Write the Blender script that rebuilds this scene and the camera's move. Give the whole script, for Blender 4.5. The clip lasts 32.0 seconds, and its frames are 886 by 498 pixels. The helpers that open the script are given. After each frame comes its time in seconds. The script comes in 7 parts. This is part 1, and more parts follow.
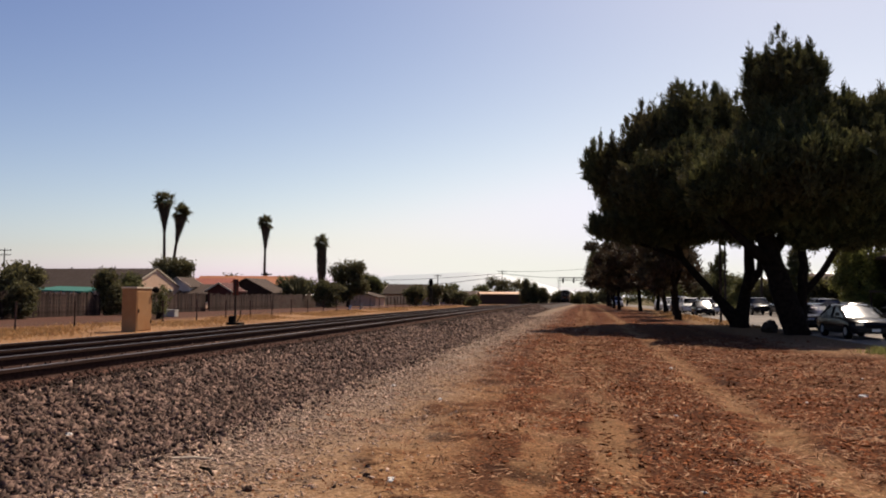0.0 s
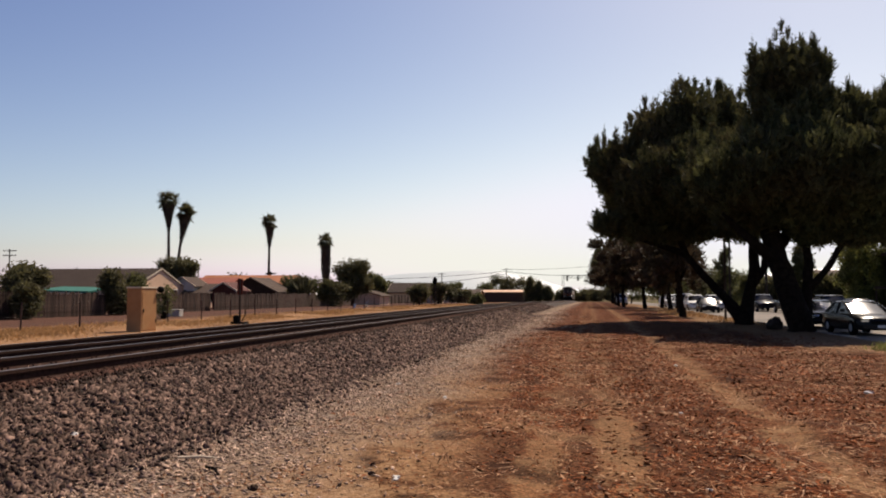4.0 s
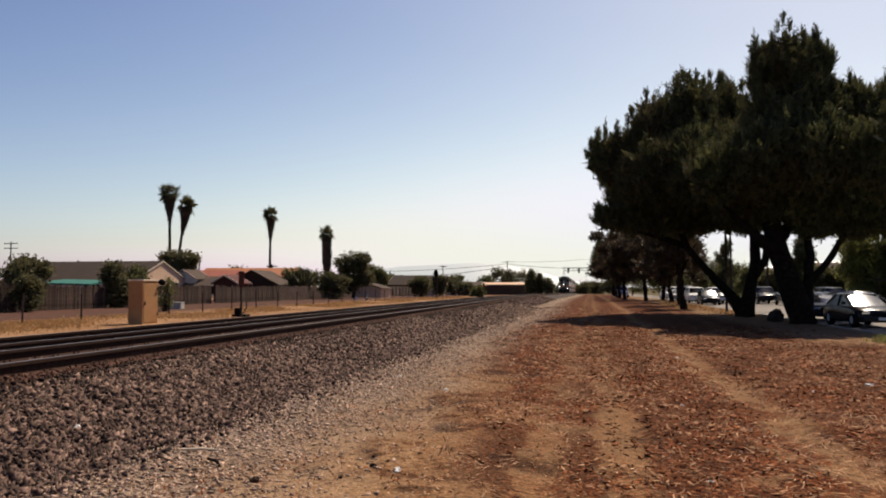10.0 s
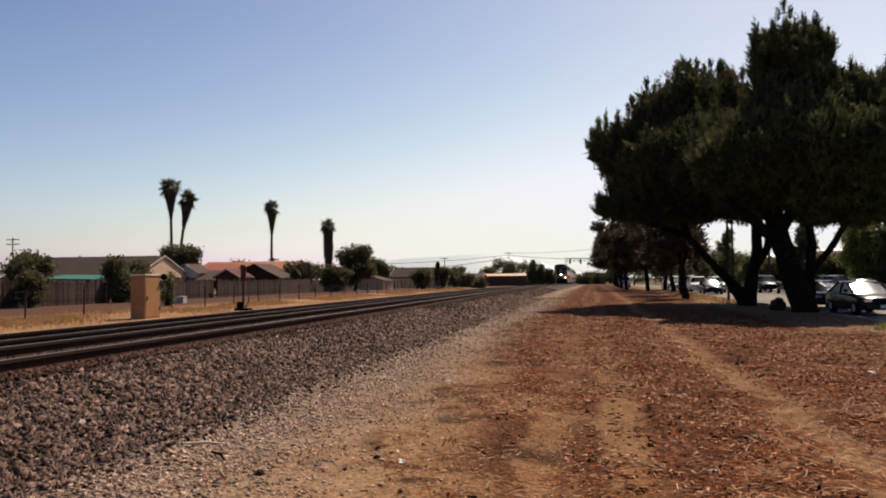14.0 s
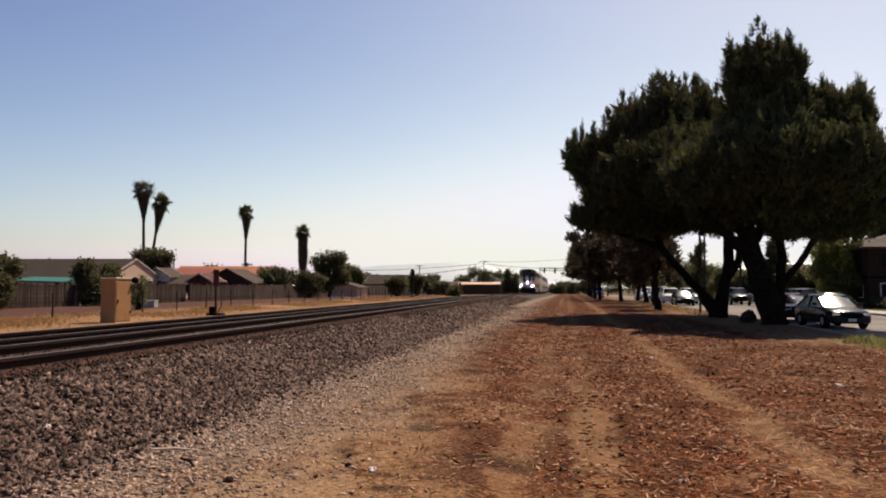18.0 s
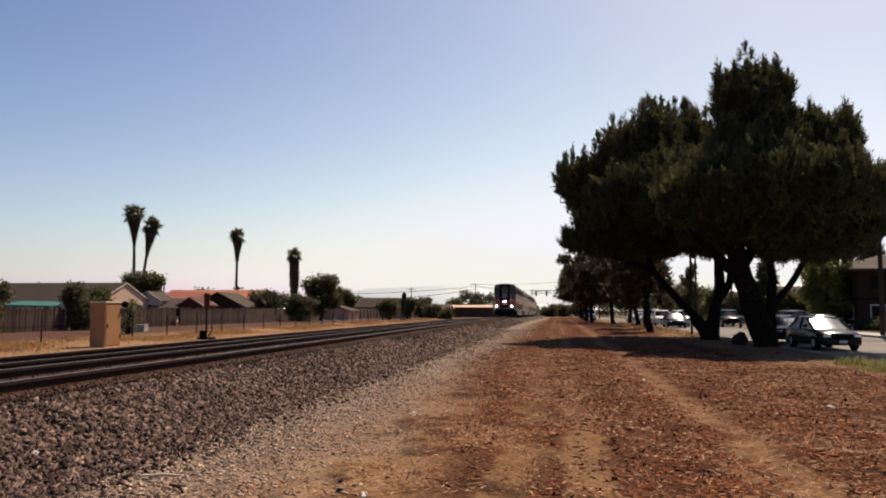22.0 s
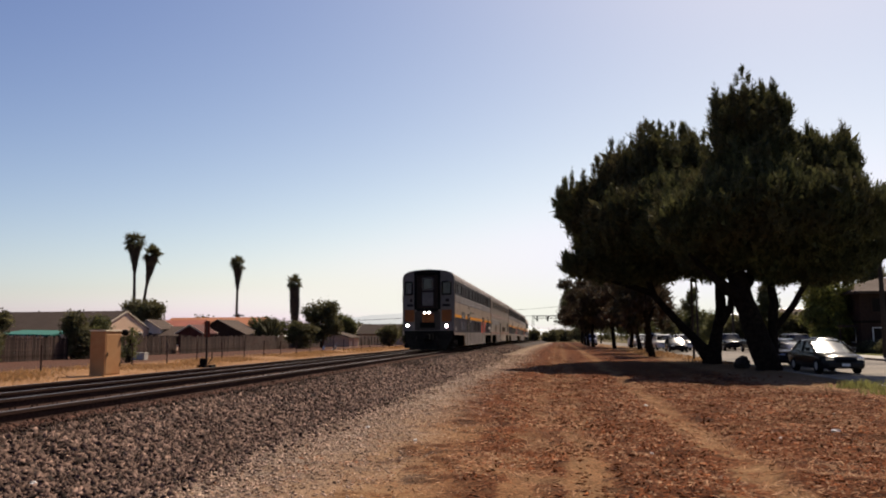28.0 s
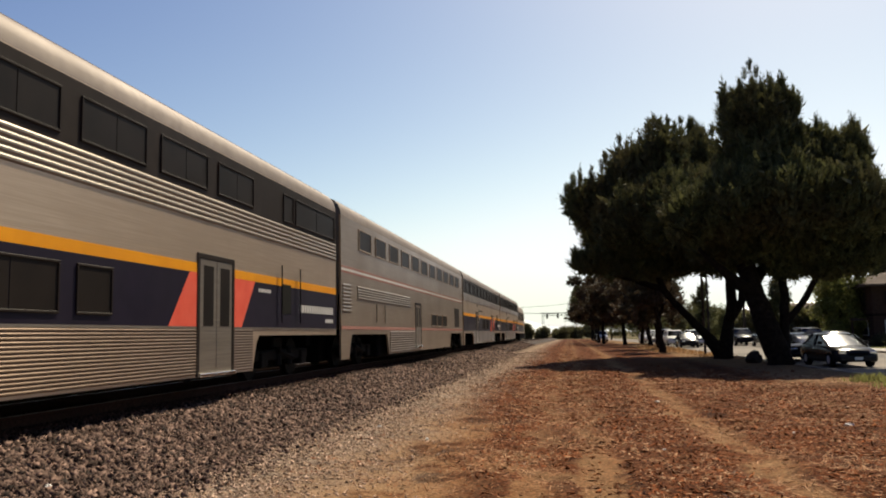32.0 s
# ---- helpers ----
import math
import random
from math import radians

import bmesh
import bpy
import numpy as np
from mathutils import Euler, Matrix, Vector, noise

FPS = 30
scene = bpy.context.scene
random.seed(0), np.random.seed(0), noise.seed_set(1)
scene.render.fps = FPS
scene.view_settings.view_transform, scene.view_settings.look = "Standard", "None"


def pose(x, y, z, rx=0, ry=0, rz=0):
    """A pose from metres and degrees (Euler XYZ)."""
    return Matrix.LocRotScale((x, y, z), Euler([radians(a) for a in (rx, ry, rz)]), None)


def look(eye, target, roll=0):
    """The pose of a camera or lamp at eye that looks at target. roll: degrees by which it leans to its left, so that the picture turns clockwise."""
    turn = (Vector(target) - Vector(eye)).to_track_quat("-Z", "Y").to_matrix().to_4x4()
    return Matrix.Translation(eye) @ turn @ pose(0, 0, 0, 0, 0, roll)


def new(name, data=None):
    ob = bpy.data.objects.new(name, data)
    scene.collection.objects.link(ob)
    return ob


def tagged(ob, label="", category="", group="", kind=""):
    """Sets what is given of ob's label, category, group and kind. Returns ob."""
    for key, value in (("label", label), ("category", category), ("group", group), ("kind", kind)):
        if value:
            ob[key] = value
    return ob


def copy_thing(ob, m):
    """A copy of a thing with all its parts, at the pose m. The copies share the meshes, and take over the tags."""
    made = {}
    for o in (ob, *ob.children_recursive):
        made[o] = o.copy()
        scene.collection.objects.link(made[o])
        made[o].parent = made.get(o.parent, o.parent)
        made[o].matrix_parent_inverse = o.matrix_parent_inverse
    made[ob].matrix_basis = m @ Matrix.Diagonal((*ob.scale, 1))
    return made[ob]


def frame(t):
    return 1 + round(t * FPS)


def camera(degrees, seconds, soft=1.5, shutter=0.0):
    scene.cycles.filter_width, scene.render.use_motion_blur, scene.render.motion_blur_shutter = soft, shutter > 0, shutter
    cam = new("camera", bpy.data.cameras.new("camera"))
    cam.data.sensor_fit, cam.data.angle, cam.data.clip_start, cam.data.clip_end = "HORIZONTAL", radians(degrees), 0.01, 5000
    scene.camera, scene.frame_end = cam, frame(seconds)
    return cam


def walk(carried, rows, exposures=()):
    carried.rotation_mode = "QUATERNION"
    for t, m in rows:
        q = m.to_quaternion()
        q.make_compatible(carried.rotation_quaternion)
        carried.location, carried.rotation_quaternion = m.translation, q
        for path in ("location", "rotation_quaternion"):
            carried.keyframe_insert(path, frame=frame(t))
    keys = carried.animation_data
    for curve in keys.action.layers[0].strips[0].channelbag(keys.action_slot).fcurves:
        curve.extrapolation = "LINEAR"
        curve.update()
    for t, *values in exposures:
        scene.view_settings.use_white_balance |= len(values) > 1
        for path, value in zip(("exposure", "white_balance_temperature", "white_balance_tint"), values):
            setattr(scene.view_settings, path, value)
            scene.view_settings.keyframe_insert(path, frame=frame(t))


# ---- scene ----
cam = camera(57.98, 32.0, soft=1.95)
walk(cam, [
    (0, pose(0, 0, 1.6, 93.391, -0.299, 10.068)), (0.5, pose(0, 0, 1.6, 93.385, -0.280, 10.172)), (1, pose(0, 0, 1.6, 93.546, -0.436, 10.167)),
    (1.5, pose(0, 0, 1.6, 93.406, -0.168, 10.505)), (2, pose(0, 0, 1.6, 93.366, -0.149, 10.472)), (2.5, pose(0, 0, 1.6, 93.326, -0.098, 10.482)),
    (3, pose(0, 0, 1.6, 93.378, -0.033, 10.363)), (3.5, pose(0, 0, 1.6, 93.236, -0.024, 10.357)), (5.5, pose(0, 0, 1.6, 93.469, 0.138, 10.340)),
    (6, pose(0, 0, 1.6, 93.211, 0.186, 10.169)), (6.5, pose(0, 0, 1.6, 93.183, 0.140, 10.376)), (7, pose(0, 0, 1.6, 93.091, 0.045, 10.343)),
    (7.5, pose(0, 0, 1.6, 92.924, -0.132, 10.394)), (8, pose(0, 0, 1.6, 92.650, -0.094, 10.482)), (8.5, pose(0, 0, 1.6, 92.524, 0.187, 10.237)),
    (9, pose(0, 0, 1.6, 92.575, 0.159, 10.313)), (9.5, pose(0, 0, 1.6, 92.619, 0.109, 10.469)), (10, pose(0, 0, 1.6, 92.738, 0.013, 10.443)),
    (10.5, pose(0, 0, 1.6, 92.273, -0.363, 10.092)), (11, pose(0, 0, 1.6, 91.984, -0.636, 10.403)), (11.5, pose(0, 0, 1.6, 92.214, -0.018, 9.870)),
    (12, pose(0, 0, 1.6, 91.944, 0.191, 9.755)), (12.5, pose(0, 0, 1.6, 92.419, 0.413, 9.872)), (13, pose(0, 0, 1.6, 92.529, 0.828, 10.130)),
    (13.5, pose(0, 0, 1.6, 92.343, 0.707, 10.231)), (14, pose(0, 0, 1.6, 92.153, 0.574, 10.573)), (14.5, pose(0, 0, 1.6, 92.152, 0.817, 9.858)),
    (16.5, pose(0, 0, 1.6, 92.490, -0.163, 9.930)), (17, pose(0, 0, 1.6, 92.521, -0.452, 9.723)), (17.5, pose(0, 0, 1.6, 91.965, -1.115, 9.098)),
    (18, pose(0, 0, 1.6, 92.705, -0.264, 8.759)), (18.5, pose(0, 0, 1.6, 93.479, -0.446, 9.184)), (19, pose(0, 0, 1.6, 93.635, -0.462, 8.795)),
    (19.5, pose(0, 0, 1.6, 94.019, -0.479, 8.180)), (20, pose(0, 0, 1.6, 93.824, 0.017, 8.637)), (20.5, pose(0, 0, 1.6, 93.911, 0.105, 8.548)),
    (21, pose(0, 0, 1.6, 93.802, 0.252, 8.468)), (21.5, pose(0, 0, 1.6, 94.028, 0.200, 8.230)), (22, pose(0, 0, 1.6, 94.351, -0.080, 8.172)),
    (22.5, pose(0, 0, 1.6, 94.600, -0.214, 7.678)), (23, pose(0, 0, 1.6, 94.589, 0.397, 6.687)), (23.5, pose(0, 0, 1.6, 94.940, 0.789, 6.449)),
    (24, pose(0, 0, 1.6, 95.482, 0.844, 6.626)), (24.5, pose(0, 0, 1.6, 95.463, 0.269, 6.555)), (25, pose(0, 0, 1.6, 95.335, 0.416, 7.205)),
    (25.5, pose(0, 0, 1.6, 95.966, 0.514, 7.682)), (27.5, pose(0, 0, 1.6, 95.838, 0.394, 7.966)), (28, pose(0, 0, 1.6, 96.196, 0.349, 8.236)),
    (28.5, pose(0, 0, 1.6, 96.406, 0.322, 8.498)), (29, pose(0, 0, 1.6, 96.237, 0.407, 8.992)), (29.5, pose(0, 0, 1.6, 96.383, 0.774, 8.673)),
    (30, pose(0, 0, 1.6, 96.434, 0.903, 8.946)), (30.5, pose(0, 0, 1.6, 96.383, 0.881, 8.915)), (31, pose(0, 0, 1.6, 96.011, 0.919, 8.864)),
    (31.5, pose(0, 0, 1.6, 95.930, 1.114, 8.765)), (32, pose(0, 0, 1.6, 96.107, 1.096, 8.959)),
], exposures=[(0, 0.52, 7000, 14), (7, 0.52, 7000, 13), (10, 0.52, 7000, 11), (14, 0.52, 7000, 12), (20, 0.53, 7000, 13), (24, 0.56, 7000, 12), (28, 0.56, 7000, 12), (29, 0.55, 7100, 10), (30, 0.51, 7150, 7.5), (31, 0.68, 7150, 3), (32, 0.72, 7150, 4)])

# ---- sky, sun, exposure ----
SUN = Vector((0.28, 0.80, 1.0)).normalized()
world = bpy.data.worlds.new("sky")
scene.world = world
world.use_nodes = True
wn = world.node_tree.nodes
sky = wn.new("ShaderNodeTexSky")
sky.sky_type = "NISHITA"
sky.sun_disc = False
sky.sun_elevation = math.asin(SUN.z)
sky.sun_rotation = math.atan2(SUN.x, SUN.y)
sky.air_density, sky.dust_density, sky.ozone_density = 0.85, 0.9, 1.5
wn["Background"].inputs["Strength"].default_value = 0.0995
haze = wn.new("ShaderNodeHueSaturation")
haze.inputs["Hue"].default_value = 0.497
haze.inputs["Saturation"].default_value = 0.75
world.node_tree.links.new(sky.outputs["Color"], haze.inputs["Color"])
# clear dry air: deep blue away from the sun, milky white haze along the horizon
split, join = wn.new("ShaderNodeSeparateColor"), wn.new("ShaderNodeCombineColor")
world.node_tree.links.new(haze.outputs["Color"], split.inputs["Color"])


def sky_maths(op, a, b, soft=0.0):
    t = wn.new("ShaderNodeMath")
    t.operation = op
    t.inputs[2].default_value = soft
    for k, v in enumerate((a, b)):
        if isinstance(v, float):
            t.inputs[k].default_value = v
        else:
            world.node_tree.links.new(v, t.inputs[k])
    return t.outputs[0]


red = sky_maths("SMOOTH_MIN", sky_maths("MULTIPLY", sky_maths("POWER", split.outputs["Red"], 1.9), 0.183), 6.0, 1.6)
green = sky_maths("SMOOTH_MIN", sky_maths("MULTIPLY", sky_maths("POWER", split.outputs["Green"], 1.69), 0.23), 6.3, 1.6)
blue = sky_maths("MULTIPLY", sky_maths("POWER", split.outputs["Blue"], 1.12), 0.635)
blue = sky_maths("SMOOTH_MAX", blue, sky_maths("MULTIPLY", red, 1.0), 0.6)
for value, channel in ((red, "Red"), (green, "Green"), (blue, "Blue")):
    world.node_tree.links.new(value, join.inputs[channel])
world.node_tree.links.new(join.outputs["Color"], wn["Background"].inputs["Color"])
sun_data = bpy.data.lights.new("sun", "SUN")
sun_data.energy, sun_data.angle, sun_data.color = 5.0, radians(0.5), (1.0, 0.90, 0.76)
sun_lamp = new("sun", sun_data)
sun_lamp.matrix_basis = look(SUN * 60, (0, 0, 0))


# ---- materials ----
def surf(name, c1, c2, scale=8.0, rough=0.8, metal=0.0, bump=0.3, bscale=40.0, dist=0.01, c3=None, big=0.6,
         island=0.0, coords="Object", spec=0.12):
    """Procedural surface: two noises mix c1, c2 and c3; island: random shade per loose piece."""
    m = bpy.data.materials.new(name)
    m.use_nodes = True
    n, l = m.node_tree.nodes, m.node_tree.links
    p = n["Principled BSDF"]
    p.inputs["Metallic"].default_value = metal
    p.inputs["Specular IOR Level"].default_value = spec
    tc = n.new("ShaderNodeTexCoord")
    fine = n.new("ShaderNodeTexNoise")
    fine.inputs["Scale"].default_value, fine.inputs["Detail"].default_value = scale, 6
    l.new(tc.outputs[coords], fine.inputs["Vector"])
    wide = n.new("ShaderNodeTexNoise")
    wide.inputs["Scale"].default_value, wide.inputs["Detail"].default_value = big, 4
    l.new(tc.outputs[coords], wide.inputs["Vector"])
    ramp = n.new("ShaderNodeValToRGB")
    ramp.color_ramp.elements[0].position, ramp.color_ramp.elements[1].position = 0.36, 0.66
    ramp.color_ramp.elements[0].color, ramp.color_ramp.elements[1].color = (*c1, 1), (*c2, 1)
    l.new(fine.outputs["Fac"], ramp.inputs["Fac"])
    out = ramp.outputs["Color"]
    mix = n.new("ShaderNodeMix")
    mix.data_type = "RGBA"
    wr = n.new("ShaderNodeMapRange")
    wr.inputs["From Min"].default_value, wr.inputs["From Max"].default_value = 0.42, 0.68
    wr.inputs["To Max"].default_value = 0.75
    l.new(wide.outputs["Fac"], wr.inputs["Value"])
    l.new(wr.outputs["Result"], mix.inputs["Factor"])
    l.new(out, mix.inputs["A"])
    mix.inputs["B"].default_value = (*(c3 or [0.5 * (a + b) * 0.85 for a, b in zip(c1, c2)]), 1)
    out = mix.outputs["Result"]
    if island:
        geo = n.new("ShaderNodeNewGeometry")
        mr = n.new("ShaderNodeMapRange")
        mr.inputs["To Min"].default_value, mr.inputs["To Max"].default_value = 1 - island, 1 + island
        l.new(geo.outputs["Random Per Island"], mr.inputs["Value"])
        hs = n.new("ShaderNodeHueSaturation")
        l.new(mr.outputs["Result"], hs.inputs["Value"])
        l.new(out, hs.inputs["Color"])
        out = hs.outputs["Color"]
    l.new(out, p.inputs["Base Color"])
    rr = n.new("ShaderNodeMapRange")
    rr.inputs["To Min"].default_value, rr.inputs["To Max"].default_value = max(0.03, rough - 0.1), min(1, rough + 0.1)
    l.new(wide.outputs["Fac"], rr.inputs["Value"])
    l.new(rr.outputs["Result"], p.inputs["Roughness"])
    if bump:
        bn = n.new("ShaderNodeTexNoise")
        bn.inputs["Scale"].default_value, bn.inputs["Detail"].default_value = bscale, 5
        l.new(tc.outputs[coords], bn.inputs["Vector"])
        b = n.new("ShaderNodeBump")
        b.inputs["Strength"].default_value, b.inputs["Distance"].default_value = bump, dist
        l.new(bn.outputs["Fac"], b.inputs["Height"])
        l.new(b.outputs["Normal"], p.inputs["Normal"])
    return m


def piece_random(m, amount):
    """Shade each separate object a little differently."""
    n, l = m.node_tree.nodes, m.node_tree.links
    p = n["Principled BSDF"]
    src = p.inputs["Base Color"].links[0].from_socket
    oi = n.new("ShaderNodeObjectInfo")
    mr = n.new("ShaderNodeMapRange")
    mr.inputs["To Min"].default_value, mr.inputs["To Max"].default_value = 1 - amount, 1 + amount
    l.new(oi.outputs["Random"], mr.inputs["Value"])
    hs = n.new("ShaderNodeHueSaturation")
    l.new(mr.outputs["Result"], hs.inputs["Value"])
    l.new(src, hs.inputs["Color"])
    l.new(hs.outputs["Color"], p.inputs["Base Color"])
    return m


def leafy(name, c1, c2, c3, trans=0.25):
    m = surf(name, c1, c2, 1.5, 0.75, 0, 0, c3=c3, big=0.35, island=0.35, spec=0.2)
    n, l = m.node_tree.nodes, m.node_tree.links
    p = n["Principled BSDF"]
    tr = n.new("ShaderNodeBsdfTranslucent")
    ms = n.new("ShaderNodeMixShader")
    ms.inputs["Fac"].default_value = trans
    l.new(p.inputs["Base Color"].links[0].from_socket, tr.inputs["Color"])
    l.new(p.outputs["BSDF"], ms.inputs[1])
    l.new(tr.outputs["BSDF"], ms.inputs[2])
    l.new(ms.outputs["Shader"], n["Material Output"].inputs["Surface"])
    return m


def glow(name, colour, strength):
    m = bpy.data.materials.new(name)
    m.use_nodes = True
    p = m.node_tree.nodes["Principled BSDF"]
    p.inputs["Base Color"].default_value = (*colour, 1)
    p.inputs["Emission Color"].default_value = (*colour, 1)
    p.inputs["Emission Strength"].default_value = strength
    return m


def brushed(name, c1, c2, rough, streak=(0.3, 0.3, 30.0)):
    """Stainless or painted metal with long streaks of dirt."""
    m = surf(name, c1, c2, 3.0, rough, 0.65, 0.05, 60, 0.002, big=0.5)
    n, l = m.node_tree.nodes, m.node_tree.links
    mp = n.new("ShaderNodeMapping")
    mp.inputs["Scale"].default_value = streak
    tc = next(x for x in n if x.bl_idname == "ShaderNodeTexCoord")
    l.new(tc.outputs["Object"], mp.inputs["Vector"])
    first = next(x for x in n if x.bl_idname == "ShaderNodeTexNoise")
    l.new(mp.outputs["Vector"], first.inputs["Vector"])
    return m


def ground_material():
    """Dirt beside a railway: gravel wash, tan dust, brown mulch with tyre ruts, dry grass, lawn."""
    m = bpy.data.materials.new("dirt_and_mulch")
    m.use_nodes = True
    n, l = m.node_tree.nodes, m.node_tree.links
    p = n["Principled BSDF"]
    p.inputs["Specular IOR Level"].default_value = 0.03
    p.inputs["Roughness"].default_value = 0.95
    tc = n.new("ShaderNodeTexCoord")

    def noise_at(scale, detail=6, rough=0.6):
        t = n.new("ShaderNodeTexNoise")
        t.inputs["Scale"].default_value, t.inputs["Detail"].default_value = scale, detail
        t.inputs["Roughness"].default_value = rough
        l.new(tc.outputs["Object"], t.inputs["Vector"])
        return t.outputs["Fac"]

    def maths(op, a, b):
        t = n.new("ShaderNodeMath")
        t.operation = op
        for i, v in enumerate((a, b)):
            if isinstance(v, (int, float)):
                t.inputs[i].default_value = v
            else:
                l.new(v, t.inputs[i])
        return t.outputs[0]

    def ranged(v, a, b):
        t = n.new("ShaderNodeMapRange")
        t.inputs["From Min"].default_value, t.inputs["From Max"].default_value = a, b
        l.new(v, t.inputs["Value"])
        return t.outputs["Result"]

    def blend(fac, a, b):
        t = n.new("ShaderNodeMix")
        t.data_type = "RGBA"
        l.new(fac, t.inputs["Factor"])
        for s, v in (("A", a), ("B", b)):
            if isinstance(v, tuple):
                t.inputs[s].default_value = (*v, 1)
            else:
                l.new(v, t.inputs[s])
        return t.outputs["Result"]

    sep = n.new("ShaderNodeSeparateXYZ")
    l.new(tc.outputs["Object"], sep.inputs["Vector"])
    n_big, n_mid, n_fine, n_grit = noise_at(0.35), noise_at(1.7, 8, 0.68), noise_at(9), noise_at(45, 4)
    wob = maths("ADD", maths("MULTIPLY", maths("SUBTRACT", n_big, 0.5), 1.6), maths("MULTIPLY", maths("SUBTRACT", n_mid, 0.5), 1.3))
    wob = maths("ADD", wob, maths("MULTIPLY", maths("SUBTRACT", n_fine, 0.5), 0.5))
    x = maths("ADD", sep.outputs["X"], wob)
    # shreds: small cells of chance shade, stretched a little
    def shreds(scale, turn):
        mp = n.new("ShaderNodeMapping")
        mp.inputs["Rotation"].default_value = (0, 0, turn)
        mp.inputs["Scale"].default_value = (1.0, 1.6, 1.0)
        l.new(tc.outputs["Object"], mp.inputs["Vector"])
        v = n.new("ShaderNodeTexVoronoi")
        v.inputs["Scale"].default_value = scale
        l.new(mp.outputs["Vector"], v.inputs["Vector"])
        s3 = n.new("ShaderNodeSeparateColor")
        l.new(v.outputs["Color"], s3.inputs["Color"])
        return s3.outputs["Red"], v.outputs["Distance"]
    cell_a, dist_a = shreds(40, 0.5)
    cell_b, dist_b = shreds(27, -0.7)
    fleck = maths("MULTIPLY", maths("ADD", cell_a, cell_b), 0.5)
    # mulch
    mulch = blend(ranged(fleck, 0.15, 0.85), (0.016, 0.005, 0.0024), (0.13, 0.0375, 0.0132))
    mulch = blend(maths("MULTIPLY", ranged(cell_a, 0.86, 0.9), 0.8), mulch, (0.275, 0.121, 0.0535))
    mulch = blend(maths("MULTIPLY", ranged(n_mid, 0.5, 0.6), 0.75), mulch, (0.0309, 0.0115, 0.00566))
    tan = blend(ranged(fleck, 0.1, 0.9), (0.105, 0.056, 0.028), (0.31, 0.182, 0.093))
    tan = blend(ranged(n_grit, 0.55, 0.75), tan, (0.117, 0.0528, 0.0226))
    gravel = blend(ranged(cell_a, 0.1, 0.9), (0.085, 0.063, 0.049), (0.325, 0.248, 0.19))
    # the mulch reaches closer to the ballast farther up the line
    lean = n.new("ShaderNodeMapRange")
    lean.inputs["From Min"].default_value, lean.inputs["From Max"].default_value = 6.0, 26.0
    lean.inputs["To Max"].default_value = 2.1
    l.new(sep.outputs["Y"], lean.inputs["Value"])
    edge = maths("ADD", x, lean.outputs["Result"])
    col = blend(ranged(edge, -1.75, -0.55), tan, mulch)
    # patches of litter on the tan dust
    col = blend(maths("MULTIPLY", ranged(n_mid, 0.5, 0.58), 0.8), col, mulch)
    # a bare scraped patch with dark trodden litter on both sides of it
    def patch(cx, cy, rx, ry, amount, colour):
        dx = maths("MULTIPLY", maths("SUBTRACT", maths("ADD", sep.outputs["X"], maths("MULTIPLY", wob, 0.22)), cx), 1 / rx)
        dy = maths("MULTIPLY", maths("SUBTRACT", maths("ADD", sep.outputs["Y"], maths("MULTIPLY", wob, 0.5)), cy), 1 / ry)
        d = maths("ADD", maths("MULTIPLY", dx, dx), maths("MULTIPLY", dy, dy))
        return blend(maths("MULTIPLY", ranged(maths("ADD", d, maths("MULTIPLY", maths("SUBTRACT", n_fine, 0.5), 3.0)), 1.2, 0.75), amount), col, colour)
    humus = blend(ranged(fleck, 0.2, 0.8), (0.022, 0.0095, 0.0055), (0.085, 0.038, 0.02))
    sand = blend(ranged(fleck, 0.1, 0.9), (0.15, 0.08, 0.038), (0.34, 0.195, 0.098))
    for cx, cy, rx, ry in ((-0.95, 7.6, 0.3, 2.0), (-0.1, 8.2, 0.22, 1.6), (-0.3, 12.8, 0.35, 1.8), (0.9, 9.6, 0.4, 2.6), (3.4, 8.6, 0.6, 1.0), (4.6, 12.5, 0.5, 2.2), (1.2, 16.5, 0.5, 2.5), (3.6, 19.0, 0.6, 2.5)):
        col = patch(cx, cy, rx, ry, 0.42, humus)
    for cx, cy, rx, ry in ((-0.52, 7.8, 0.2, 1.6), (-2.6, 7.3, 0.95, 1.1), (-1.5, 5.9, 0.8, 0.7), (0.3, 8.9, 0.28, 2.4), (-1.7, 13.6, 0.5, 1.2), (-0.9, 10.4, 0.35, 1.0)):
        col = patch(cx, cy, rx, ry, 0.42, sand)
    # dark humus and bare pale spots
    n_spot = noise_at(0.9, 7, 0.7)
    col = blend(maths("MULTIPLY", ranged(n_spot, 0.55, 0.61), 0.8), col, blend(ranged(fleck, 0.2, 0.8), (0.00829, 0.00382, 0.00252), (0.0585, 0.0255, 0.0138)))
    col = blend(maths("MULTIPLY", ranged(n_spot, 0.42, 0.35), 0.55), col, tan)
    # darker mulch towards the street
    col = blend(maths("MULTIPLY", ranged(x, 2.8, 5.0), 0.35), col, blend(ranged(fleck, 0.2, 0.8), (0.014, 0.005, 0.0025), (0.08, 0.026, 0.011)))
    # tyre ruts of bare dust
    for cx, wd, amt in ((-0.42, 0.36, 0.42), (2.25, 0.42, 0.85), (0.3, 0.34, 0.52), (5.2, 0.4, 0.3)):
        d = maths("ABSOLUTE", maths("SUBTRACT", x, cx), 0.0)
        col = blend(maths("MULTIPLY", ranged(d, wd, wd * 0.2), maths("MULTIPLY", ranged(n_mid, 0.36, 0.56), amt)), col, tan)
    # gravel wash beside the ballast
    near = maths("SUBTRACT", 1.0, maths("MULTIPLY", ranged(sep.outputs["Y"], 20, 60), 0.1))
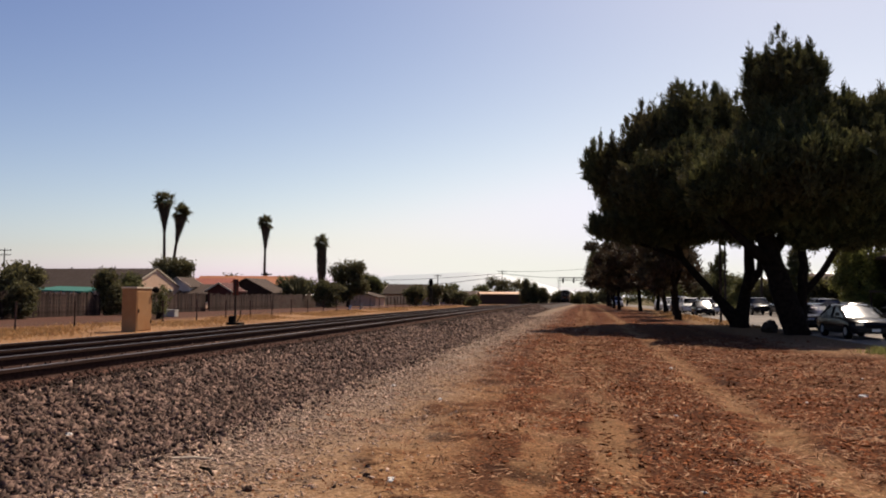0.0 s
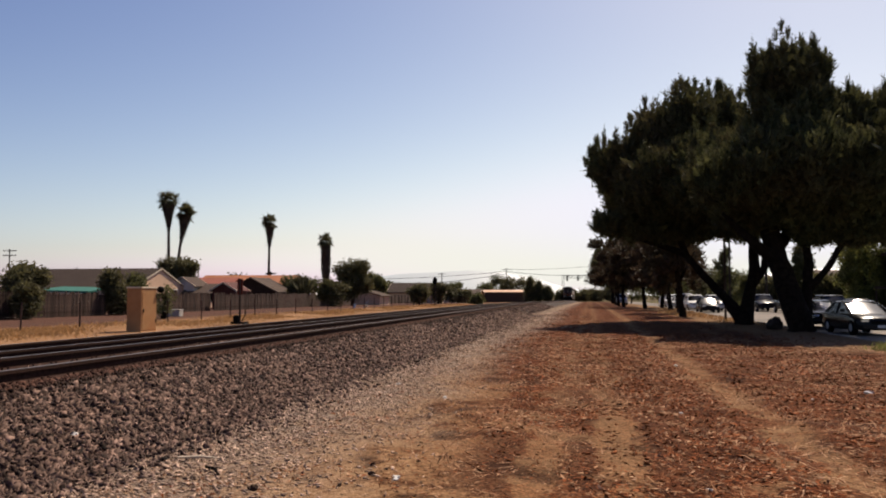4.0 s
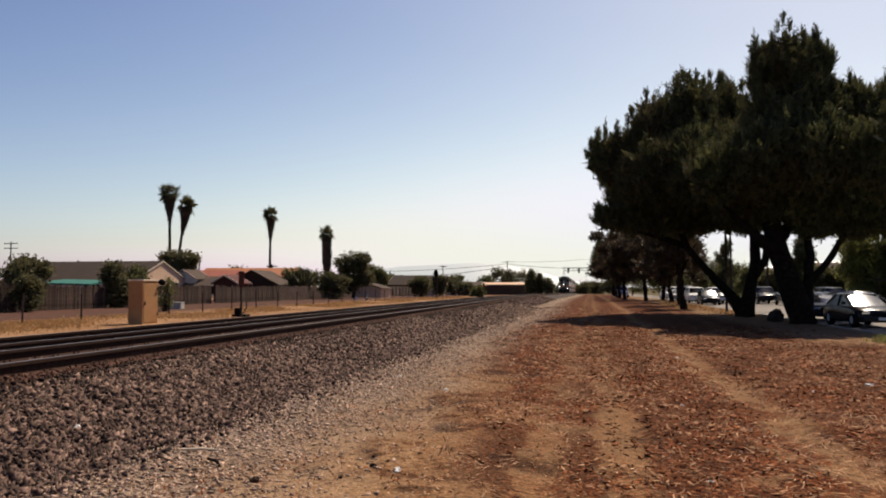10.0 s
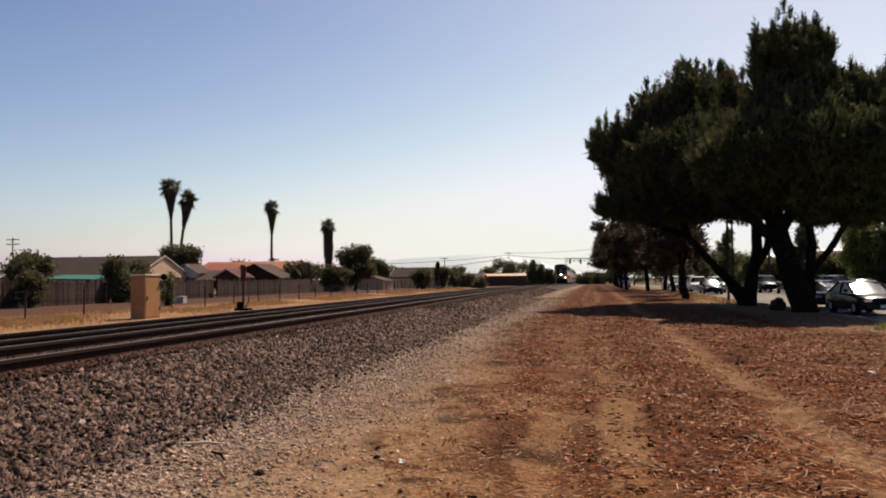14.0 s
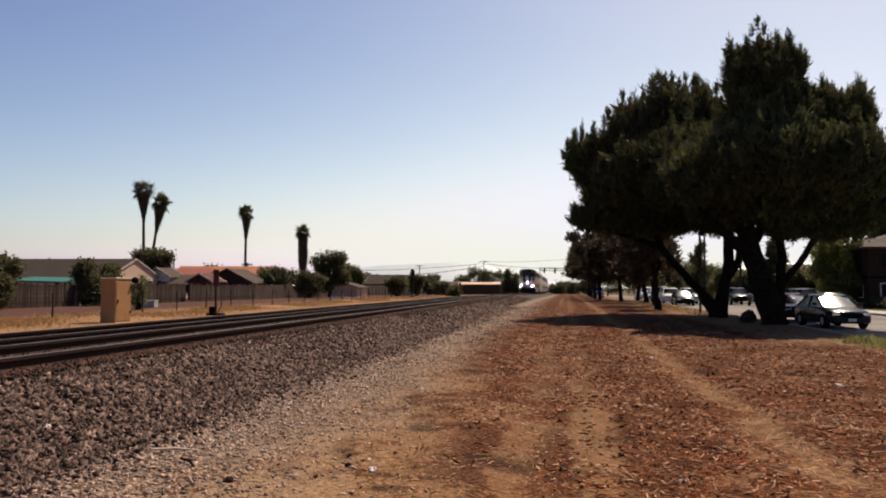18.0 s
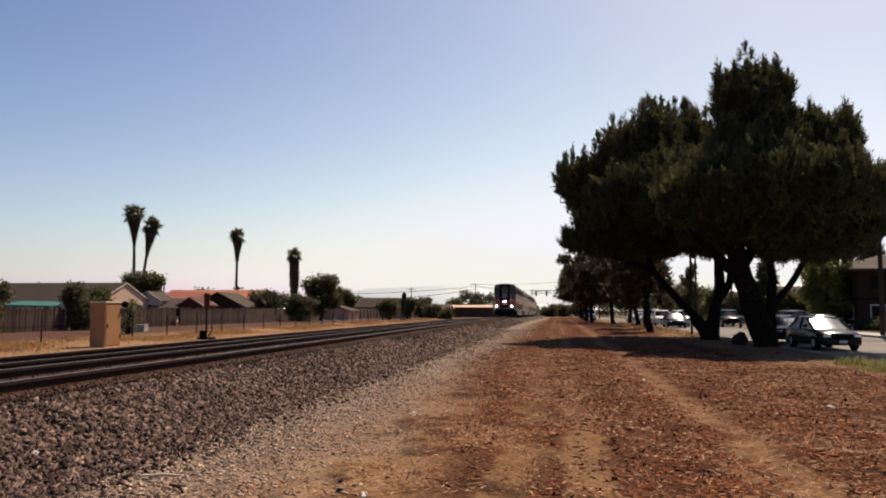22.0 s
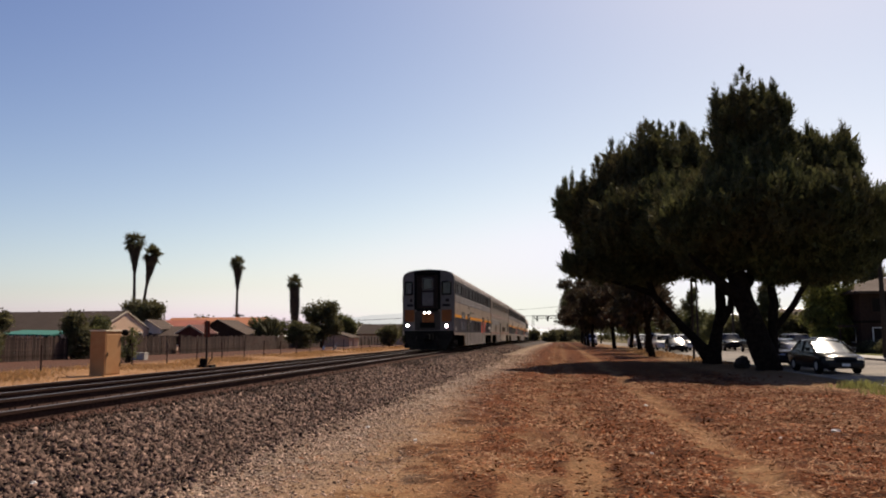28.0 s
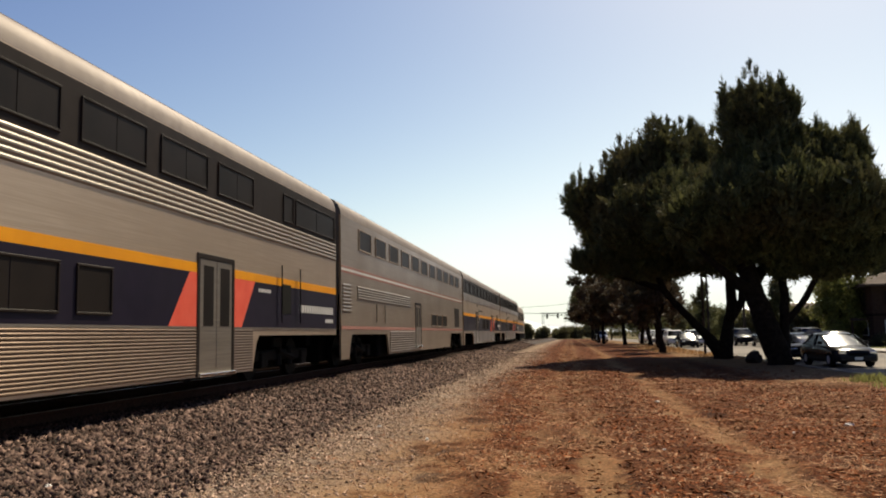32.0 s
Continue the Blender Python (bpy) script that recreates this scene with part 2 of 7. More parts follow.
    near = maths("MULTIPLY", near, maths("ADD", 0.55, maths("MULTIPLY", ranged(n_mid, 0.4, 0.6), 0.45)))
    col = blend(maths("MULTIPLY", near, ranged(maths("ADD", x, maths("MULTIPLY", wob, 0.8)), -1.7, -3.4)), col, gravel)
    # stones spilt from the bank
    spill = blend(ranged(cell_b, 0.1, 0.9), (0.022, 0.0145, 0.011), (0.115, 0.077, 0.058))
    col = blend(maths("MULTIPLY", ranged(maths("ADD", x, maths("MULTIPLY", wob, 0.5)), -3.7, -4.8), 0.9), col, spill)
    # pale bare strip towards the kerb
    bare = maths("MULTIPLY", ranged(x, 5.9, 6.9), ranged(sep.outputs["Y"], 23.0, 25.5))
    col = blend(maths("MULTIPLY", maths("MAXIMUM", bare, ranged(x, 7.6, 8.8)), 0.8), col, blend(ranged(fleck, 0.1, 0.9), (0.117, 0.0668, 0.0346), (0.227, 0.14, 0.0755)))
    # beyond the road: lawn
    col = blend(ranged(sep.outputs["X"], 21.9, 22.1), col, blend(ranged(n_fine, 0.3, 0.7), (0.0508, 0.0574, 0.0155), (0.113, 0.104, 0.0361)))
    # far side of the line: dry grass over brown soil
    dry = blend(ranged(n_big, 0.35, 0.65), (0.185, 0.098, 0.05), (0.28, 0.16, 0.085))
    dry = blend(maths("MULTIPLY", ranged(n_fine, 0.5, 0.75), 0.5), dry, (0.117, 0.0605, 0.0283))
    col = blend(ranged(sep.outputs["X"], -9.5, -10.5), col, dry)
    soil = blend(ranged(n_fine, 0.35, 0.65), (0.0585, 0.0293, 0.0214), (0.0999, 0.0522, 0.0377))
    col = blend(ranged(maths("ADD", sep.outputs["X"], maths("MULTIPLY", wob, 1.5)), -22.5, -24.5), col, soil)
    far = blend(ranged(noise_at(0.02), 0.4, 0.6), (0.124, 0.0888, 0.0516), (0.0677, 0.0626, 0.0309))
    col = blend(ranged(sep.outputs["X"], -60, -90), col, far)
    col = blend(ranged(sep.outputs["Y"], 260, 420), col, far)
    l.new(col, p.inputs["Base Color"])
    b = n.new("ShaderNodeBump")
    b.inputs["Strength"].default_value, b.inputs["Distance"].default_value = 0.5, 0.025
    l.new(maths("SUBTRACT", maths("MULTIPLY", n_fine, 0.5), maths("MULTIPLY", maths("ADD", dist_a, dist_b), 0.7)), b.inputs["Height"])
    l.new(b.outputs["Normal"], p.inputs["Normal"])
    return m


M_GROUND = ground_material()
M_BALLAST = surf("ballast_stone", (0.016, 0.0097, 0.0073), (0.054, 0.0335, 0.0255), 14, 0.9, 0, 1.0, 22, 0.06, c3=(0.03, 0.0205, 0.0168), big=0.8)
M_ROCK = surf("crushed_stone", (0.039, 0.0225, 0.0175), (0.155, 0.099, 0.078), 18, 0.9, 0, 0, island=0.9)
M_ROCKRUST = surf("rust_stained_stone", (0.042, 0.018, 0.012), (0.088, 0.042, 0.028), 18, 0.9, 0, 0.3, 60, 0.01, island=0.5)
M_PEBBLE = surf("pale_gravel", (0.195, 0.128, 0.092), (0.42, 0.295, 0.22), 18, 0.9, 0, 0, island=0.65)
M_DARKBROWN = surf("dark_brown_stone", (0.014, 0.0075, 0.0055), (0.048, 0.026, 0.018), 18, 0.9, 0, 0.3, 60, 0.01, island=0.6, spec=0.1)
M_CLOD = surf("mulch_clods", (0.095, 0.032, 0.0125), (0.225, 0.075, 0.028), 10, 0.95, 0, 0.5, 60, c3=(0.05, 0.019, 0.008), big=0.8, island=0.5, spec=0.03)
M_CHIPPALE = surf("pale_wood_chips", (0.24, 0.136, 0.08), (0.42, 0.262, 0.16), 12, 0.9, 0, 0, c3=(0.15, 0.068, 0.031), big=0.8, island=0.6, spec=0.03)
M_CHIP = surf("wood_chips", (0.106, 0.0315, 0.0115), (0.212, 0.067, 0.025), 12, 0.9, 0, 0, c3=(0.04, 0.0145, 0.0072), big=0.8, island=0.85, spec=0.03)
M_RAIL = surf("rusty_rail", (0.022, 0.0095, 0.0065), (0.048, 0.022, 0.015), 20, 0.9, 0.0, 0.2, 80, 0.003, spec=0.1)
M_RAILTOP = surf("polished_rail_head", (0.111, 0.0962, 0.0888), (0.155, 0.137, 0.126), 20, 0.5, 0.6, 0)
M_TIE = piece_random(surf("creosote_tie", (0.0455, 0.0303, 0.0218), (0.103, 0.0698, 0.0485), 9, 0.9, 0, 0.6, 30, 0.02, c3=(0.127, 0.0728, 0.0425)), 0.3)
M_ROAD = surf("worn_asphalt", (0.145, 0.122, 0.102), (0.205, 0.176, 0.15), 6, 0.9, 0, 0.4, 90, 0.006, c3=(0.0925, 0.0873, 0.0821), big=0.3)
M_KERB = surf("dusty_kerb_concrete", (0.15, 0.125, 0.1), (0.24, 0.205, 0.17), 6, 0.9, 0, 0.3, 60, 0.005)
M_CONC = surf("concrete", (0.31, 0.288, 0.258), (0.399, 0.369, 0.332), 6, 0.85, 0, 0.3, 60, 0.005)
M_BARK = surf("pine_bark", (0.008, 0.0055, 0.0043), (0.023, 0.016, 0.012), 7, 0.95, 0, 1.0, 14, 0.08, spec=0.05)
M_NEEDLE = leafy("pine_needles", (0.041, 0.047, 0.019), (0.096, 0.097, 0.038), (0.08, 0.062, 0.03), 0.3)
M_DRYLEAF = leafy("reddish_pine_needles", (0.046, 0.033, 0.0185), (0.084, 0.049, 0.027), (0.040, 0.040, 0.019), 0.2)
M_LEAF = leafy("broad_leaves", (0.066, 0.070, 0.026), (0.13, 0.128, 0.048), (0.088, 0.084, 0.034), 0.38)
# leaf colours lightened to stand in for sun on one tree
M_LEAFLIT = leafy("sunny_leaves", (0.11, 0.125, 0.032), (0.2, 0.2, 0.06), (0.15, 0.14, 0.045), 0.5)
M_LEAFDARK = leafy("dark_hedge_leaves", (0.064, 0.062, 0.028), (0.12, 0.108, 0.046), (0.096, 0.082, 0.041), 0.4)
M_PALMSKIRT = leafy("dead_palm_fronds", (0.0437, 0.0328, 0.0221), (0.0838, 0.0619, 0.0394), (0.0364, 0.0292, 0.0237), 0.15)
M_PALMLEAF = leafy("palm_fronds", (0.05, 0.052, 0.022), (0.095, 0.09, 0.04), (0.075, 0.064, 0.03), 0.45)
M_PALMTRUNK = surf("palm_trunk", (0.0607, 0.0485, 0.0364), (0.103, 0.0851, 0.0667), 6, 0.95, 0, 0.5, 20, 0.02)
M_GRASS = leafy("dry_grass", (0.25, 0.135, 0.055), (0.40, 0.235, 0.105), (0.29, 0.155, 0.062), 0.35)
M_WEED = leafy("green_weeds", (0.14, 0.145, 0.042), (0.25, 0.235, 0.085), (0.18, 0.165, 0.06), 0.45)
M_FENCE = piece_random(surf("weathered_boards", (0.033, 0.0185, 0.0135), (0.082, 0.05, 0.038), 5, 0.9, 0, 0.5, 25, 0.01, c3=(0.075, 0.056, 0.047)), 0.4)
M_POST = surf("dark_fence_post", (0.0273, 0.0212, 0.0182), (0.0546, 0.0425, 0.0334), 10, 0.85, 0.1, 0.3, 30, 0.01)
M_WIRE = surf("galvanised_wire", (0.0296, 0.0259, 0.0222), (0.0518, 0.0444, 0.0407), 10, 0.6, 0.5, 0)
M_TANBOX = surf("tan_painted_steel", (0.303, 0.148, 0.0629), (0.348, 0.178, 0.0777), 3, 0.7, 0, 0.15, 40, 0.004, c3=(0.3, 0.18, 0.0866))
M_PALETOP = surf("pale_cap", (0.492, 0.402, 0.295), (0.558, 0.459, 0.344), 3, 0.7, 0, 0.1)
M_BLACK = surf("black_rubber_and_iron", (0.00296, 0.00296, 0.00296), (0.00666, 0.00629, 0.00592), 8, 0.85, 0.0, 0.2, 40, 0.005, spec=0.06)
M_GREASE = surf("greasy_steel", (0.00259, 0.00222, 0.00185), (0.0059, 0.0052, 0.00444), 9, 0.75, 0.0, 0.2, 40, 0.004, spec=0.12)
M_SHINGLE = surf("brown_shingles", (0.0306, 0.0206, 0.016), (0.0533, 0.0366, 0.0286), 10, 0.95, 0, 0.6, 18, 0.03)
M_SHINGLE2 = surf("grey_brown_shingles", (0.05, 0.0333, 0.0253), (0.0799, 0.0553, 0.0426), 10, 0.95, 0, 0.6, 18, 0.03)
M_ORANGE = surf("orange_tiles", (0.34, 0.13, 0.0666), (0.414, 0.174, 0.0888), 7, 0.85, 0, 0.6, 12, 0.04)
M_STUCCO = surf("beige_stucco", (0.56, 0.37, 0.25), (0.64, 0.435, 0.30), 5, 0.9, 0, 0.3, 60, 0.01)
M_STUCCO2 = surf("brown_stucco", (0.0328, 0.0186, 0.0131), (0.0491, 0.0283, 0.0202), 5, 0.9, 0, 0.3, 60, 0.01)
M_WHITE = surf("white_paint", (0.558, 0.533, 0.492), (0.64, 0.615, 0.574), 5, 0.7, 0, 0.1)
M_PINKROOF = surf("faded_red_roof", (0.27, 0.085, 0.06), (0.36, 0.13, 0.09), 7, 0.85, 0, 0.5, 14, 0.03)
M_TEAL = surf("teal_awning", (0.0212, 0.103, 0.0821), (0.0334, 0.133, 0.106), 4, 0.8, 0, 0.2)
M_MAROON = surf("maroon_boards", (0.0607, 0.0182, 0.0152), (0.091, 0.0303, 0.0243), 6, 0.85, 0, 0.3)
M_REDSIGN = surf("rust_red_plate", (0.074, 0.0192, 0.0148), (0.104, 0.0296, 0.0207), 6, 0.8, 0, 0.2)
# the haze over the hills is put into their colour as a weak glow
M_HILL = glow("haze_glow_hills", (0.46, 0.51, 0.53), 0.56)
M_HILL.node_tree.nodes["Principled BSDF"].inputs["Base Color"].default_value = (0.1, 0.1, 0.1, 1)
M_SILVER = brushed("stainless_side", (0.375, 0.278, 0.202), (0.465, 0.352, 0.26), 0.4)
M_DULL = brushed("dull_stainless_side", (0.27, 0.208, 0.158), (0.36, 0.28, 0.215), 0.36)
M_RIBS = brushed("ribbed_stainless", (0.19, 0.158, 0.131), (0.282, 0.237, 0.194), 0.36)
# the lower rib strips are a darker brown than the upper ones
M_RIBSLOW = brushed("dark_ribbed_skirt", (0.125, 0.085, 0.058), (0.185, 0.128, 0.091), 0.38)
M_ROOF = surf("dusty_roof", (0.155, 0.123, 0.106), (0.205, 0.166, 0.141), 4, 0.6, 0.2, 0.1)
M_CREAM = surf("pale_grey_end_paint", (0.092, 0.084, 0.079), (0.124, 0.114, 0.107), 4, 0.55, 0.2, 0.05, c3=(0.1, 0.0925, 0.088), spec=0.2)
M_NAVY = surf("navy_paint", (0.0105, 0.0075, 0.0165), (0.0145, 0.0105, 0.022), 3, 0.4, 0.0, 0.03, c3=(0.013, 0.0095, 0.017), spec=0.08)
M_BAND = surf("charcoal_window_band", (0.0165, 0.0118, 0.0098), (0.025, 0.018, 0.0148), 3, 0.5, 0.0, 0.03, spec=0.05)
M_CENTRE = surf("dark_grey_end_paint", (0.022, 0.019, 0.018), (0.034, 0.029, 0.027), 4, 0.6, 0.0, 0.05, spec=0.1)
M_YELLOW = surf("yellow_stripe", (0.66, 0.25, 0.008), (0.72, 0.29, 0.012), 3, 0.45, 0, 0.03)
M_RED = surf("orange_red_panel", (0.66, 0.085, 0.05), (0.72, 0.115, 0.07), 3, 0.45, 0, 0.03)
M_PINK = surf("faded_red_stripe", (0.334, 0.152, 0.121), (0.376, 0.182, 0.146), 3, 0.5, 0.2, 0)
M_HAZARD = surf("hazard_orange", (0.21, 0.078, 0.016), (0.25, 0.095, 0.022), 5, 0.6, 0, 0)
M_GLASS = surf("tinted_glass", (0.010, 0.0072, 0.0058), (0.019, 0.0138, 0.011), 1.2, 0.42, 0.0, 0, spec=0.06)
M_CARGLASS = surf("car_glass", (0.0111, 0.0126, 0.0133), (0.0148, 0.0163, 0.0178), 1.2, 0.2, 0.0, 0, spec=0.45)
M_CHROME = surf("bright_metal", (0.65, 0.64, 0.62), (0.75, 0.74, 0.72), 5, 0.2, 1.0, 0)
M_LAMP = glow("lit_headlamp", (1.0, 0.97, 0.9), 900.0)
M_LAMPDIM = glow("lit_cluster_lamp", (1.0, 0.97, 0.9), 600.0)


def paint(name, c):
    return surf(name, c, [min(1, v * 1.15) for v in c], 3, 0.22, 0.0, 0, spec=0.14)


M_CARDARK = paint("graphite_car_paint", (0.010, 0.010, 0.011))
M_CARBLACK = paint("black_car_paint", (0.006, 0.006, 0.007))
M_CARWHITE = paint("white_car_paint", (0.64, 0.631, 0.615))
M_CARSILVER = paint("silver_car_paint", (0.369, 0.369, 0.369))
M_CARRED = paint("dark_red_car_paint", (0.118, 0.0222, 0.0185))


# ---- mesh tools ----
class Geo:
    """Collects vertices and faces of one mesh."""

    def __init__(self):
        self.v, self.f = [], []

    def add(self, verts, faces):
        k = len(self.v)
        self.v += [tuple(p) for p in verts]
        self.f += [tuple(i + k for i in q) for q in faces]
        return self

    def box(self, x0, x1, y0, y1, z0, z1, c=0.0):
        if not c:
            vs = [(x, y, z) for x in (x0, x1) for y in (y0, y1) for z in (z0, z1)]
            return self.add(vs, [(0, 1, 3, 2), (4, 6, 7, 5), (0, 4, 5, 1), (2, 3, 7, 6), (0, 2, 6, 4), (1, 5, 7, 3)])
        lo, hi = (min(x0, x1), min(y0, y1), min(z0, z1)), (max(x0, x1), max(y0, y1), max(z0, z1))
        vs, at = [], {}
        for k in range(8):
            s = (k & 1, k >> 1 & 1, k >> 2 & 1)
            for a in range(3):
                at[k, a] = len(vs)
                vs.append([(hi[i] if s[i] else lo[i]) + (0 if i == a else (-c if s[i] else c)) for i in range(3)])
        fs = []
        for a in range(3):
            b, d = (a + 1) % 3, (a + 2) % 3
            for s in (0, 1):
                q = [s << a | p << b | r << d for p, r in ((0, 0), (1, 0), (1, 1), (0, 1))]
                fs.append([at[k, a] for k in (q if s else q[::-1])])
            for p in (0, 1):
                for r in (0, 1):
                    k0 = p << b | r << d
                    k1 = k0 | 1 << a
                    q = [at[k0, b], at[k1, b], at[k1, d], at[k0, d]]
                    fs.append(q[::-1] if p == r else q)
        for k in range(8):
            q = [at[k, 0], at[k, 1], at[k, 2]]
            fs.append(q if bin(k).count("1") % 2 else q[::-1])
        return self.add(vs, fs)

    def tube(self, pts, radii, n=8, cap=True):
        pts = [Vector(p) for p in pts]
        if isinstance(radii, (int, float)):
            radii = [radii] * len(pts)
        rings = []
        for i, p in enumerate(pts):
            d = (pts[min(i + 1, len(pts) - 1)] - pts[max(i - 1, 0)]).normalized()
            u = d.cross(Vector((0.31, 0.95, 0.05)) if abs(d.y) < 0.9 else Vector((1, 0, 0))).normalized()
            w = d.cross(u)
            rings.append([p + radii[i] * (math.cos(6.28319 * k / n) * u + math.sin(6.28319 * k / n) * w) for k in range(n)])
        return self.loft(rings, True, cap)

    def loft(self, rings, closed=True, cap=True):
        n = len(rings[0])
        vs = [p for r in rings for p in r]
        fs = []
        for i in range(len(rings) - 1):
            for k in range(n if closed else n - 1):
                a, b = i * n + k, i * n + (k + 1) % n
                fs.append((a, b, b + n, a + n))
        if cap:
            fs += [tuple(range(n))[::-1], tuple(range((len(rings) - 1) * n, len(rings) * n))]
        return self.add(vs, fs)

    def prism(self, poly, axis, a, b):
        """Extrude a polygon along an axis from a to b; poly holds the other two coordinates in order."""
        def put(p, t):
            q = list(p)
            q.insert(axis, t)
            return q
        return self.loft([[put(p, a) for p in poly], [put(p, b) for p in poly]])

    def ball(self, c, r, n=8, m=5):
        rings = []
        for i in range(m + 1):
            th = math.pi * (0.02 + 0.96 * i / m)
            rings.append([(c[0] + r[0] * math.sin(th) * math.cos(6.28319 * k / n), c[1] + r[1] * math.sin(th) * math.sin(6.28319 * k / n),
                           c[2] + r[2] * math.cos(th)) for k in range(n)])
        return self.loft(rings)

    def mesh(self, name, mat, smooth=False):
        me = bpy.data.meshes.new(name)
        me.from_pydata(self.v, [], self.f)
        me.materials.append(mat)
        if smooth:
            me.shade_smooth()
        return me


def part(name, geo, mat, parent=None, label="", smooth=False, at=None):
    """One mesh object, a child of parent where that is given. geo: a Geo, or a mesh to share."""
    me = geo if isinstance(geo, bpy.types.Mesh) else geo.mesh(name, mat, smooth)
    ob = new(name, me)
    if parent:
        ob.parent = parent
    if at is not None:
        ob.matrix_basis = at
    if label:
        ob["label"] = label
    return ob


def thing(name, m, label, category, group=""):
    ob = new(name)
    ob.empty_display_size = 0.2
    ob.matrix_basis = m
    return tagged(ob, label, category, group)


def tri_object(name, tris, mat, parent=None, label=""):
    """A mesh of loose triangles from an array (n, 3, 3)."""
    n = len(tris)
    me = bpy.data.meshes.new(name)
    me.vertices.add(n * 3)
    me.vertices.foreach_set("co", tris.astype(np.float32).ravel())
    me.loops.add(n * 3)
    me.loops.foreach_set("vertex_index", np.arange(n * 3, dtype=np.int32))
    me.polygons.add(n)
    me.polygons.foreach_set("loop_start", np.arange(0, n * 3, 3, dtype=np.int32))
    me.update(calc_edges=True)
    me.materials.append(mat)
    ob = new(name, me)
    if parent:
        ob.parent = parent
    if label:
        ob["label"] = label
    return ob


def scattered(name, base_v, base_f, pos, size, spin, mat, squash=(1, 1, 1), jitter=0.25, seed=1, tilt=1.0):
    """Many small solids as one mesh; base_f: triangles. Each copy is turned and its corners are moved at random."""
    g = np.random.default_rng(seed)
    n, bv, bf = len(pos), np.array(base_v, float), np.array(base_f)
    v = bv[None] * (1 + g.uniform(-jitter, jitter, (n, len(bv), 3))) * size[:, None, None] * np.array(squash)
    q = g.normal(size=(n, 4))
    q[:, 1:] *= spin
    q[:, 1:3] *= tilt
    q /= np.linalg.norm(q, axis=1)[:, None]
    w, x, y, z = q.T
    r = np.stack([1 - 2 * (y * y + z * z), 2 * (x * y - z * w), 2 * (x * z + y * w), 2 * (x * y + z * w), 1 - 2 * (x * x + z * z),
                  2 * (y * z - x * w), 2 * (x * z - y * w), 2 * (y * z + x * w), 1 - 2 * (x * x + y * y)], 1).reshape(n, 3, 3)
    v = np.einsum("nij,nkj->nki", r, v) + pos[:, None, :]
    f = (bf[None] + (np.arange(n) * len(bv))[:, None, None]).reshape(-1, 3)
    me = bpy.data.meshes.new(name)
    me.vertices.add(n * len(bv))
    me.vertices.foreach_set("co", v.astype(np.float32).ravel())
    me.loops.add(f.size)
    me.loops.foreach_set("vertex_index", f.astype(np.int32).ravel())
    me.polygons.add(len(f))
    me.polygons.foreach_set("loop_start", np.arange(0, f.size, 3, dtype=np.int32))
    me.update(calc_edges=True)
    me.materials.append(mat)
    return new(name, me)


OCTA_V = [(1, 0, 0), (-1, 0, 0), (0, 1, 0), (0, -1, 0), (0, 0, 0.8), (0, 0, -0.8)]
OCTA_F = [(0, 2, 4), (2, 1, 4), (1, 3, 4), (3, 0, 4), (2, 0, 5), (1, 2, 5), (3, 1, 5), (0, 3, 5)]
CHIP_V = [(1, 0.1, 0), (-0.7, 0.8, 0), (-0.6, -0.8, 0), (0, 0, 0.95)]
CHIP_F = [(0, 1, 3), (1, 2, 3), (2, 0, 3), (0, 2, 1)]
WEDGE_V = [(-1, -0.34, -0.1), (1, -0.28, -0.1), (0.9, 0.34, -0.1), (-0.9, 0.3, -0.1), (0, 0, 0.22)]
WEDGE_F = [(0, 1, 4), (1, 2, 4), (2, 3, 4), (3, 0, 4)]


# ---- ground, ballast, rails, road ----
def lines(*spans):
    """Grid lines: (start, end, step) one after another."""
    out = []
    for a, b, s in spans:
        out += list(np.arange(a, b - 1e-6, s))
    return np.array(out + [spans[-1][1]])


def grade(y):
    """The line falls away gently up the track."""
    return -0.0055 * np.clip(np.asarray(y, float) - 100.0, 0.0, 300.0)


def ground_height(x, y):
    """Level of the dirt at a place."""
    z = np.interp(x, [-400, -60, -26, -18, 9.55, 9.6, 22.0, 22.05, 400], [0.3, 0.3, 0.25, 0.0, 0.0, -0.2, -0.2, 0.0, 0.0])
    near = np.clip((x + 12) / 3, 0, 1) * np.clip((9.4 - x) / 0.6, 0, 1)
    lump = 0.03 * np.sin(x * 2.1 + np.sin(y * 0.7)) * np.sin(y * 1.3 + x) + 0.02 * np.sin(x * 5.3 + y * 2.2) * np.sin(y * 4.1 - x * 1.7)
    rut = -0.05 * np.exp(-((x + 0.42) / 0.3) ** 2) - 0.04 * np.exp(-((x - 2.25) / 0.3) ** 2)
    return z + near * (lump + rut) + grade(y)


def build_ground():
    xs = lines((-4000, -400, 600), (-400, -60, 40), (-60, -12, 4), (-12, -5, 0.5), (-5, 9.4, 0.16), (9.4, 9.7, 0.05), (9.7, 21.9, 2.5),
               (21.9, 22.2, 0.05), (22.2, 60, 5), (60, 400, 40), (400, 4000, 600))
    ys = lines((-300, -20, 40), (-20, -2, 1), (-2, 30, 0.16), (30, 80, 1.0), (80, 100, 20), (100, 400, 30), (400, 4800, 400))
    gx, gy = np.meshgrid(xs, ys)
    gz = ground_height(gx, gy)
    verts = np.stack([gx, gy, gz], -1).reshape(-1, 3).tolist()
    w = len(xs)
    faces = [(j * w + i, j * w + i + 1, j * w + w + i + 1, j * w + w + i) for j in range(len(ys) - 1) for i in range(w - 1)]
    g = Geo()
    g.v, g.f = verts, faces
    ob = part("ground", g, M_GROUND, smooth=True)
    tagged(ob, "brown mulch and tan dirt beside a railway, with dry grass beyond", "ground", kind="structure")


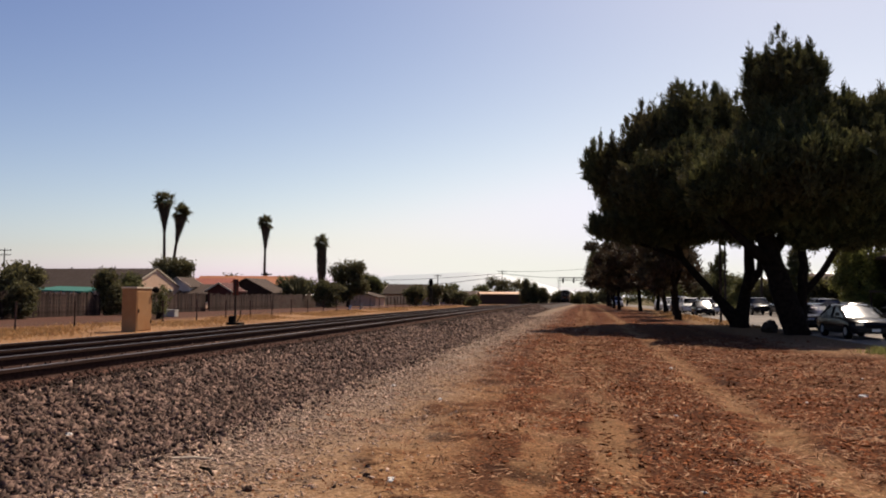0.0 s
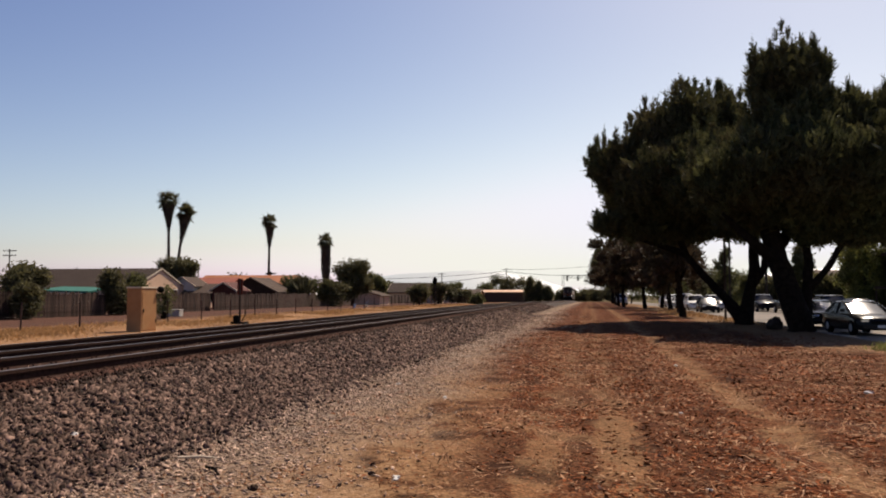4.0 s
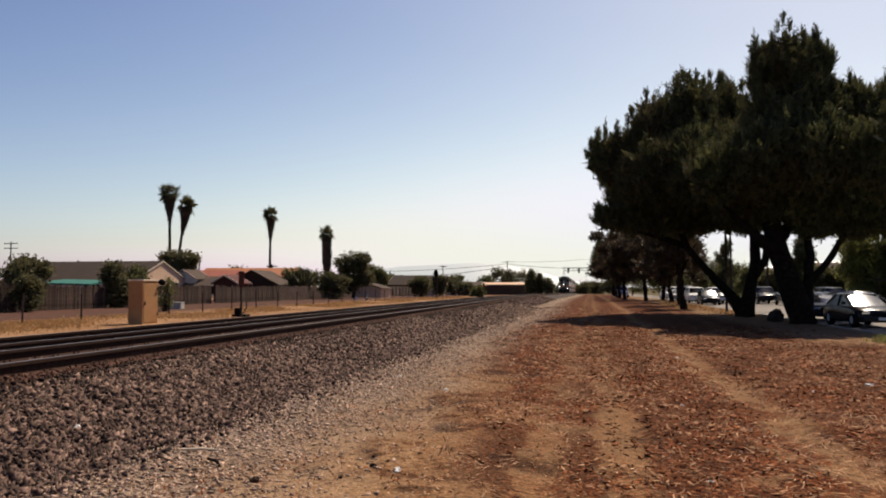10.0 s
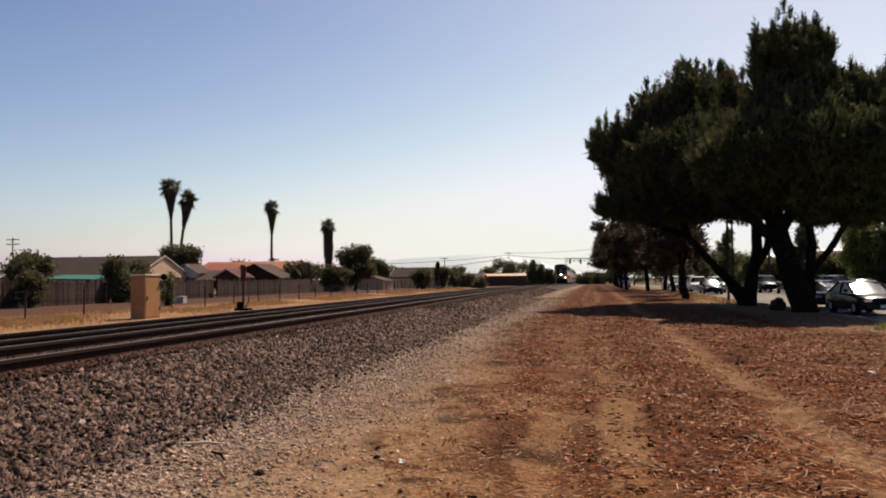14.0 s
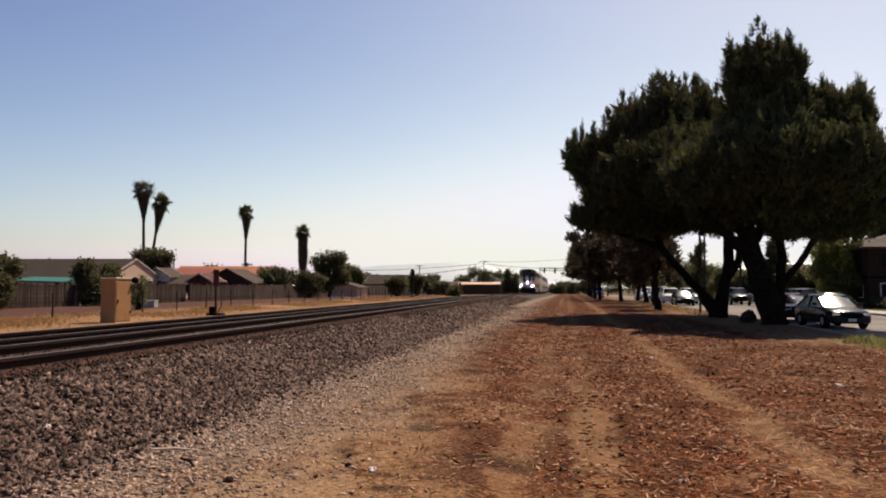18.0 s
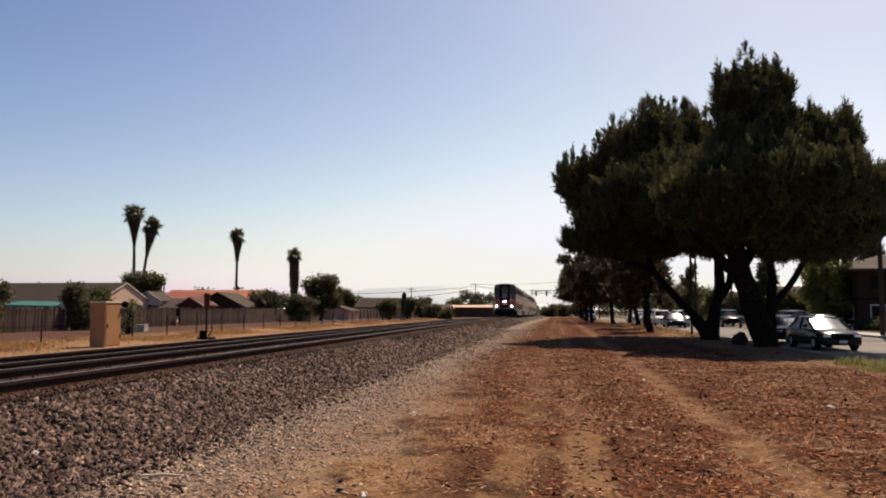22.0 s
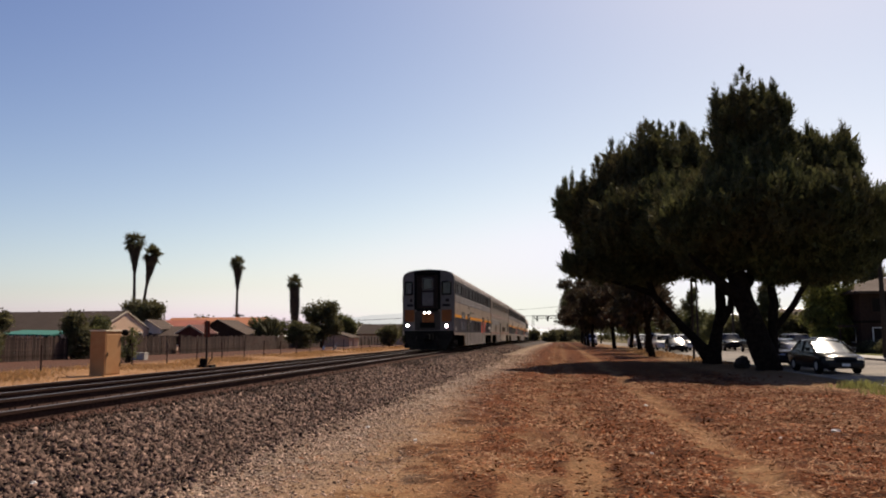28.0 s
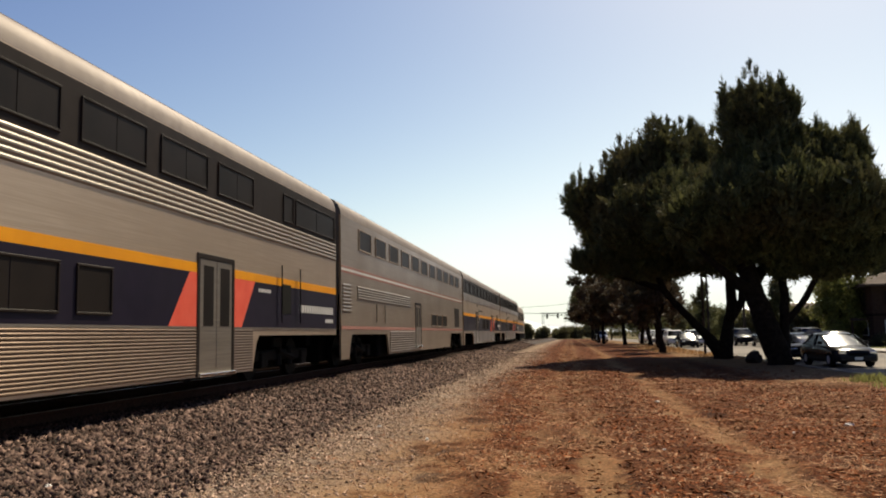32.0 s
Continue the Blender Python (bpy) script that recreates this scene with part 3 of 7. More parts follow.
def ballast_z(x):
    return np.interp(x, [-15.0, -13.6, -10.4, -9.3, -6.5, -4.7], [-0.05, 0.315, 0.325, 0.478, 0.485, -0.05])


RAIL_PROFILE = [(-0.076, 0.0), (0.076, 0.0), (0.076, 0.014), (0.012, 0.036), (0.010, 0.128), (0.037, 0.140), (0.037, 0.181), (-0.037, 0.181),
                (-0.037, 0.140), (-0.010, 0.128), (-0.012, 0.036), (-0.076, 0.014)]


def rails(track, centre, top, y0, y1):
    for cx in (centre + 0.7175, centre - 0.7175):
        stops = [(y, top + float(grade(y))) for y in (y0, 100.0, 400.0, y1)]
        r = part("rail", Geo().loft([[(cx + a, y, z - 0.186 + b) for a, b in RAIL_PROFILE] for y, z in stops]), M_RAIL, track, "rust-brown steel rail")
        part("rail_head", Geo().loft([[(cx - 0.034, y, z - 0.0045), (cx + 0.034, y, z - 0.0045), (cx + 0.034, y, z), (cx - 0.034, y, z)] for y, z in stops]),
             M_RAILTOP, r, "worn running surface")


def build_track():
    y0, y1 = -60.0, 900.0
    g = Geo()
    xs = np.concatenate([np.linspace(-15.0, -13.6, 4), np.linspace(-13.0, -10.4, 6), np.linspace(-10.0, -9.3, 3), np.linspace(-9.0, -6.7, 8), np.linspace(-6.5, -4.7, 12)])
    ys = lines((y0, 0, 4), (0, 45, 0.18), (45, 100, 1.5), (100, 400, 30), (400, y1, 50))
    rng = np.random.default_rng(3)
    gx, gy = np.meshgrid(xs, ys)
    gz = ballast_z(gx) + grade(gy) + rng.uniform(-0.02, 0.02, gx.shape)
    w = len(xs)
    g.v = np.stack([gx, gy, gz], -1).reshape(-1, 3).tolist()
    g.f = [(j * w + i, j * w + i + 1, j * w + w + i + 1, j * w + w + i) for j in range(len(ys) - 1) for i in range(w - 1)]
    tagged(part("ballast_bed", g, M_BALLAST), "dark grey-brown crushed-stone ballast bank under the rails", "ballast", kind="structure")

    track = thing("railway_track", pose(0, 0, 0), "main railway track with rusty rails on dark wooden ties", "railway track")
    track["kind"] = "structure"
    rails(track, -7.756, 0.673, y0, y1)
    siding = thing("railway_siding", pose(0, 0, 0), "lower rusty siding track beyond the main line", "railway track")
    siding["kind"] = "structure"
    rails(siding, -11.95, 0.5, y0, y1)
    # ties: the near ones singly, the far ones in one mesh
    tie_me = Geo().box(-1.3, 1.3, -0.115, 0.115, -0.17, 0.0, 0.012).mesh("tie", M_TIE)
    plate = Geo()
    for px in (0.7175, -0.7175):
        plate.box(px - 0.18, px + 0.18, -0.09, 0.09, 0.0, 0.016, 0.004)
        for sx in (-0.11, 0.11):
            for sy in (-0.06, 0.06):
                plate.box(px + sx - 0.012, px + sx + 0.012, sy - 0.012, sy + 0.012, 0.01, 0.05, 0.003)
    plate_me = plate.mesh("tie_plate", M_RAIL)
    rng = random.Random(5)
    for run, cx, top in ((track, -7.756, 0.490), (siding, -11.95, 0.318)):
        rest = Geo()
        y = -5.0
        while y < 230:
            dx, dz, rz = rng.uniform(-0.05, 0.05), rng.uniform(-0.012, 0.004), rng.uniform(-0.6, 0.6)
            if 2 < y < (95 if run is track else 40):
                t = part("tie", tie_me, None, run, at=pose(cx + dx, y, top + dz, 0, 0, rz))
                if y < 45 and run is track:
                    part("tie_plate", plate_me, None, t, at=pose(-dx, 0, 0.004 - dz))
            else:
                rest.box(cx - 1.3 + dx, cx + 1.3 + dx, y - 0.115, y + 0.115, top - 0.17 + float(grade(y)), top + dz + float(grade(y)))
            y += 0.53
        tagged(part("distant_sleeper_run", rest, M_TIE, run), "far wooden ties", kind="stuff")


def build_stones():
    g = np.random.default_rng(11)

    def strip(x0, x1, y0, y1, n):
        return np.stack([g.uniform(x0, x1, n), g.uniform(y0, y1, n)], 1)
    # ballast stones, dense close by
    sets = [(-6.4, -4.3, -14, 2, 9000), (-6.4, -4.3, 2, 15, 34000), (-6.4, -4.3, 15, 30, 16000), (-6.3, -4.3, 30, 60, 8000), (-8.3, -7.1, 4, 26, 5000), (-10.4, -8.6, 6, 30, 4500), (-13.4, -10.6, 8, 34, 5000)]
    p = np.concatenate([strip(*s) for s in sets])
    yy = 2.5 + g.uniform(0, 1, 7000) ** 1.4 * 60
    p = np.concatenate([p, np.stack([-4.6 + np.abs(g.normal(0, 0.42, 7000)), yy], 1), strip(-6.6, -4.6, 60, 110, 3500)])
    far = np.clip((p[:, 1] - 20) / 40, 0, 1)
    size = (0.02 + 0.032 * g.uniform(0, 1, len(p)) ** 1.2) * (1 + 0.6 * far) * np.interp(p[:, 0], [-4.7, -3.9, -3.0], [1, 0.75, 0.5])
    on_tie = (np.abs(((p[:, 1] + 5.0 + 0.265) % 0.53) - 0.265) < 0.12) & (p[:, 0] < -6.4) & (p[:, 0] > -9.1)
    p, size = p[~on_tie], size[~on_tie]
    z = np.maximum(ballast_z(p[:, 0]) + grade(p[:, 1]), ground_height(p[:, 0], p[:, 1])) + size * 0.3
    ob = scattered("ballast_stones", OCTA_V, OCTA_F, np.column_stack([p, z]), size, 1.0, M_ROCK, (1.4, 1.05, 0.46), 0.5, 2, 0.55)
    tagged(ob, "angular grey-brown ballast stones lying on the bank", "stones", kind="stuff")
    # rust-stained stones along the rail, dark brown ones beside them
    for nm, x0, x1, mat, seed, label in (("rusty_stones", -6.98, -6.50, M_ROCKRUST, 6, "rust-brown stained stones along the rail"),
                                         ("oily_stones", -6.56, -6.15, M_DARKBROWN, 16, "dark brown stones by the tie ends")):
        p = np.concatenate([strip(x0, x1, -14, 3, int(5000 * (x1 - x0))), strip(x0, x1, 3, 40, int(14500 * (x1 - x0))), strip(x0, x1, 40, 100, int(7000 * (x1 - x0)))])
        size = g.uniform(0.018, 0.042, len(p)) * (1 + 0.8 * np.clip((p[:, 1] - 20) / 40, 0, 1))
        z = ballast_z(p[:, 0]) + size * 0.5
        ob = scattered(nm, OCTA_V, OCTA_F, np.column_stack([p, z]), size, 1.0, mat, (1.2, 1.0, 0.8), 0.4, seed)
        tagged(ob, label, "stones", kind="stuff")
    # pale gravel washed out onto the dirt
    xx = g.normal(0, 1.0, 70000)
    xx = -4.5 + np.where(xx < 0, xx * 0.75, xx * 1.1)
    yy = 2.5 + g.uniform(0, 1, 70000) ** 1.7 * 65
    keep = (xx < 0.5) & (xx > -6.4) & (np.sin(xx * 2.3 + np.sin(yy * 1.1)) * np.sin(yy * 1.7 + xx) > g.uniform(-1.8, 0.5, 70000))
    p = np.stack([xx, yy], 1)[keep]
    more = np.stack([-4.7 + np.abs(g.normal(0, 1.1, 26000)), 2.5 + g.uniform(0, 1, 26000) ** 1.4 * 16], 1)
    p = np.concatenate([p, more[more[:, 0] < -1.5], strip(-6.2, -4.6, 2.5, 18, 9000), strip(-4.9, -2.2, -14, 2.5, 9000)])
    size = g.uniform(0.3, 1, len(p)) ** 2 * 0.03 * (1 + np.clip((p[:, 1] - 12) / 30, 0, 1))
    z = np.maximum(ballast_z(p[:, 0]), ground_height(p[:, 0], p[:, 1])) + size * 0.2
    far = p[:, 1] > 13
    ob = scattered("fine_gravel", CHIP_V, CHIP_F, np.column_stack([p, z])[far], size[far] * 1.05, 1.0, M_PEBBLE, (1.35, 0.9, 0.32), 0.5, 13, 0.2)
    tagged(ob, "pale fine gravel strewn farther along the ballast", "gravel", kind="stuff")
    p, size, z = p[~far], size[~far], z[~far]
    ob = scattered("loose_gravel", CHIP_V, CHIP_F, np.column_stack([p, z]), size * 1.1, 1.0, M_PEBBLE, (1.35, 1.0, 0.3), 0.5, 3, 0.15)
    tagged(ob, "pale loose gravel washed out beside the ballast", "gravel", kind="stuff")
    # wood chips
    n = 240000
    yy = 3.0 + g.uniform(0, 1, n) ** 1.5 * 31
    yy[:22000] = g.uniform(-14, 3, 22000)
    xx = g.uniform(-3.4, 9.3, n)
    xl = xx + 0.105 * np.clip(yy - 6, 0, 20)
    scraped = np.exp(-((xx + 0.52) / 0.22) ** 4 - ((yy - 7.8) / 1.6) ** 4) * 0.8
    bare = scraped + np.exp(-((xx + 0.42) / 0.3) ** 2) * 0.6 + np.exp(-((xx - 2.25) / 0.36) ** 2) * 0.93 + np.exp(-((xx - 0.3) / 0.3) ** 2) * 0.5 + np.clip((-xl - 0.2) * 0.8, 0, 0.86) + np.clip((xx - 7.6) * 0.7, 0, 0.9) + np.clip(xx - 5.9, 0, 0.95) * np.clip((yy - 23) / 2, 0, 1)
    patch = 0.5 + 0.5 * np.sin(xx * 1.7 + np.sin(yy * 0.9) * 2) * np.sin(yy * 0.8 + xx)
    keep = g.uniform(0, 1, n) > bare + 0.85 * np.clip(patch * 2.4 - 0.9, 0, 1)
    p = np.stack([xx, yy], 1)[keep]
    size = 0.009 + 0.028 * g.uniform(0, 1, len(p)) ** 1.5 * (1 + 0.4 * np.clip((p[:, 1] - 10) / 25, 0, 1))
    z = ground_height(p[:, 0], p[:, 1]) + 0.006
    # fine straw and bark bits strewn over the bare dirt
    bits = np.stack([g.uniform(-4.0, 0.3, 34000), 3.6 + g.uniform(0, 1, 34000) ** 1.5 * 20], 1)
    clump = np.sin(bits[:, 0] * 3.1 + np.sin(bits[:, 1] * 1.3)) * np.sin(bits[:, 1] * 2.3 + bits[:, 0] * 1.7)
    bits = bits[clump > g.uniform(-1.0, 0.6, len(bits))]
    p = np.concatenate([p, bits])
    size = np.concatenate([size, g.uniform(0.007, 0.02, len(bits))])
    z = np.concatenate([z, ground_height(bits[:, 0], bits[:, 1]) + 0.004])
    pale = g.uniform(0, 1, len(p)) < np.where(np.arange(len(p)) < len(p) - len(bits), 0.2, 0.4)
    pp, ps, pz = p[pale], size[pale] * 1.0, z[pale] + 0.006
    ob = scattered("pale_chips", WEDGE_V, WEDGE_F, np.column_stack([pp, pz]), ps, 1.0, M_CHIPPALE, (1, 1, 0.5), 0.45, 7, 0.12)
    tagged(ob, "pale split wood chips among the mulch", "mulch", kind="stuff")
    p, size, z = p[~pale], size[~pale], z[~pale]
    ob = scattered("mulch_chips", WEDGE_V, WEDGE_F, np.column_stack([p, z]), size, 1.0, M_CHIP, (1, 1, 0.5), 0.4, 4, 0.12)
    tagged(ob, "reddish brown wood chips strewn over the dirt", "mulch", kind="stuff")
    # dry straw slivers lying across the mulch
    n = 54000
    p = np.stack([g.uniform(-1.5, 8.6, n), 3.2 + g.uniform(0, 1, n) ** 1.5 * 27], 1)
    p[:12000, 1] = g.uniform(-14, 3.2, 12000)
    tuft = np.sin(p[:, 0] * 2.1 + 1.4 * np.sin(p[:, 1] * 0.7)) * np.sin(p[:, 1] * 1.1 + p[:, 0] * 0.8)
    p = p[tuft > g.uniform(-0.5, 0.9, n)]
    size = g.uniform(0.02, 0.055, len(p)) * (1 + 0.3 * np.clip((p[:, 1] - 10) / 25, 0, 1))
    z = ground_height(p[:, 0], p[:, 1]) + 0.014
    ob = scattered("straw_slivers", WEDGE_V, WEDGE_F, np.column_stack([p, z]), size, 1.0, M_CHIPPALE, (1.3, 0.3, 0.22), 0.45, 17, 0.14)
    tagged(ob, "pale dry straw slivers across the mulch", "straw", kind="stuff")
    # clods of matted mulch, in drifts between the wheel tracks
    n = 30000
    yy = np.concatenate([3.0 + g.uniform(0, 1, n) ** 1.4 * 26, g.uniform(-14, 3, 3000)])
    xx = g.uniform(-1.2, 8.6, n + 3000)
    bare = np.exp(-((xx + 0.42) / 0.35) ** 2) + np.exp(-((xx - 2.25) / 0.38) ** 2) + np.clip((-xx - 0.3) * 0.9, 0, 1) + np.clip((xx - 7.2) * 0.7, 0, 1) + np.clip(xx - 5.9, 0, 1) * np.clip((yy - 22) / 2, 0, 1)
    drift = 0.5 + 0.25 * np.sin(xx * 2.9 + 1.3 * np.sin(yy * 1.3)) + 0.25 * np.sin(yy * 2.1 + 1.7 * np.sin(xx * 1.9 + 0.6) + xx)
    fine = 0.5 + 0.5 * np.sin(xx * 9.1 + 2 * np.sin(yy * 4.3)) * np.sin(yy * 6.7 + xx * 3.1)
    keep = g.uniform(0, 1, len(xx)) < (1 - bare) * drift * fine * 1.25
    p = np.stack([xx, yy], 1)[keep]
    size = (0.012 + 0.036 * g.uniform(0, 1, len(p)) ** 2.0) * (1 + 0.4 * np.clip((p[:, 1] - 10) / 25, 0, 1))
    z = ground_height(p[:, 0], p[:, 1]) + size * 0.1
    # beyond: coarser matted heaps
    far = np.stack([g.uniform(-3.2, 8.2, 5000), 27 + g.uniform(0, 1, 5000) ** 1.3 * 60], 1)
    heap = np.sin(far[:, 0] * 1.3 + np.sin(far[:, 1] * 0.31) * 2) * np.sin(far[:, 1] * 0.43 + far[:, 0])
    far = far[heap > g.uniform(-0.6, 0.6, len(far))]
    far_size = g.uniform(0.025, 0.065, len(far))
    p, size = np.concatenate([p, far]), np.concatenate([size, far_size])
    z = np.concatenate([z, ground_height(far[:, 0], far[:, 1]) + far_size * 0.05])
    ob = scattered("mulch_clods", OCTA_V, OCTA_F, np.column_stack([p, z]), size, 1.0, M_CLOD, (1.5, 0.9, 0.3), 0.5, 14, 0.12)
    tagged(ob, "dark matted clods of bark mulch", "mulch", kind="stuff")


def blades(name, pts, h, w, lean, mat, label, seed, kind="stuff"):
    """Grass: a narrow triangle for each point."""
    g = np.random.default_rng(seed)
    n = len(pts)
    a = g.uniform(0, 6.283, n)
    side = np.stack([np.cos(a), np.sin(a), np.zeros(n)], 1) * (w * g.uniform(0.6, 1.4, n))[:, None]
    tip = np.column_stack([g.normal(0, lean, (n, 2)), np.ones(n)]) * (h * g.uniform(0.5, 1.3, n))[:, None]
    ob = tri_object(name, np.stack([pts - side, pts + side, pts + tip], 1), mat)
    return tagged(ob, label, "grass", kind=kind)


def build_grass():
    g = np.random.default_rng(21)
    n = 70000
    x = np.where(g.uniform(size=n) < 0.75, g.normal(-21.6, 1.0, n), g.uniform(-23.5, -15.5, n))
    y = 14 + g.uniform(0, 1, n) ** 1.3 * 120
    keep = (np.sin(x * 0.9 + y * 0.31) + np.sin(y * 0.53) + g.normal(0, 0.7, n)) > -0.2
    x, y = x[keep], y[keep]
    pts = np.column_stack([x, y, ground_height(x, y) - 0.01])
    blades("dry_grass", pts, 0.11, 0.03, 0.7, M_GRASS, "dry golden grass along the fence beyond the tracks", 22)
    n = 900
    x, y = g.normal(8.75, 0.32, n), np.where(g.uniform(size=n) < 0.45, g.normal(25.2, 0.35, n), g.normal(22.6, 0.55, n))
    x = np.minimum(x, 9.55)
    pts = np.column_stack([x, y, ground_height(x, y) - 0.01])
    blades("kerb_weeds", pts, 0.22, 0.022, 0.4, M_WEED, "pale green weeds at the end of the kerb", 23)
    n = 1500
    x, y = np.concatenate([g.uniform(7.5, 9.3, n // 2), g.normal(7.3, 0.5, n - n // 2)]), np.concatenate([g.uniform(45, 95, n // 2), g.normal(70, 5, n - n // 2)])
    pts = np.column_stack([x, y, ground_height(x, y) - 0.01])
    blades("verge_grass", pts, 0.16, 0.05, 0.5, M_GRASS, "dry tan grass along the road verge", 24)


def build_road():
    tagged(part("road", Geo().loft([[(9.82, y, z - 0.35), (19.6, y, z - 0.35), (19.6, y, z - 0.1), (9.82, y, z - 0.1)] for y, z in ((-40, 0), (100, 0), (400, -1.65), (420, -1.65))]), M_ROAD), "sunlit worn asphalt street with parked cars", "road", kind="structure")
    for nm, x0, x1 in (("kerb", 9.6, 9.818), ("kerb", 19.602, 19.8)):
        k = new(nm)
        tagged(k, "dusty concrete kerb along the street", "kerb", kind="structure")
        y = -20.0
        while y < 130:
            part("kerb_stone", Geo().box(x0, x1, y, y + 2.98, -0.3 + float(grade(y)), 0.03 + float(grade(y)), 0.02), M_KERB, k)
            y += 3.0
    pv = new("pavement")
    tagged(pv, "concrete pavement beyond the street", "pavement", kind="structure")
    y = -20.0
    while y < 130:
        part("paving_slab", Geo().box(19.802, 21.9, y, y + 2.985, -0.25 + float(grade(y)), 0.035 + float(grade(y)), 0.012), M_CONC, pv)
        y += 3.0


build_ground()
build_track()
build_stones()
build_grass()
build_road()
# distant hills, glowing evenly in place of haze before them
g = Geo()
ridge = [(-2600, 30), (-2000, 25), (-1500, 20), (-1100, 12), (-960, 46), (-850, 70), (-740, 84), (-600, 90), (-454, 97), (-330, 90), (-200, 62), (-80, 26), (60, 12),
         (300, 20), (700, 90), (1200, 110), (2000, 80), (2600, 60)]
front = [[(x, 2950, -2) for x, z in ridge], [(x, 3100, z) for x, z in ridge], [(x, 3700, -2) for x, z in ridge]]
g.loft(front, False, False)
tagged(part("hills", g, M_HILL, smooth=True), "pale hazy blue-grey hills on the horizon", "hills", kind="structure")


# ---- train ----
CAR = 25.91
HALF = 1.60
# half section of a bi-level car, from the sill up to the roof's crown, height above the rail
SECTION = [(1.55, 0.29), (1.60, 0.41), (1.60, 4.32), (1.585, 4.46), (1.52, 4.62), (1.39, 4.745), (1.14, 4.84), (0.72, 4.915), (0.0, 4.955)]


def ring(y, sec, grow=0.0):
    pts = [(x + grow, y, z) for x, z in sec]
    return pts + [(-x, y, z) for x, y, z in reversed(pts[:-1])]


def car_shell(car, y0, y1, mat_side, arches, mat_roof=None):
    """Side sheets with arches cut over the trucks, floor, ends and roof of a car."""
    for s in (1, -1):
        g = Geo()
        cuts = [(y0, 0.29)]
        for a, b in arches:
            if a > y0 + 0.01:
                cuts += [(a - 0.28, 0.29), (a - 0.1, 0.80), (a + 0.05, 0.98)]
            else:
                cuts = [(y0, 0.98)]
            if b < y1 - 0.01:
                cuts += [(b - 0.05, 0.98), (b + 0.1, 0.80), (b + 0.28, 0.29)]
            else:
                cuts.append((y1, 0.98))
        if cuts[-1][0] < y1:
            cuts.append((y1, 0.29))
        poly = cuts + [(y1, 4.32), (y0, 4.32)]
        g.prism(poly, 0, s * (HALF - 0.05), s * HALF)
        part("side_sheet", g, mat_side, car)
    top = SECTION[2:]
    rf = Geo().loft([ring(y, top) for y in (y0, y0 + 0.02, y1 - 0.02, y1)], False, False)
    part("roof", rf, mat_roof or M_ROOF, car, "dusty ribbed roof", True)
    for k in range(14):
        x = 1.40 * ((k + 0.5) / 7 - 1)
        z = float(np.interp(abs(x), [p[0] for p in reversed(top)], [p[1] for p in reversed(top)]))
        part("roof_rib", Geo().box(x - 0.02, x + 0.02, y0 + 0.3, y1 - 0.3, z - 0.02, z + 0.018), mat_roof or M_ROOF, car)
    part("floor", Geo().box(-1.45, 1.45, y0 + 0.1, y1 - 0.1, 1.0, 1.12), M_BLACK, car)
    low = [(1.45, 1.05)] + SECTION[2:]
    for y in (y0 + 0.03, y1 - 0.03):
        part("end_sheet", Geo().add(ring(y, low), [tuple(range(len(low) * 2 - 1))]), M_CREAM, car)


def ribs(car, name, y0, y1, z0, z1, n, mat, s):
    """A strip of horizontal corrugations."""
    g = Geo()
    h = (z1 - z0) / n
    x = s * HALF
    poly = [(x - s * 0.004, z0)]
    for k in range(n):
        z = z0 + k * h
        d = min(0.024, 0.3 * h)
        poly += [(x + s * 0.006, z + 0.05 * h), (x + s * d, z + 0.3 * h), (x + s * d, z + 0.62 * h), (x + s * 0.006, z + 0.88 * h)]
    poly.append((x - s * 0.004, z1))
    part(name, g.prism(poly, 1, y0, y1), mat, car, "horizontal corrugated strip")


def panel(car, name, y0, y1, z0, z1, mat, s, proud=0.006, label=""):
    return part(name, Geo().box(s * (HALF - 0.01), s * (HALF + proud), y0, y1, z0, z1), mat, car, label)


def window(car, y0, y1, z0, z1, s, panes=2, base=0.006, sill=None):
    """Framed window: dark rubber frame with tinted panes set in."""
    x0, x1 = s * (HALF + base - 0.004), s * (HALF + base + 0.022)
    t = 0.036
    g = Geo()
    g.box(x0, x1, y0, y1, z1 - t, z1, 0.006).box(x0, x1, y0, y1, z0, z0 + t, 0.006)
    g.box(x0, x1, y0, y0 + t, z0 + t, z1 - t, 0.006).box(x0, x1, y1 - t, y1, z0 + t, z1 - t, 0.006)
    w = part("window", g, sill or M_BAND, car)
    span = (y1 - y0 - 2 * t) / panes
    for k in range(panes):
        a = y0 + t + k * span
        part("pane", Geo().box(x0, s * (HALF + base + 0.006), a + (0.02 if k else 0), a + span, z0 + t, z1 - t), M_GLASS, w, "dark tinted pane")


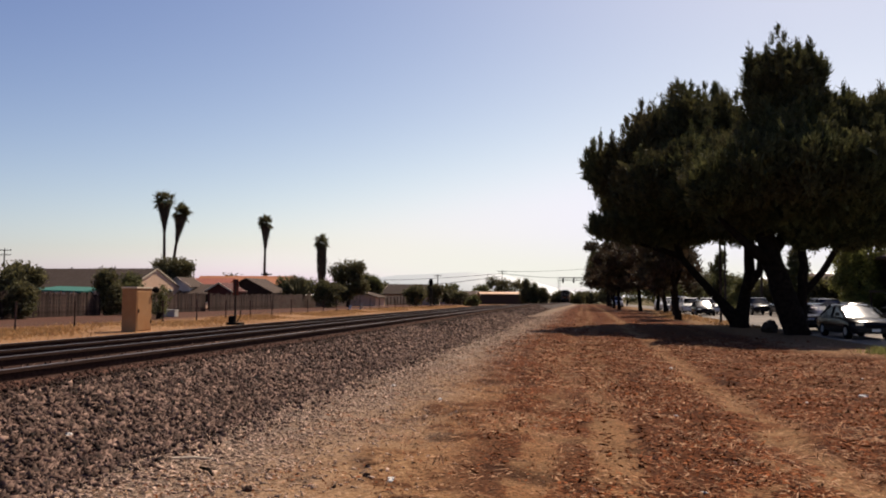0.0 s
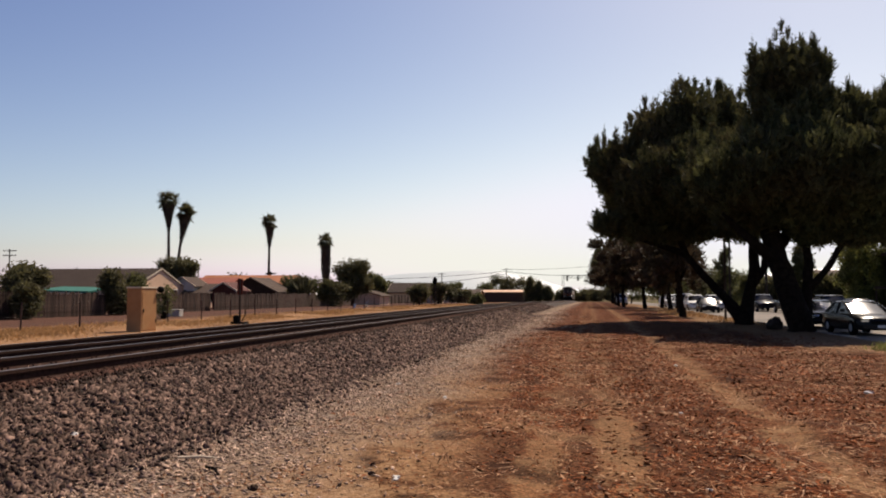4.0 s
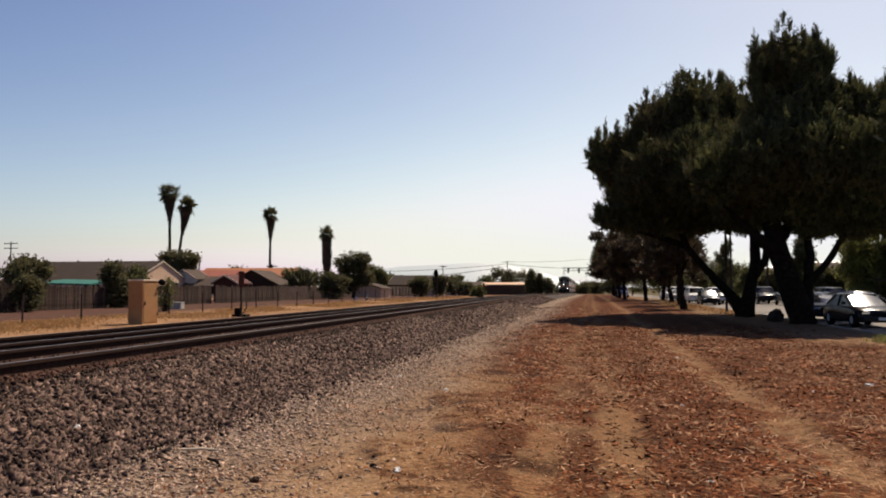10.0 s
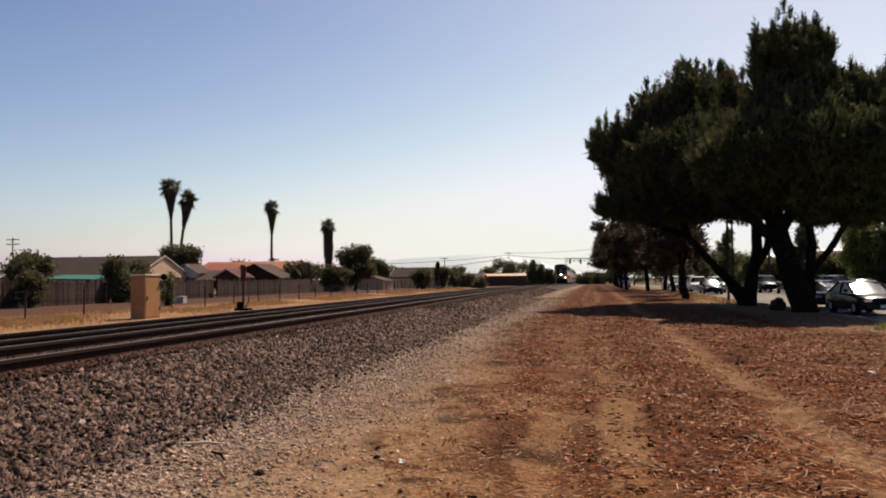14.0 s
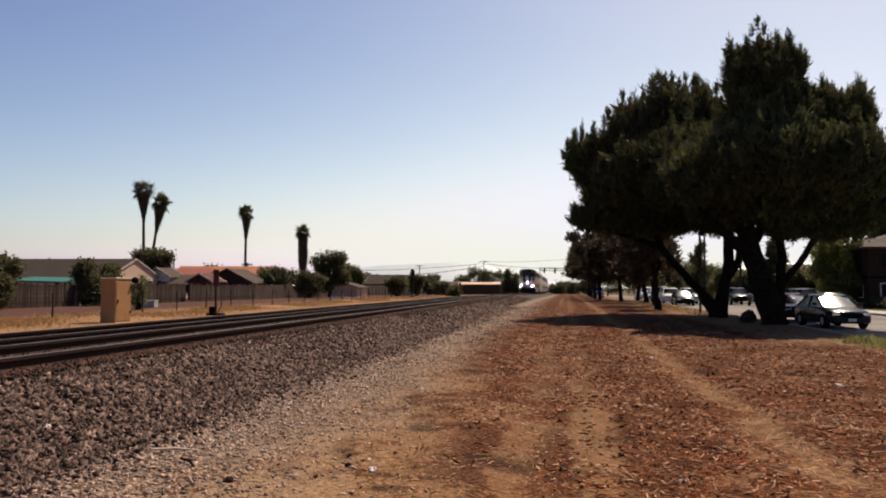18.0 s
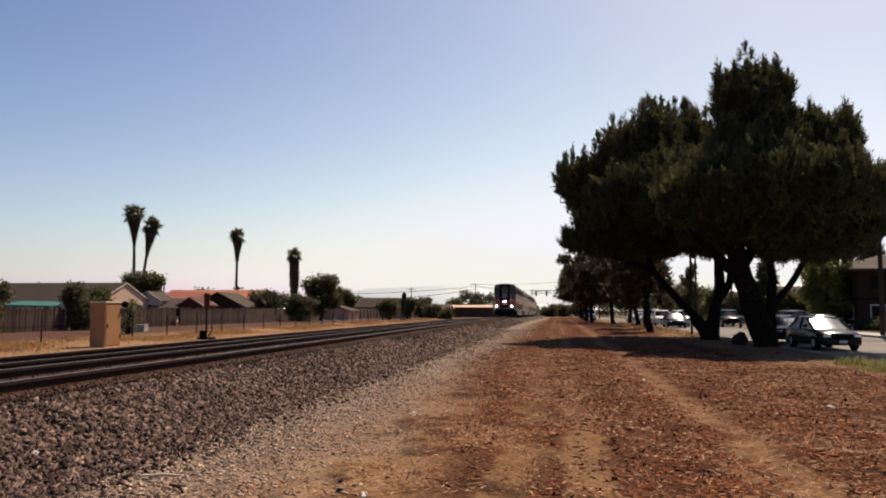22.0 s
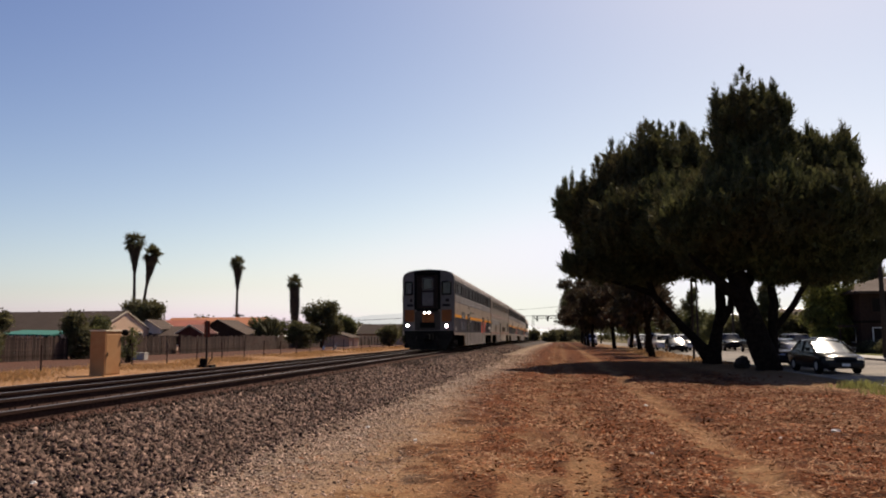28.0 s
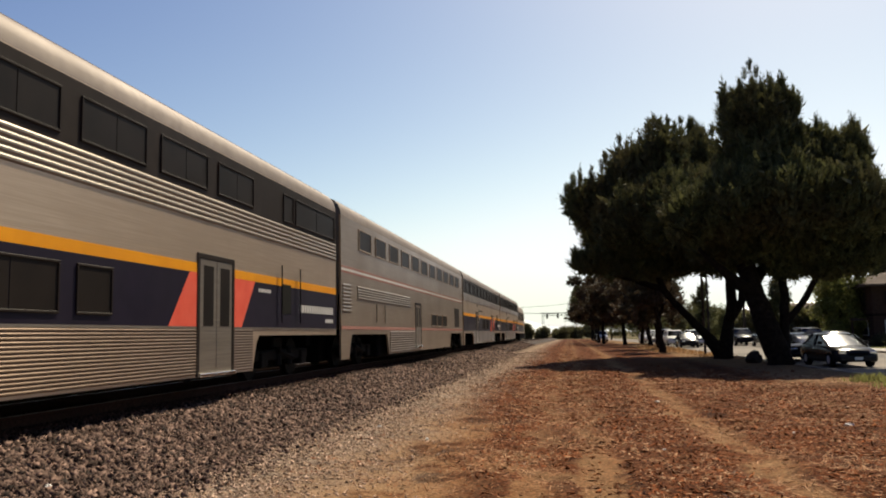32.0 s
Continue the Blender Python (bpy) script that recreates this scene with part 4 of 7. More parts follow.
def car_door(car, y0, y1, s, z0=0.30, z1=2.40):
    """Double-leaf door in a dark recess."""
    fr = Geo()
    x0, x1 = s * (HALF - 0.02), s * (HALF + 0.02)
    fr.box(x0, x1, y0 - 0.03, y0 + 0.07, z0, z1, 0.006).box(x0, x1, y1 - 0.07, y1 + 0.03, z0, z1, 0.006).box(x0, x1, y0 + 0.05, y1 - 0.05, z1 - 0.09, z1, 0.006)
    d = part("door", fr, M_BAND, car, "two-leaf steel door with tall windows")
    mid = (y0 + y1) / 2
    for a, b in ((y0 + 0.07, mid - 0.012), (mid + 0.012, y1 - 0.07)):
        part("door_leaf", Geo().box(s * (HALF - 0.02), s * (HALF + 0.012), a, b, z0 + 0.05, z1 - 0.09, 0.008), M_RIBS, d)
        part("door_window", Geo().box(s * (HALF + 0.011), s * (HALF + 0.017), a + 0.14, b - 0.12, z0 + 0.85, z1 - 0.2, 0.003), M_GLASS, d)
    part("door_step", Geo().box(s * (HALF - 0.05), s * (HALF + 0.08), y0, y1, z0 - 0.02, z0 + 0.045, 0.008), M_CHROME, d, "bright metal threshold")


def trucks(car, centres, wheels):
    """Two-axle trucks with frames, springs and turning wheelsets."""
    for cy in centres:
        f = Geo()
        for s in (1, -1):
            f.box(s * 0.98, s * 1.14, cy - 1.75, cy + 1.75, 0.42, 0.66, 0.03)
            for dy in (-1.3, 1.3):
                f.box(s * 0.95, s * 1.2, cy + dy - 0.2, cy + dy + 0.2, 0.28, 0.62, 0.03)
            f.tube([(s * 1.2, cy - 0.5, 0.62), (s * 1.2, cy + 0.5, 0.45)], 0.06, 8)
            f.tube([(s * 1.12, cy - 0.35, 0.3), (s * 1.12, cy - 0.35, 0.72)], 0.1, 8).tube([(s * 1.12, cy + 0.35, 0.3), (s * 1.12, cy + 0.35, 0.72)], 0.1, 8)
        f.box(-1.0, 1.0, cy - 0.3, cy + 0.3, 0.5, 0.95, 0.03)
        tr = part("truck_frame", f, M_GREASE, car, "grimy steel truck frame")
        for dy in (-1.3, 1.3):
            w = Geo().tube([(-1.0, 0, 0), (1.0, 0, 0)], 0.09, 10)
            for s in (1, -1):
                w.tube([(s * 0.66, 0, 0), (s * 0.69, 0, 0), (s * 0.70, 0, 0), (s * 0.80, 0, 0)], [0.48, 0.48, 0.457, 0.45], 24)
                for k in range(4):
                    a = k * 1.5708
                    w.box(s * 0.795, s * 0.81, 0.22 * math.cos(a) - 0.05, 0.22 * math.cos(a) + 0.05, 0.22 * math.sin(a) - 0.05, 0.22 * math.sin(a) + 0.05)
            ws = part("wheelset", w, M_GREASE, car, "steel wheels on an axle")
            ws.matrix_basis = pose(0.05, cy + dy, 0.457)
            wheels.append((ws, cy + dy))
    # plain black blocks under the floor, added to shut out light from beyond
    g = Geo()
    g.box(-1.35, 1.35, 5.6, 19.6, 0.22, 1.0, 0.05)
    part("underfloor_box", g, M_BLACK, car)
    for cy in centres:
        part("truck_bolster", Geo().box(-0.6, 0.6, cy - 2.2, cy + 2.2, 0.2, 0.98, 0.04), M_BLACK, car)


def word(text, size, car, y, z, s, mat, label):
    """Lettering on a car's side, as flat raised letters."""
    cu = bpy.data.curves.new("lettering", "FONT")
    cu.body, cu.size, cu.extrude = text, size, 0.003
    tmp = bpy.data.objects.new("lettering", cu)
    scene.collection.objects.link(tmp)
    dg = bpy.context.evaluated_depsgraph_get()
    me = bpy.data.meshes.new_from_object(tmp.evaluated_get(dg))
    bpy.data.objects.remove(tmp)
    me.materials.clear()
    me.materials.append(mat)
    ob = part("lettering", me, None, car, label)
    ob.matrix_basis = pose(s * (HALF + 0.012), y, z, 90, 0, 90 * s)
    return ob


def bars(car, y0, y1, z0, z1, n, s, mat, label=""):
    """Unreadable lettering as plain short bars."""
    w = (y1 - y0) / n
    first = Geo().box(s * (HALF + 0.005), s * (HALF + 0.012), 0, 0.62 * w, z0, z1).mesh("lettering_bar", mat)
    for k in range(n):
        part("lettering_bar", first, None, car, label, at=pose(0, y0 + k * w, 0))


def california_car(m, label, cab, wheels):
    """Bi-level car: ribbed stainless steel, charcoal window band, yellow line, navy panel; cab: with a driving end."""
    car = thing("passenger_car", m, label, "train car", "cars of the train")
    y0, y1 = (0.05 if cab else 0.25), CAR - 0.25
    car_shell(car, y0, y1, M_SILVER, [(0.0 if cab else 0.9, 5.0), (20.2, y1)])
    for s in (1, -1):
        panel(car, "window_band", y0 + 0.02, y1 - 0.02, 3.42, 4.30, M_BAND, s, 0.006, "charcoal strip round the upper windows")
        ribs(car, "rib_strip", y0 + 0.02, y1 - 0.02, 2.97, 3.42, 5, M_RIBS, s)
        ribs(car, "lower_rib_strip", 5.32, 6.58, 0.33, 1.10, 15, M_RIBSLOW, s)
        ribs(car, "lower_rib_strip", 8.14, 17.48, 0.33, 1.10, 15, M_RIBSLOW, s)
        ribs(car, "lower_rib_strip", 18.98, 19.9, 0.33, 1.10, 15, M_RIBSLOW, s)
        spans = [(y0 + 0.02, 6.58), (8.14, 17.48), (18.98, y1 - 0.02)]
        for a, b in spans:
            panel(car, "navy_panel", a, b, 1.14, 2.05, M_NAVY, s, 0.006, "navy blue panel")
            panel(car, "yellow_line", a, b, 2.055, 2.22, M_YELLOW, s, 0.007, "bright yellow line")
            panel(car, "sill_trim", a, b, 1.105, 1.14, M_RIBS, s, 0.012)
        if not cab:
            for a in (1.5, 3.5):
                window(car, a, a + 1.65, 3.52, 4.13, s)
        else:
            window(car, 0.36, 1.09, 3.52, 4.12, s, 1)
            part("sliding_pane", Geo().box(s * (HALF + 0.014), s * (HALF + 0.022), 0.42, 0.66, 3.57, 4.07, 0.003), M_CENTRE, car, "grey open sliding cab window")
            window(car, 1.41, 3.13, 3.53, 4.11, s)
            window(car, 3.42, 4.29, 3.53, 4.10, s, 1)
            panel(car, "access_panel", 1.3, 3.32, 2.24, 2.55, M_SILVER, s, 0.012)
            lv = Geo().box(s * HALF, s * (HALF + 0.012), 3.36, 5.26, 1.3, 2.45, 0.004)
            v = part("vent_grille", lv, M_NAVY, car, "louvred vent in two panels")
            part("vent_backing", Geo().box(s * (HALF + 0.011), s * (HALF + 0.015), 3.38, 5.24, 2.0, 2.44), M_BAND, v)
            for half in ((3.42, 4.24, 0), (4.36, 5.2, 1)):
                for k in range(20):
                    z = 1.32 + k * 0.056
                    mt = M_RIBS if z > 2.02 else M_NAVY
                    if 1.78 < z < 2.02:
                        continue
                    part("louvre", Geo().prism([(s * (HALF + 0.012), z), (s * (HALF + 0.024), z + 0.012), (s * (HALF + 0.012), z + 0.034)], 1, half[0], half[1]),
                         mt, v)
            for y in (3.34, 5.26):
                v2 = Geo().box(s * HALF, s * (HALF + 0.025), y - 0.02, y + 0.02, 1.3, 2.45, 0.006)
                part("upright_bar", v2, M_RIBS, v)
            if s > 0:
                word("6961", 0.27, car, 0.32, 1.245, s, M_WHITE, "pale car number")
        for a in np.arange(5.82, 20.0, 2.07):
            window(car, a, a + 1.65, 3.52, 4.13, s)
        window(car, 21.6, 22.25, 3.50, 4.13, s, 1)
        window(car, 22.4, 25.5, 3.50, 4.13, s, 2)
        for a, b, k in ((10.75, 11.55, 1), (11.95, 13.75, 2), (14.1, 14.92, 1)):
            window(car, a, b, 1.27, 1.93, s, k)
        car_door(car, 6.6, 8.12, s)
        car_door(car, 17.5, 18.96, s)
        x0, x1 = s * HALF, s * (HALF + 0.0095)
        part("red_wedge", Geo().prism([(16.5, 1.142), (17.478, 1.142), (17.478, 2.053), (17.2, 2.053)], 0, x0, x1), M_RED, car, "orange-red slanted panel")
        part("red_wedge", Geo().prism([(18.982, 1.142), (19.35, 1.142), (20.0, 2.053), (18.982, 2.053)], 0, x0, x1), M_RED, car, "orange-red slanted panel")
        for y in (21.4, 22.6):
            part("grab_bar", Geo().tube([(s * (HALF + 0.06), y, 1.25), (s * (HALF + 0.06), y, 2.5)], 0.016, 6), M_BLACK, car)
        part("hatch", Geo().box(s * HALF, s * (HALF + 0.016), 21.55, 22.1, 1.45, 2.1, 0.005), M_BLACK, car)
        part("small_vent", Geo().box(s * HALF, s * (HALF + 0.02), 7.5, 7.8, 2.74, 2.93, 0.004), M_CREAM, car)
        part("marker_lamp", Geo().box(s * HALF, s * (HALF + 0.05), 8.5, 8.62, 1.85, 2.02, 0.01), M_WHITE, car)
        part("lower_box", Geo().box(s * HALF, s * (HALF + 0.03), 8.9, 9.1, 1.5, 1.65, 0.01), M_CREAM, car)
        if s > 0:
            bars(car, 22.7, 25.4, 1.50, 1.68, 15, s, M_WHITE, "white line of lettering")
            bars(car, 20.2, 20.9, 1.86, 1.93, 6, s, M_WHITE)
            bars(car, 24.7, 25.4, 1.28, 1.38, 4, s, M_WHITE)
            bars(car, 9.0, 11.0, 2.50, 2.55, 14, s, M_BAND)
            part("badge", Geo().box(s * HALF, s * (HALF + 0.008), 8.4, 8.75, 2.42, 2.58), M_TEAL, car, "small teal badge")
    trucks(car, (3.0, 22.9), wheels)
    part("gangway", Geo().box(-0.6, 0.6, CAR - 0.24, CAR + 0.24, 1.1, 3.6, 0.03).box(-0.75, 0.75, CAR - 0.2, CAR + 0.2, 0.7, 1.05, 0.03), M_BLACK, car, "black rubber gangway")
    for k in range(3):
        part("roof_vent", Geo().box(-0.5, 0.5, 5 + k * 7, 6.6 + k * 7, 4.9, 5.0, 0.03), M_ROOF, car)
    if cab:
        cab_front(car)
    return car


def clipped(poly, z, way):
    """The polygon's part above (way 1) or below (way -1) the height z."""
    out = []
    for (x0, z0), (x1, z1) in zip(poly, poly[1:] + poly[:1]):
        a, b = (z0 - z) * way, (z1 - z) * way
        if a >= 0:
            out.append((x0, z0))
        if a * b < 0:
            f = a / (a - b)
            out.append((x0 + (x1 - x0) * f, z))
    return out


def cab_front(car):
    """Driving end: shaded grey face, dark centre recess with door, windows, hazard stripes and lamps."""
    low = [(1.58, 1.24)] + SECTION[2:]
    g = Geo().loft([ring(y, [(x * k, z if z < 2 else 1.24 + (z - 1.24) * q) for x, z in low]) for y, k, q in
                    ((0.06, 1.0, 1.0), (0.0, 0.997, 0.999), (-0.02, 0.975, 0.992))], True, True)
    part("front_face", g, M_CREAM, car, "pale grey painted end", False)
    rec = Geo()
    y = -0.022
    rec.box(-0.86, -0.72, y - 0.09, y, 2.5, 4.72, 0.03).box(0.60, 0.74, y - 0.09, y, 2.5, 4.72, 0.03).box(-0.72, 0.60, y - 0.09, y, 4.58, 4.74, 0.03)
    rec.box(-0.72, 0.6, y - 0.09, y, 2.4, 2.56, 0.03)
    rc = part("gangway_recess", rec, M_BLACK, car, "black surround of the end door")
    part("recess_back", Geo().box(-0.72, 0.60, y - 0.012, y, 2.56, 4.58), M_BAND, rc)
    d = part("end_door", Geo().box(-0.42, 0.36, y - 0.045, y - 0.012, 2.6, 4.5, 0.01), M_BAND, car, "dark end door with a window")
    part("door_panel", Geo().box(-0.36, 0.30, y - 0.05, y - 0.044, 2.75, 3.55, 0.004), M_CREAM, d, "pale grey lower panel")
    part("window_frame", Geo().tube([(-0.31, y - 0.05, 4.40), (-0.35, y - 0.05, 4.30), (-0.35, y - 0.05, 3.78), (-0.29, y - 0.05, 3.70), (0.23, y - 0.05, 3.70), (0.29, y - 0.05, 3.78), (0.29, y - 0.05, 4.34), (0.23, y - 0.05, 4.42), (-0.31, y - 0.05, 4.40)], 0.032, 6), M_CREAM, d, "pale grey rounded window frame")
    part("door_window", Geo().box(-0.28, 0.22, y - 0.052, y - 0.044, 3.75, 4.36, 0.004), M_CARGLASS, d)
    part("handrail", Geo().tube([(0.52, y - 0.02, 2.7), (0.52, y - 0.16, 2.75), (0.52, y - 0.16, 4.6), (0.40, y - 0.16, 4.74), (-0.2, y - 0.1, 4.78)], 0.022, 8), M_BAND, car)
    for a, b in ((-1.46, -0.95), (0.82, 1.42)):
        w = part("cab_window", Geo().box(a, b, y - 0.03, y, 3.38, 4.22, 0.05), M_BLACK, car, "rounded cab window")
        part("pane", Geo().box(a + 0.06, b - 0.06, y - 0.034, y - 0.029, 3.45, 4.15, 0.02), M_CARGLASS, w)
        # a pale panel on the left pane stands in for its light reflection
        if a < 0:
            part("blind", Geo().box(a + 0.2, b - 0.1, y - 0.038, y - 0.033, 3.5, 3.98, 0.004), M_CREAM, w, "pale panel for the lighter, reflecting glass")
        part("wiper", Geo().tube([((a + b) / 2, y - 0.05, 4.3), ((a + b) / 2 + 0.05, y - 0.05, 3.75)], 0.012, 5), M_BLACK, w)
    # hazard panels: slanted orange bars on black
    for a, b, z0, z1, way in ((-1.46, -0.86, 1.78, 2.50, -1), (0.80, 1.42, 1.78, 2.50, 1), (-0.40, -0.03, 1.72, 2.24, -1), (-0.03, 0.34, 1.72, 2.24, 1)):
        hz = part("hazard_panel", Geo().box(a, b, y - 0.006, y, z0, z1), M_MAROON, car, "dark red and orange slanted warning stripes")
        wdt, hgt = b - a, z1 - z0
        slant = wdt * 0.85
        for k in range(-2, 7):
            zb = z0 + k * 0.17
            lo, hi = (zb, zb + slant) if way > 0 else (zb + slant, zb)
            poly = [(a, lo), (b, hi), (b, hi + 0.085), (a, lo + 0.085)]
            poly = clipped(clipped(poly, z0, 1), z1, -1)
            if len(poly) > 2:
                part("stripe", Geo().prism(poly, 1, y - 0.009, y - 0.005), M_HAZARD, hz)
    part("centre_panel", Geo().box(-0.84, 0.72, y - 0.004, y, 1.26, 2.40), M_CENTRE, car, "dark grey painted middle of the end")
    part("roof_cowl", Geo().loft([[(x, yy, z + dz) for x, z in ((-0.86, 4.70), (-0.86, 4.84), (-0.4, 4.91), (0.3, 4.92), (0.74, 4.87), (0.74, 4.70))] for yy, dz in ((y - 0.1, -0.03), (0.35, 0.02))]), M_BLACK, car, "black cowl over the end door")
    part("nose_box", Geo().box(-0.52, 0.40, y - 0.05, y, 1.42, 1.74, 0.02), M_BLACK, car)
    for x, z, r, mt in ((-0.22, 2.32, 0.034, M_LAMPDIM), (0.04, 2.32, 0.034, M_LAMPDIM), (-1.28, 1.54, 0.05, M_LAMP), (1.10, 1.54, 0.05, M_LAMP)):
        h = part("headlamp", Geo().tube([(x, y, z), (x, y - 0.07, z)], [r + 0.03, r + 0.025], 16), M_GREASE, car, "lit round headlamp")
        part("lens", Geo().tube([(x, y - 0.071, z), (x, y - 0.08, z)], [r, r * 0.9], 28), mt, h, "glowing lens")
    for a, b in ((-1.30, -0.95), (0.86, 1.32)):
        part("number_board", Geo().box(a, b, y - 0.02, y, 2.70, 2.83, 0.006), M_BLACK, car)
        part("class_lamp", Geo().box(a + 0.18, b - 0.05, y - 0.04, y, 2.98, 3.16, 0.02), M_BAND, car)
    # small chrome piece added to give the roof corner its glint
    part("roof_grab", Geo().tube([(1.2, 0.02, 4.74), (1.36, 0.0, 4.70), (1.46, 0.02, 4.58)], 0.025, 7), M_CHROME, car, "bright metal piece added for the glint on the roof edge")
    # pilot, coupler, steps
    p = Geo()
    p.add([(-1.5, -0.02, 1.24), (1.5, -0.02, 1.24), (1.5, 0.6, 1.24), (-1.5, 0.6, 1.24), (-1.40, -0.1, 0.72), (1.40, -0.1, 0.72), (1.40, 0.5, 0.72), (-1.40, 0.5, 0.72),
           (-1.08, -0.35, 0.12), (1.08, -0.35, 0.12), (1.1, 0.2, 0.12), (-1.1, 0.2, 0.12)],
          [(0, 1, 5, 4), (4, 5, 9, 8), (1, 2, 6, 5), (5, 6, 10, 9), (3, 0, 4, 7), (7, 4, 8, 11), (2, 3, 7, 6), (6, 7, 11, 10), (8, 9, 10, 11), (0, 3, 2, 1)])
    part("pilot_plow", p, M_BLACK, car, "black pilot plow")
    part("coupler", Geo().box(-0.16, 0.16, -0.75, -0.05, 0.72, 1.02, 0.04).box(-0.3, 0.3, -0.3, -0.05, 0.65, 1.1, 0.04), M_BLACK, car)
    for s in (1, -1):
        st = Geo()
        for k in range(3):
            st.box(s * 1.15, s * 1.52, 0.2, 0.75, 0.22 + k * 0.32, 0.25 + k * 0.32)
        st.box(s * 1.15, s * 1.52, 0.18, 0.2, 0.2, 1.2).box(s * 1.15, s * 1.52, 0.75, 0.77, 0.2, 1.2)
        part("cab_steps", st, M_GREASE, car)
    part("air_hose", Geo().tube([(0.5, -0.12, 0.9), (0.55, -0.4, 0.6), (0.6, -0.42, 0.35), (0.62, -0.3, 0.25)], 0.03, 7), M_BLACK, car)
    part("air_hose", Geo().tube([(-0.7, -0.12, 0.9), (-0.75, -0.38, 0.65), (-0.72, -0.4, 0.42)], 0.03, 7), M_BLACK, car)


def silver_coach(m, wheels):
    """Older bi-level coach: bare fluted steel with faded red lines."""
    car = thing("passenger_car", m, "silver bi-level coach with faded red lines behind the cab car", "train car", "cars of the train")
    y0, y1 = 0.25, CAR - 0.25
    car_shell(car, y0, y1, M_DULL, [(1.35, 5.9), (20.9, 25.0)])
    for s in (1, -1):
        for z, mt in ((2.72, M_PINK), (2.79, M_WHITE), (2.86, M_PINK)):
            panel(car, "red_line", y0 + 0.02, y1 - 0.02, z, z + 0.05, mt, s, 0.006, "thin faded red line")
        panel(car, "red_line", y0 + 0.02, y1 - 0.02, 1.12, 1.22, M_PINK, s, 0.006)
        ribs(car, "rib_strip", 2.0, 10.0, 2.02, 2.42, 5, M_RIBS, s)
        ribs(car, "rib_strip", 0.4, 1.2, 1.6, 2.42, 8, M_RIBS, s)
        ribs(car, "lower_rib_strip", 6.3, 11.0, 0.33, 1.08, 9, M_RIBSLOW, s)
        for k in range(11):
            a = 2.2 + 2.06 * k
            window(car, a, a + 1.5, 3.50, 4.15, s, 1, 0.004, M_SILVER)
        for k in range(3):
            window(car, 14.9 + 1.6 * k, 16.3 + 1.6 * k, 1.30, 1.88, s, 1, 0.004, M_SILVER)
        car_door(car, 11.05, 12.3, s, 0.42, 2.25)
        part("end_panel", Geo().box(s * HALF, s * (HALF + 0.012), 22.4, 24.2, 1.32, 2.35, 0.004), M_BAND, car)
        for y in (4.2, 5.4):
            part("grab_bar", Geo().tube([(s * (HALF + 0.05), y, 1.35), (s * (HALF + 0.05), y, 1.95)], 0.014, 6), M_BLACK, car)
    trucks(car, (3.6, 22.9), wheels)
    part("gangway", Geo().box(-0.6, 0.6, CAR - 0.24, CAR + 0.24, 1.1, 3.6, 0.03), M_BLACK, car, "black rubber gangway")
    return car


def locomotive(m, wheels):
    loco = thing("locomotive", m, "silver and navy diesel locomotive pushing at the rear", "locomotive", "cars of the train")
    L = 17.9
    sec = [(1.52, 0.95), (1.52, 3.7), (1.4, 4.3), (1.0, 4.62), (0.0, 4.7)]
    g = Geo().loft([ring(y, [(x * k, 0.95 + (z - 0.95) * q) for x, z in sec]) for y, k, q in
                    ((0.2, 1, 1), (13.6, 1, 1), (14.6, 0.99, 0.97), (16.2, 0.95, 0.8), (17.3, 0.86, 0.6), (L, 0.7, 0.42))], True, True)
    part("body", g, M_SILVER, loco, "silver steel body with a sloping nose", False)
    for s in (1, -1):
        x0, x1 = s * 1.5, s * 1.53
        part("navy_panel", Geo().box(x0, x1, 0.25, 13.5, 1.14, 2.05), M_NAVY, loco)
        part("yellow_line", Geo().box(x0, x1, 0.25, 13.5, 2.055, 2.22), M_YELLOW, loco)
        for k in range(5):
            part("grille", Geo().box(x0, s * 1.535, 1.0 + k * 2.4, 2.9 + k * 2.4, 2.6, 3.6, 0.01), M_BAND, loco)
        part("cab_window", Geo().box(x0, s * 1.535, 13.0, 13.9, 2.7, 3.5, 0.01), M_GLASS, loco)
    part("roof_fan", Geo().box(-0.9, 0.9, 1.0, 9.0, 4.6, 4.85, 0.06), M_BAND, loco)
    part("fuel_tank", Geo().box(-1.3, 1.3, 7.0, 11.0, 0.3, 1.0, 0.08), M_BLACK, loco)
    part("underframe", Geo().box(-1.45, 1.45, 0.3, 17.2, 0.85, 1.0), M_BLACK, loco)
    part("windscreen", Geo().box(-1.1, 1.1, 15.55, 15.62, 3.3, 3.9, 0.01), M_GLASS, loco)
    trucks(loco, (3.2, 14.2), wheels)
    return loco


WHEELS = []
TRAIN_X, RAIL_Z = -7.806, 0.673
CONSIST = []


def build_train():
    base = lambda: pose(TRAIN_X, 320, RAIL_Z)
    w = []
    c = california_car(base(), "grey and navy bi-level cab car with lit headlamps and striped end", True, w)
    CONSIST.append((c, 0.0))
    w2 = []
    c2 = silver_coach(base(), w2)
    CONSIST.append((c2, CAR))
    w3 = []
    c3 = california_car(base(), "stainless and navy bi-level coach with a yellow line", False, w3)
    CONSIST.append((c3, 2 * CAR))
    WHEELS.extend(w + w2 + w3)
    c4 = copy_thing(c3, base())
    CONSIST.append((c4, 3 * CAR))
    own = [o for o in c4.children if o.name.startswith("wheelset")]
    WHEELS.extend((o, o.matrix_basis.translation.y) for o in own)
    w5 = []
    CONSIST.append((locomotive(base(), w5), 4 * CAR))
    WHEELS.extend(w5)


build_train()


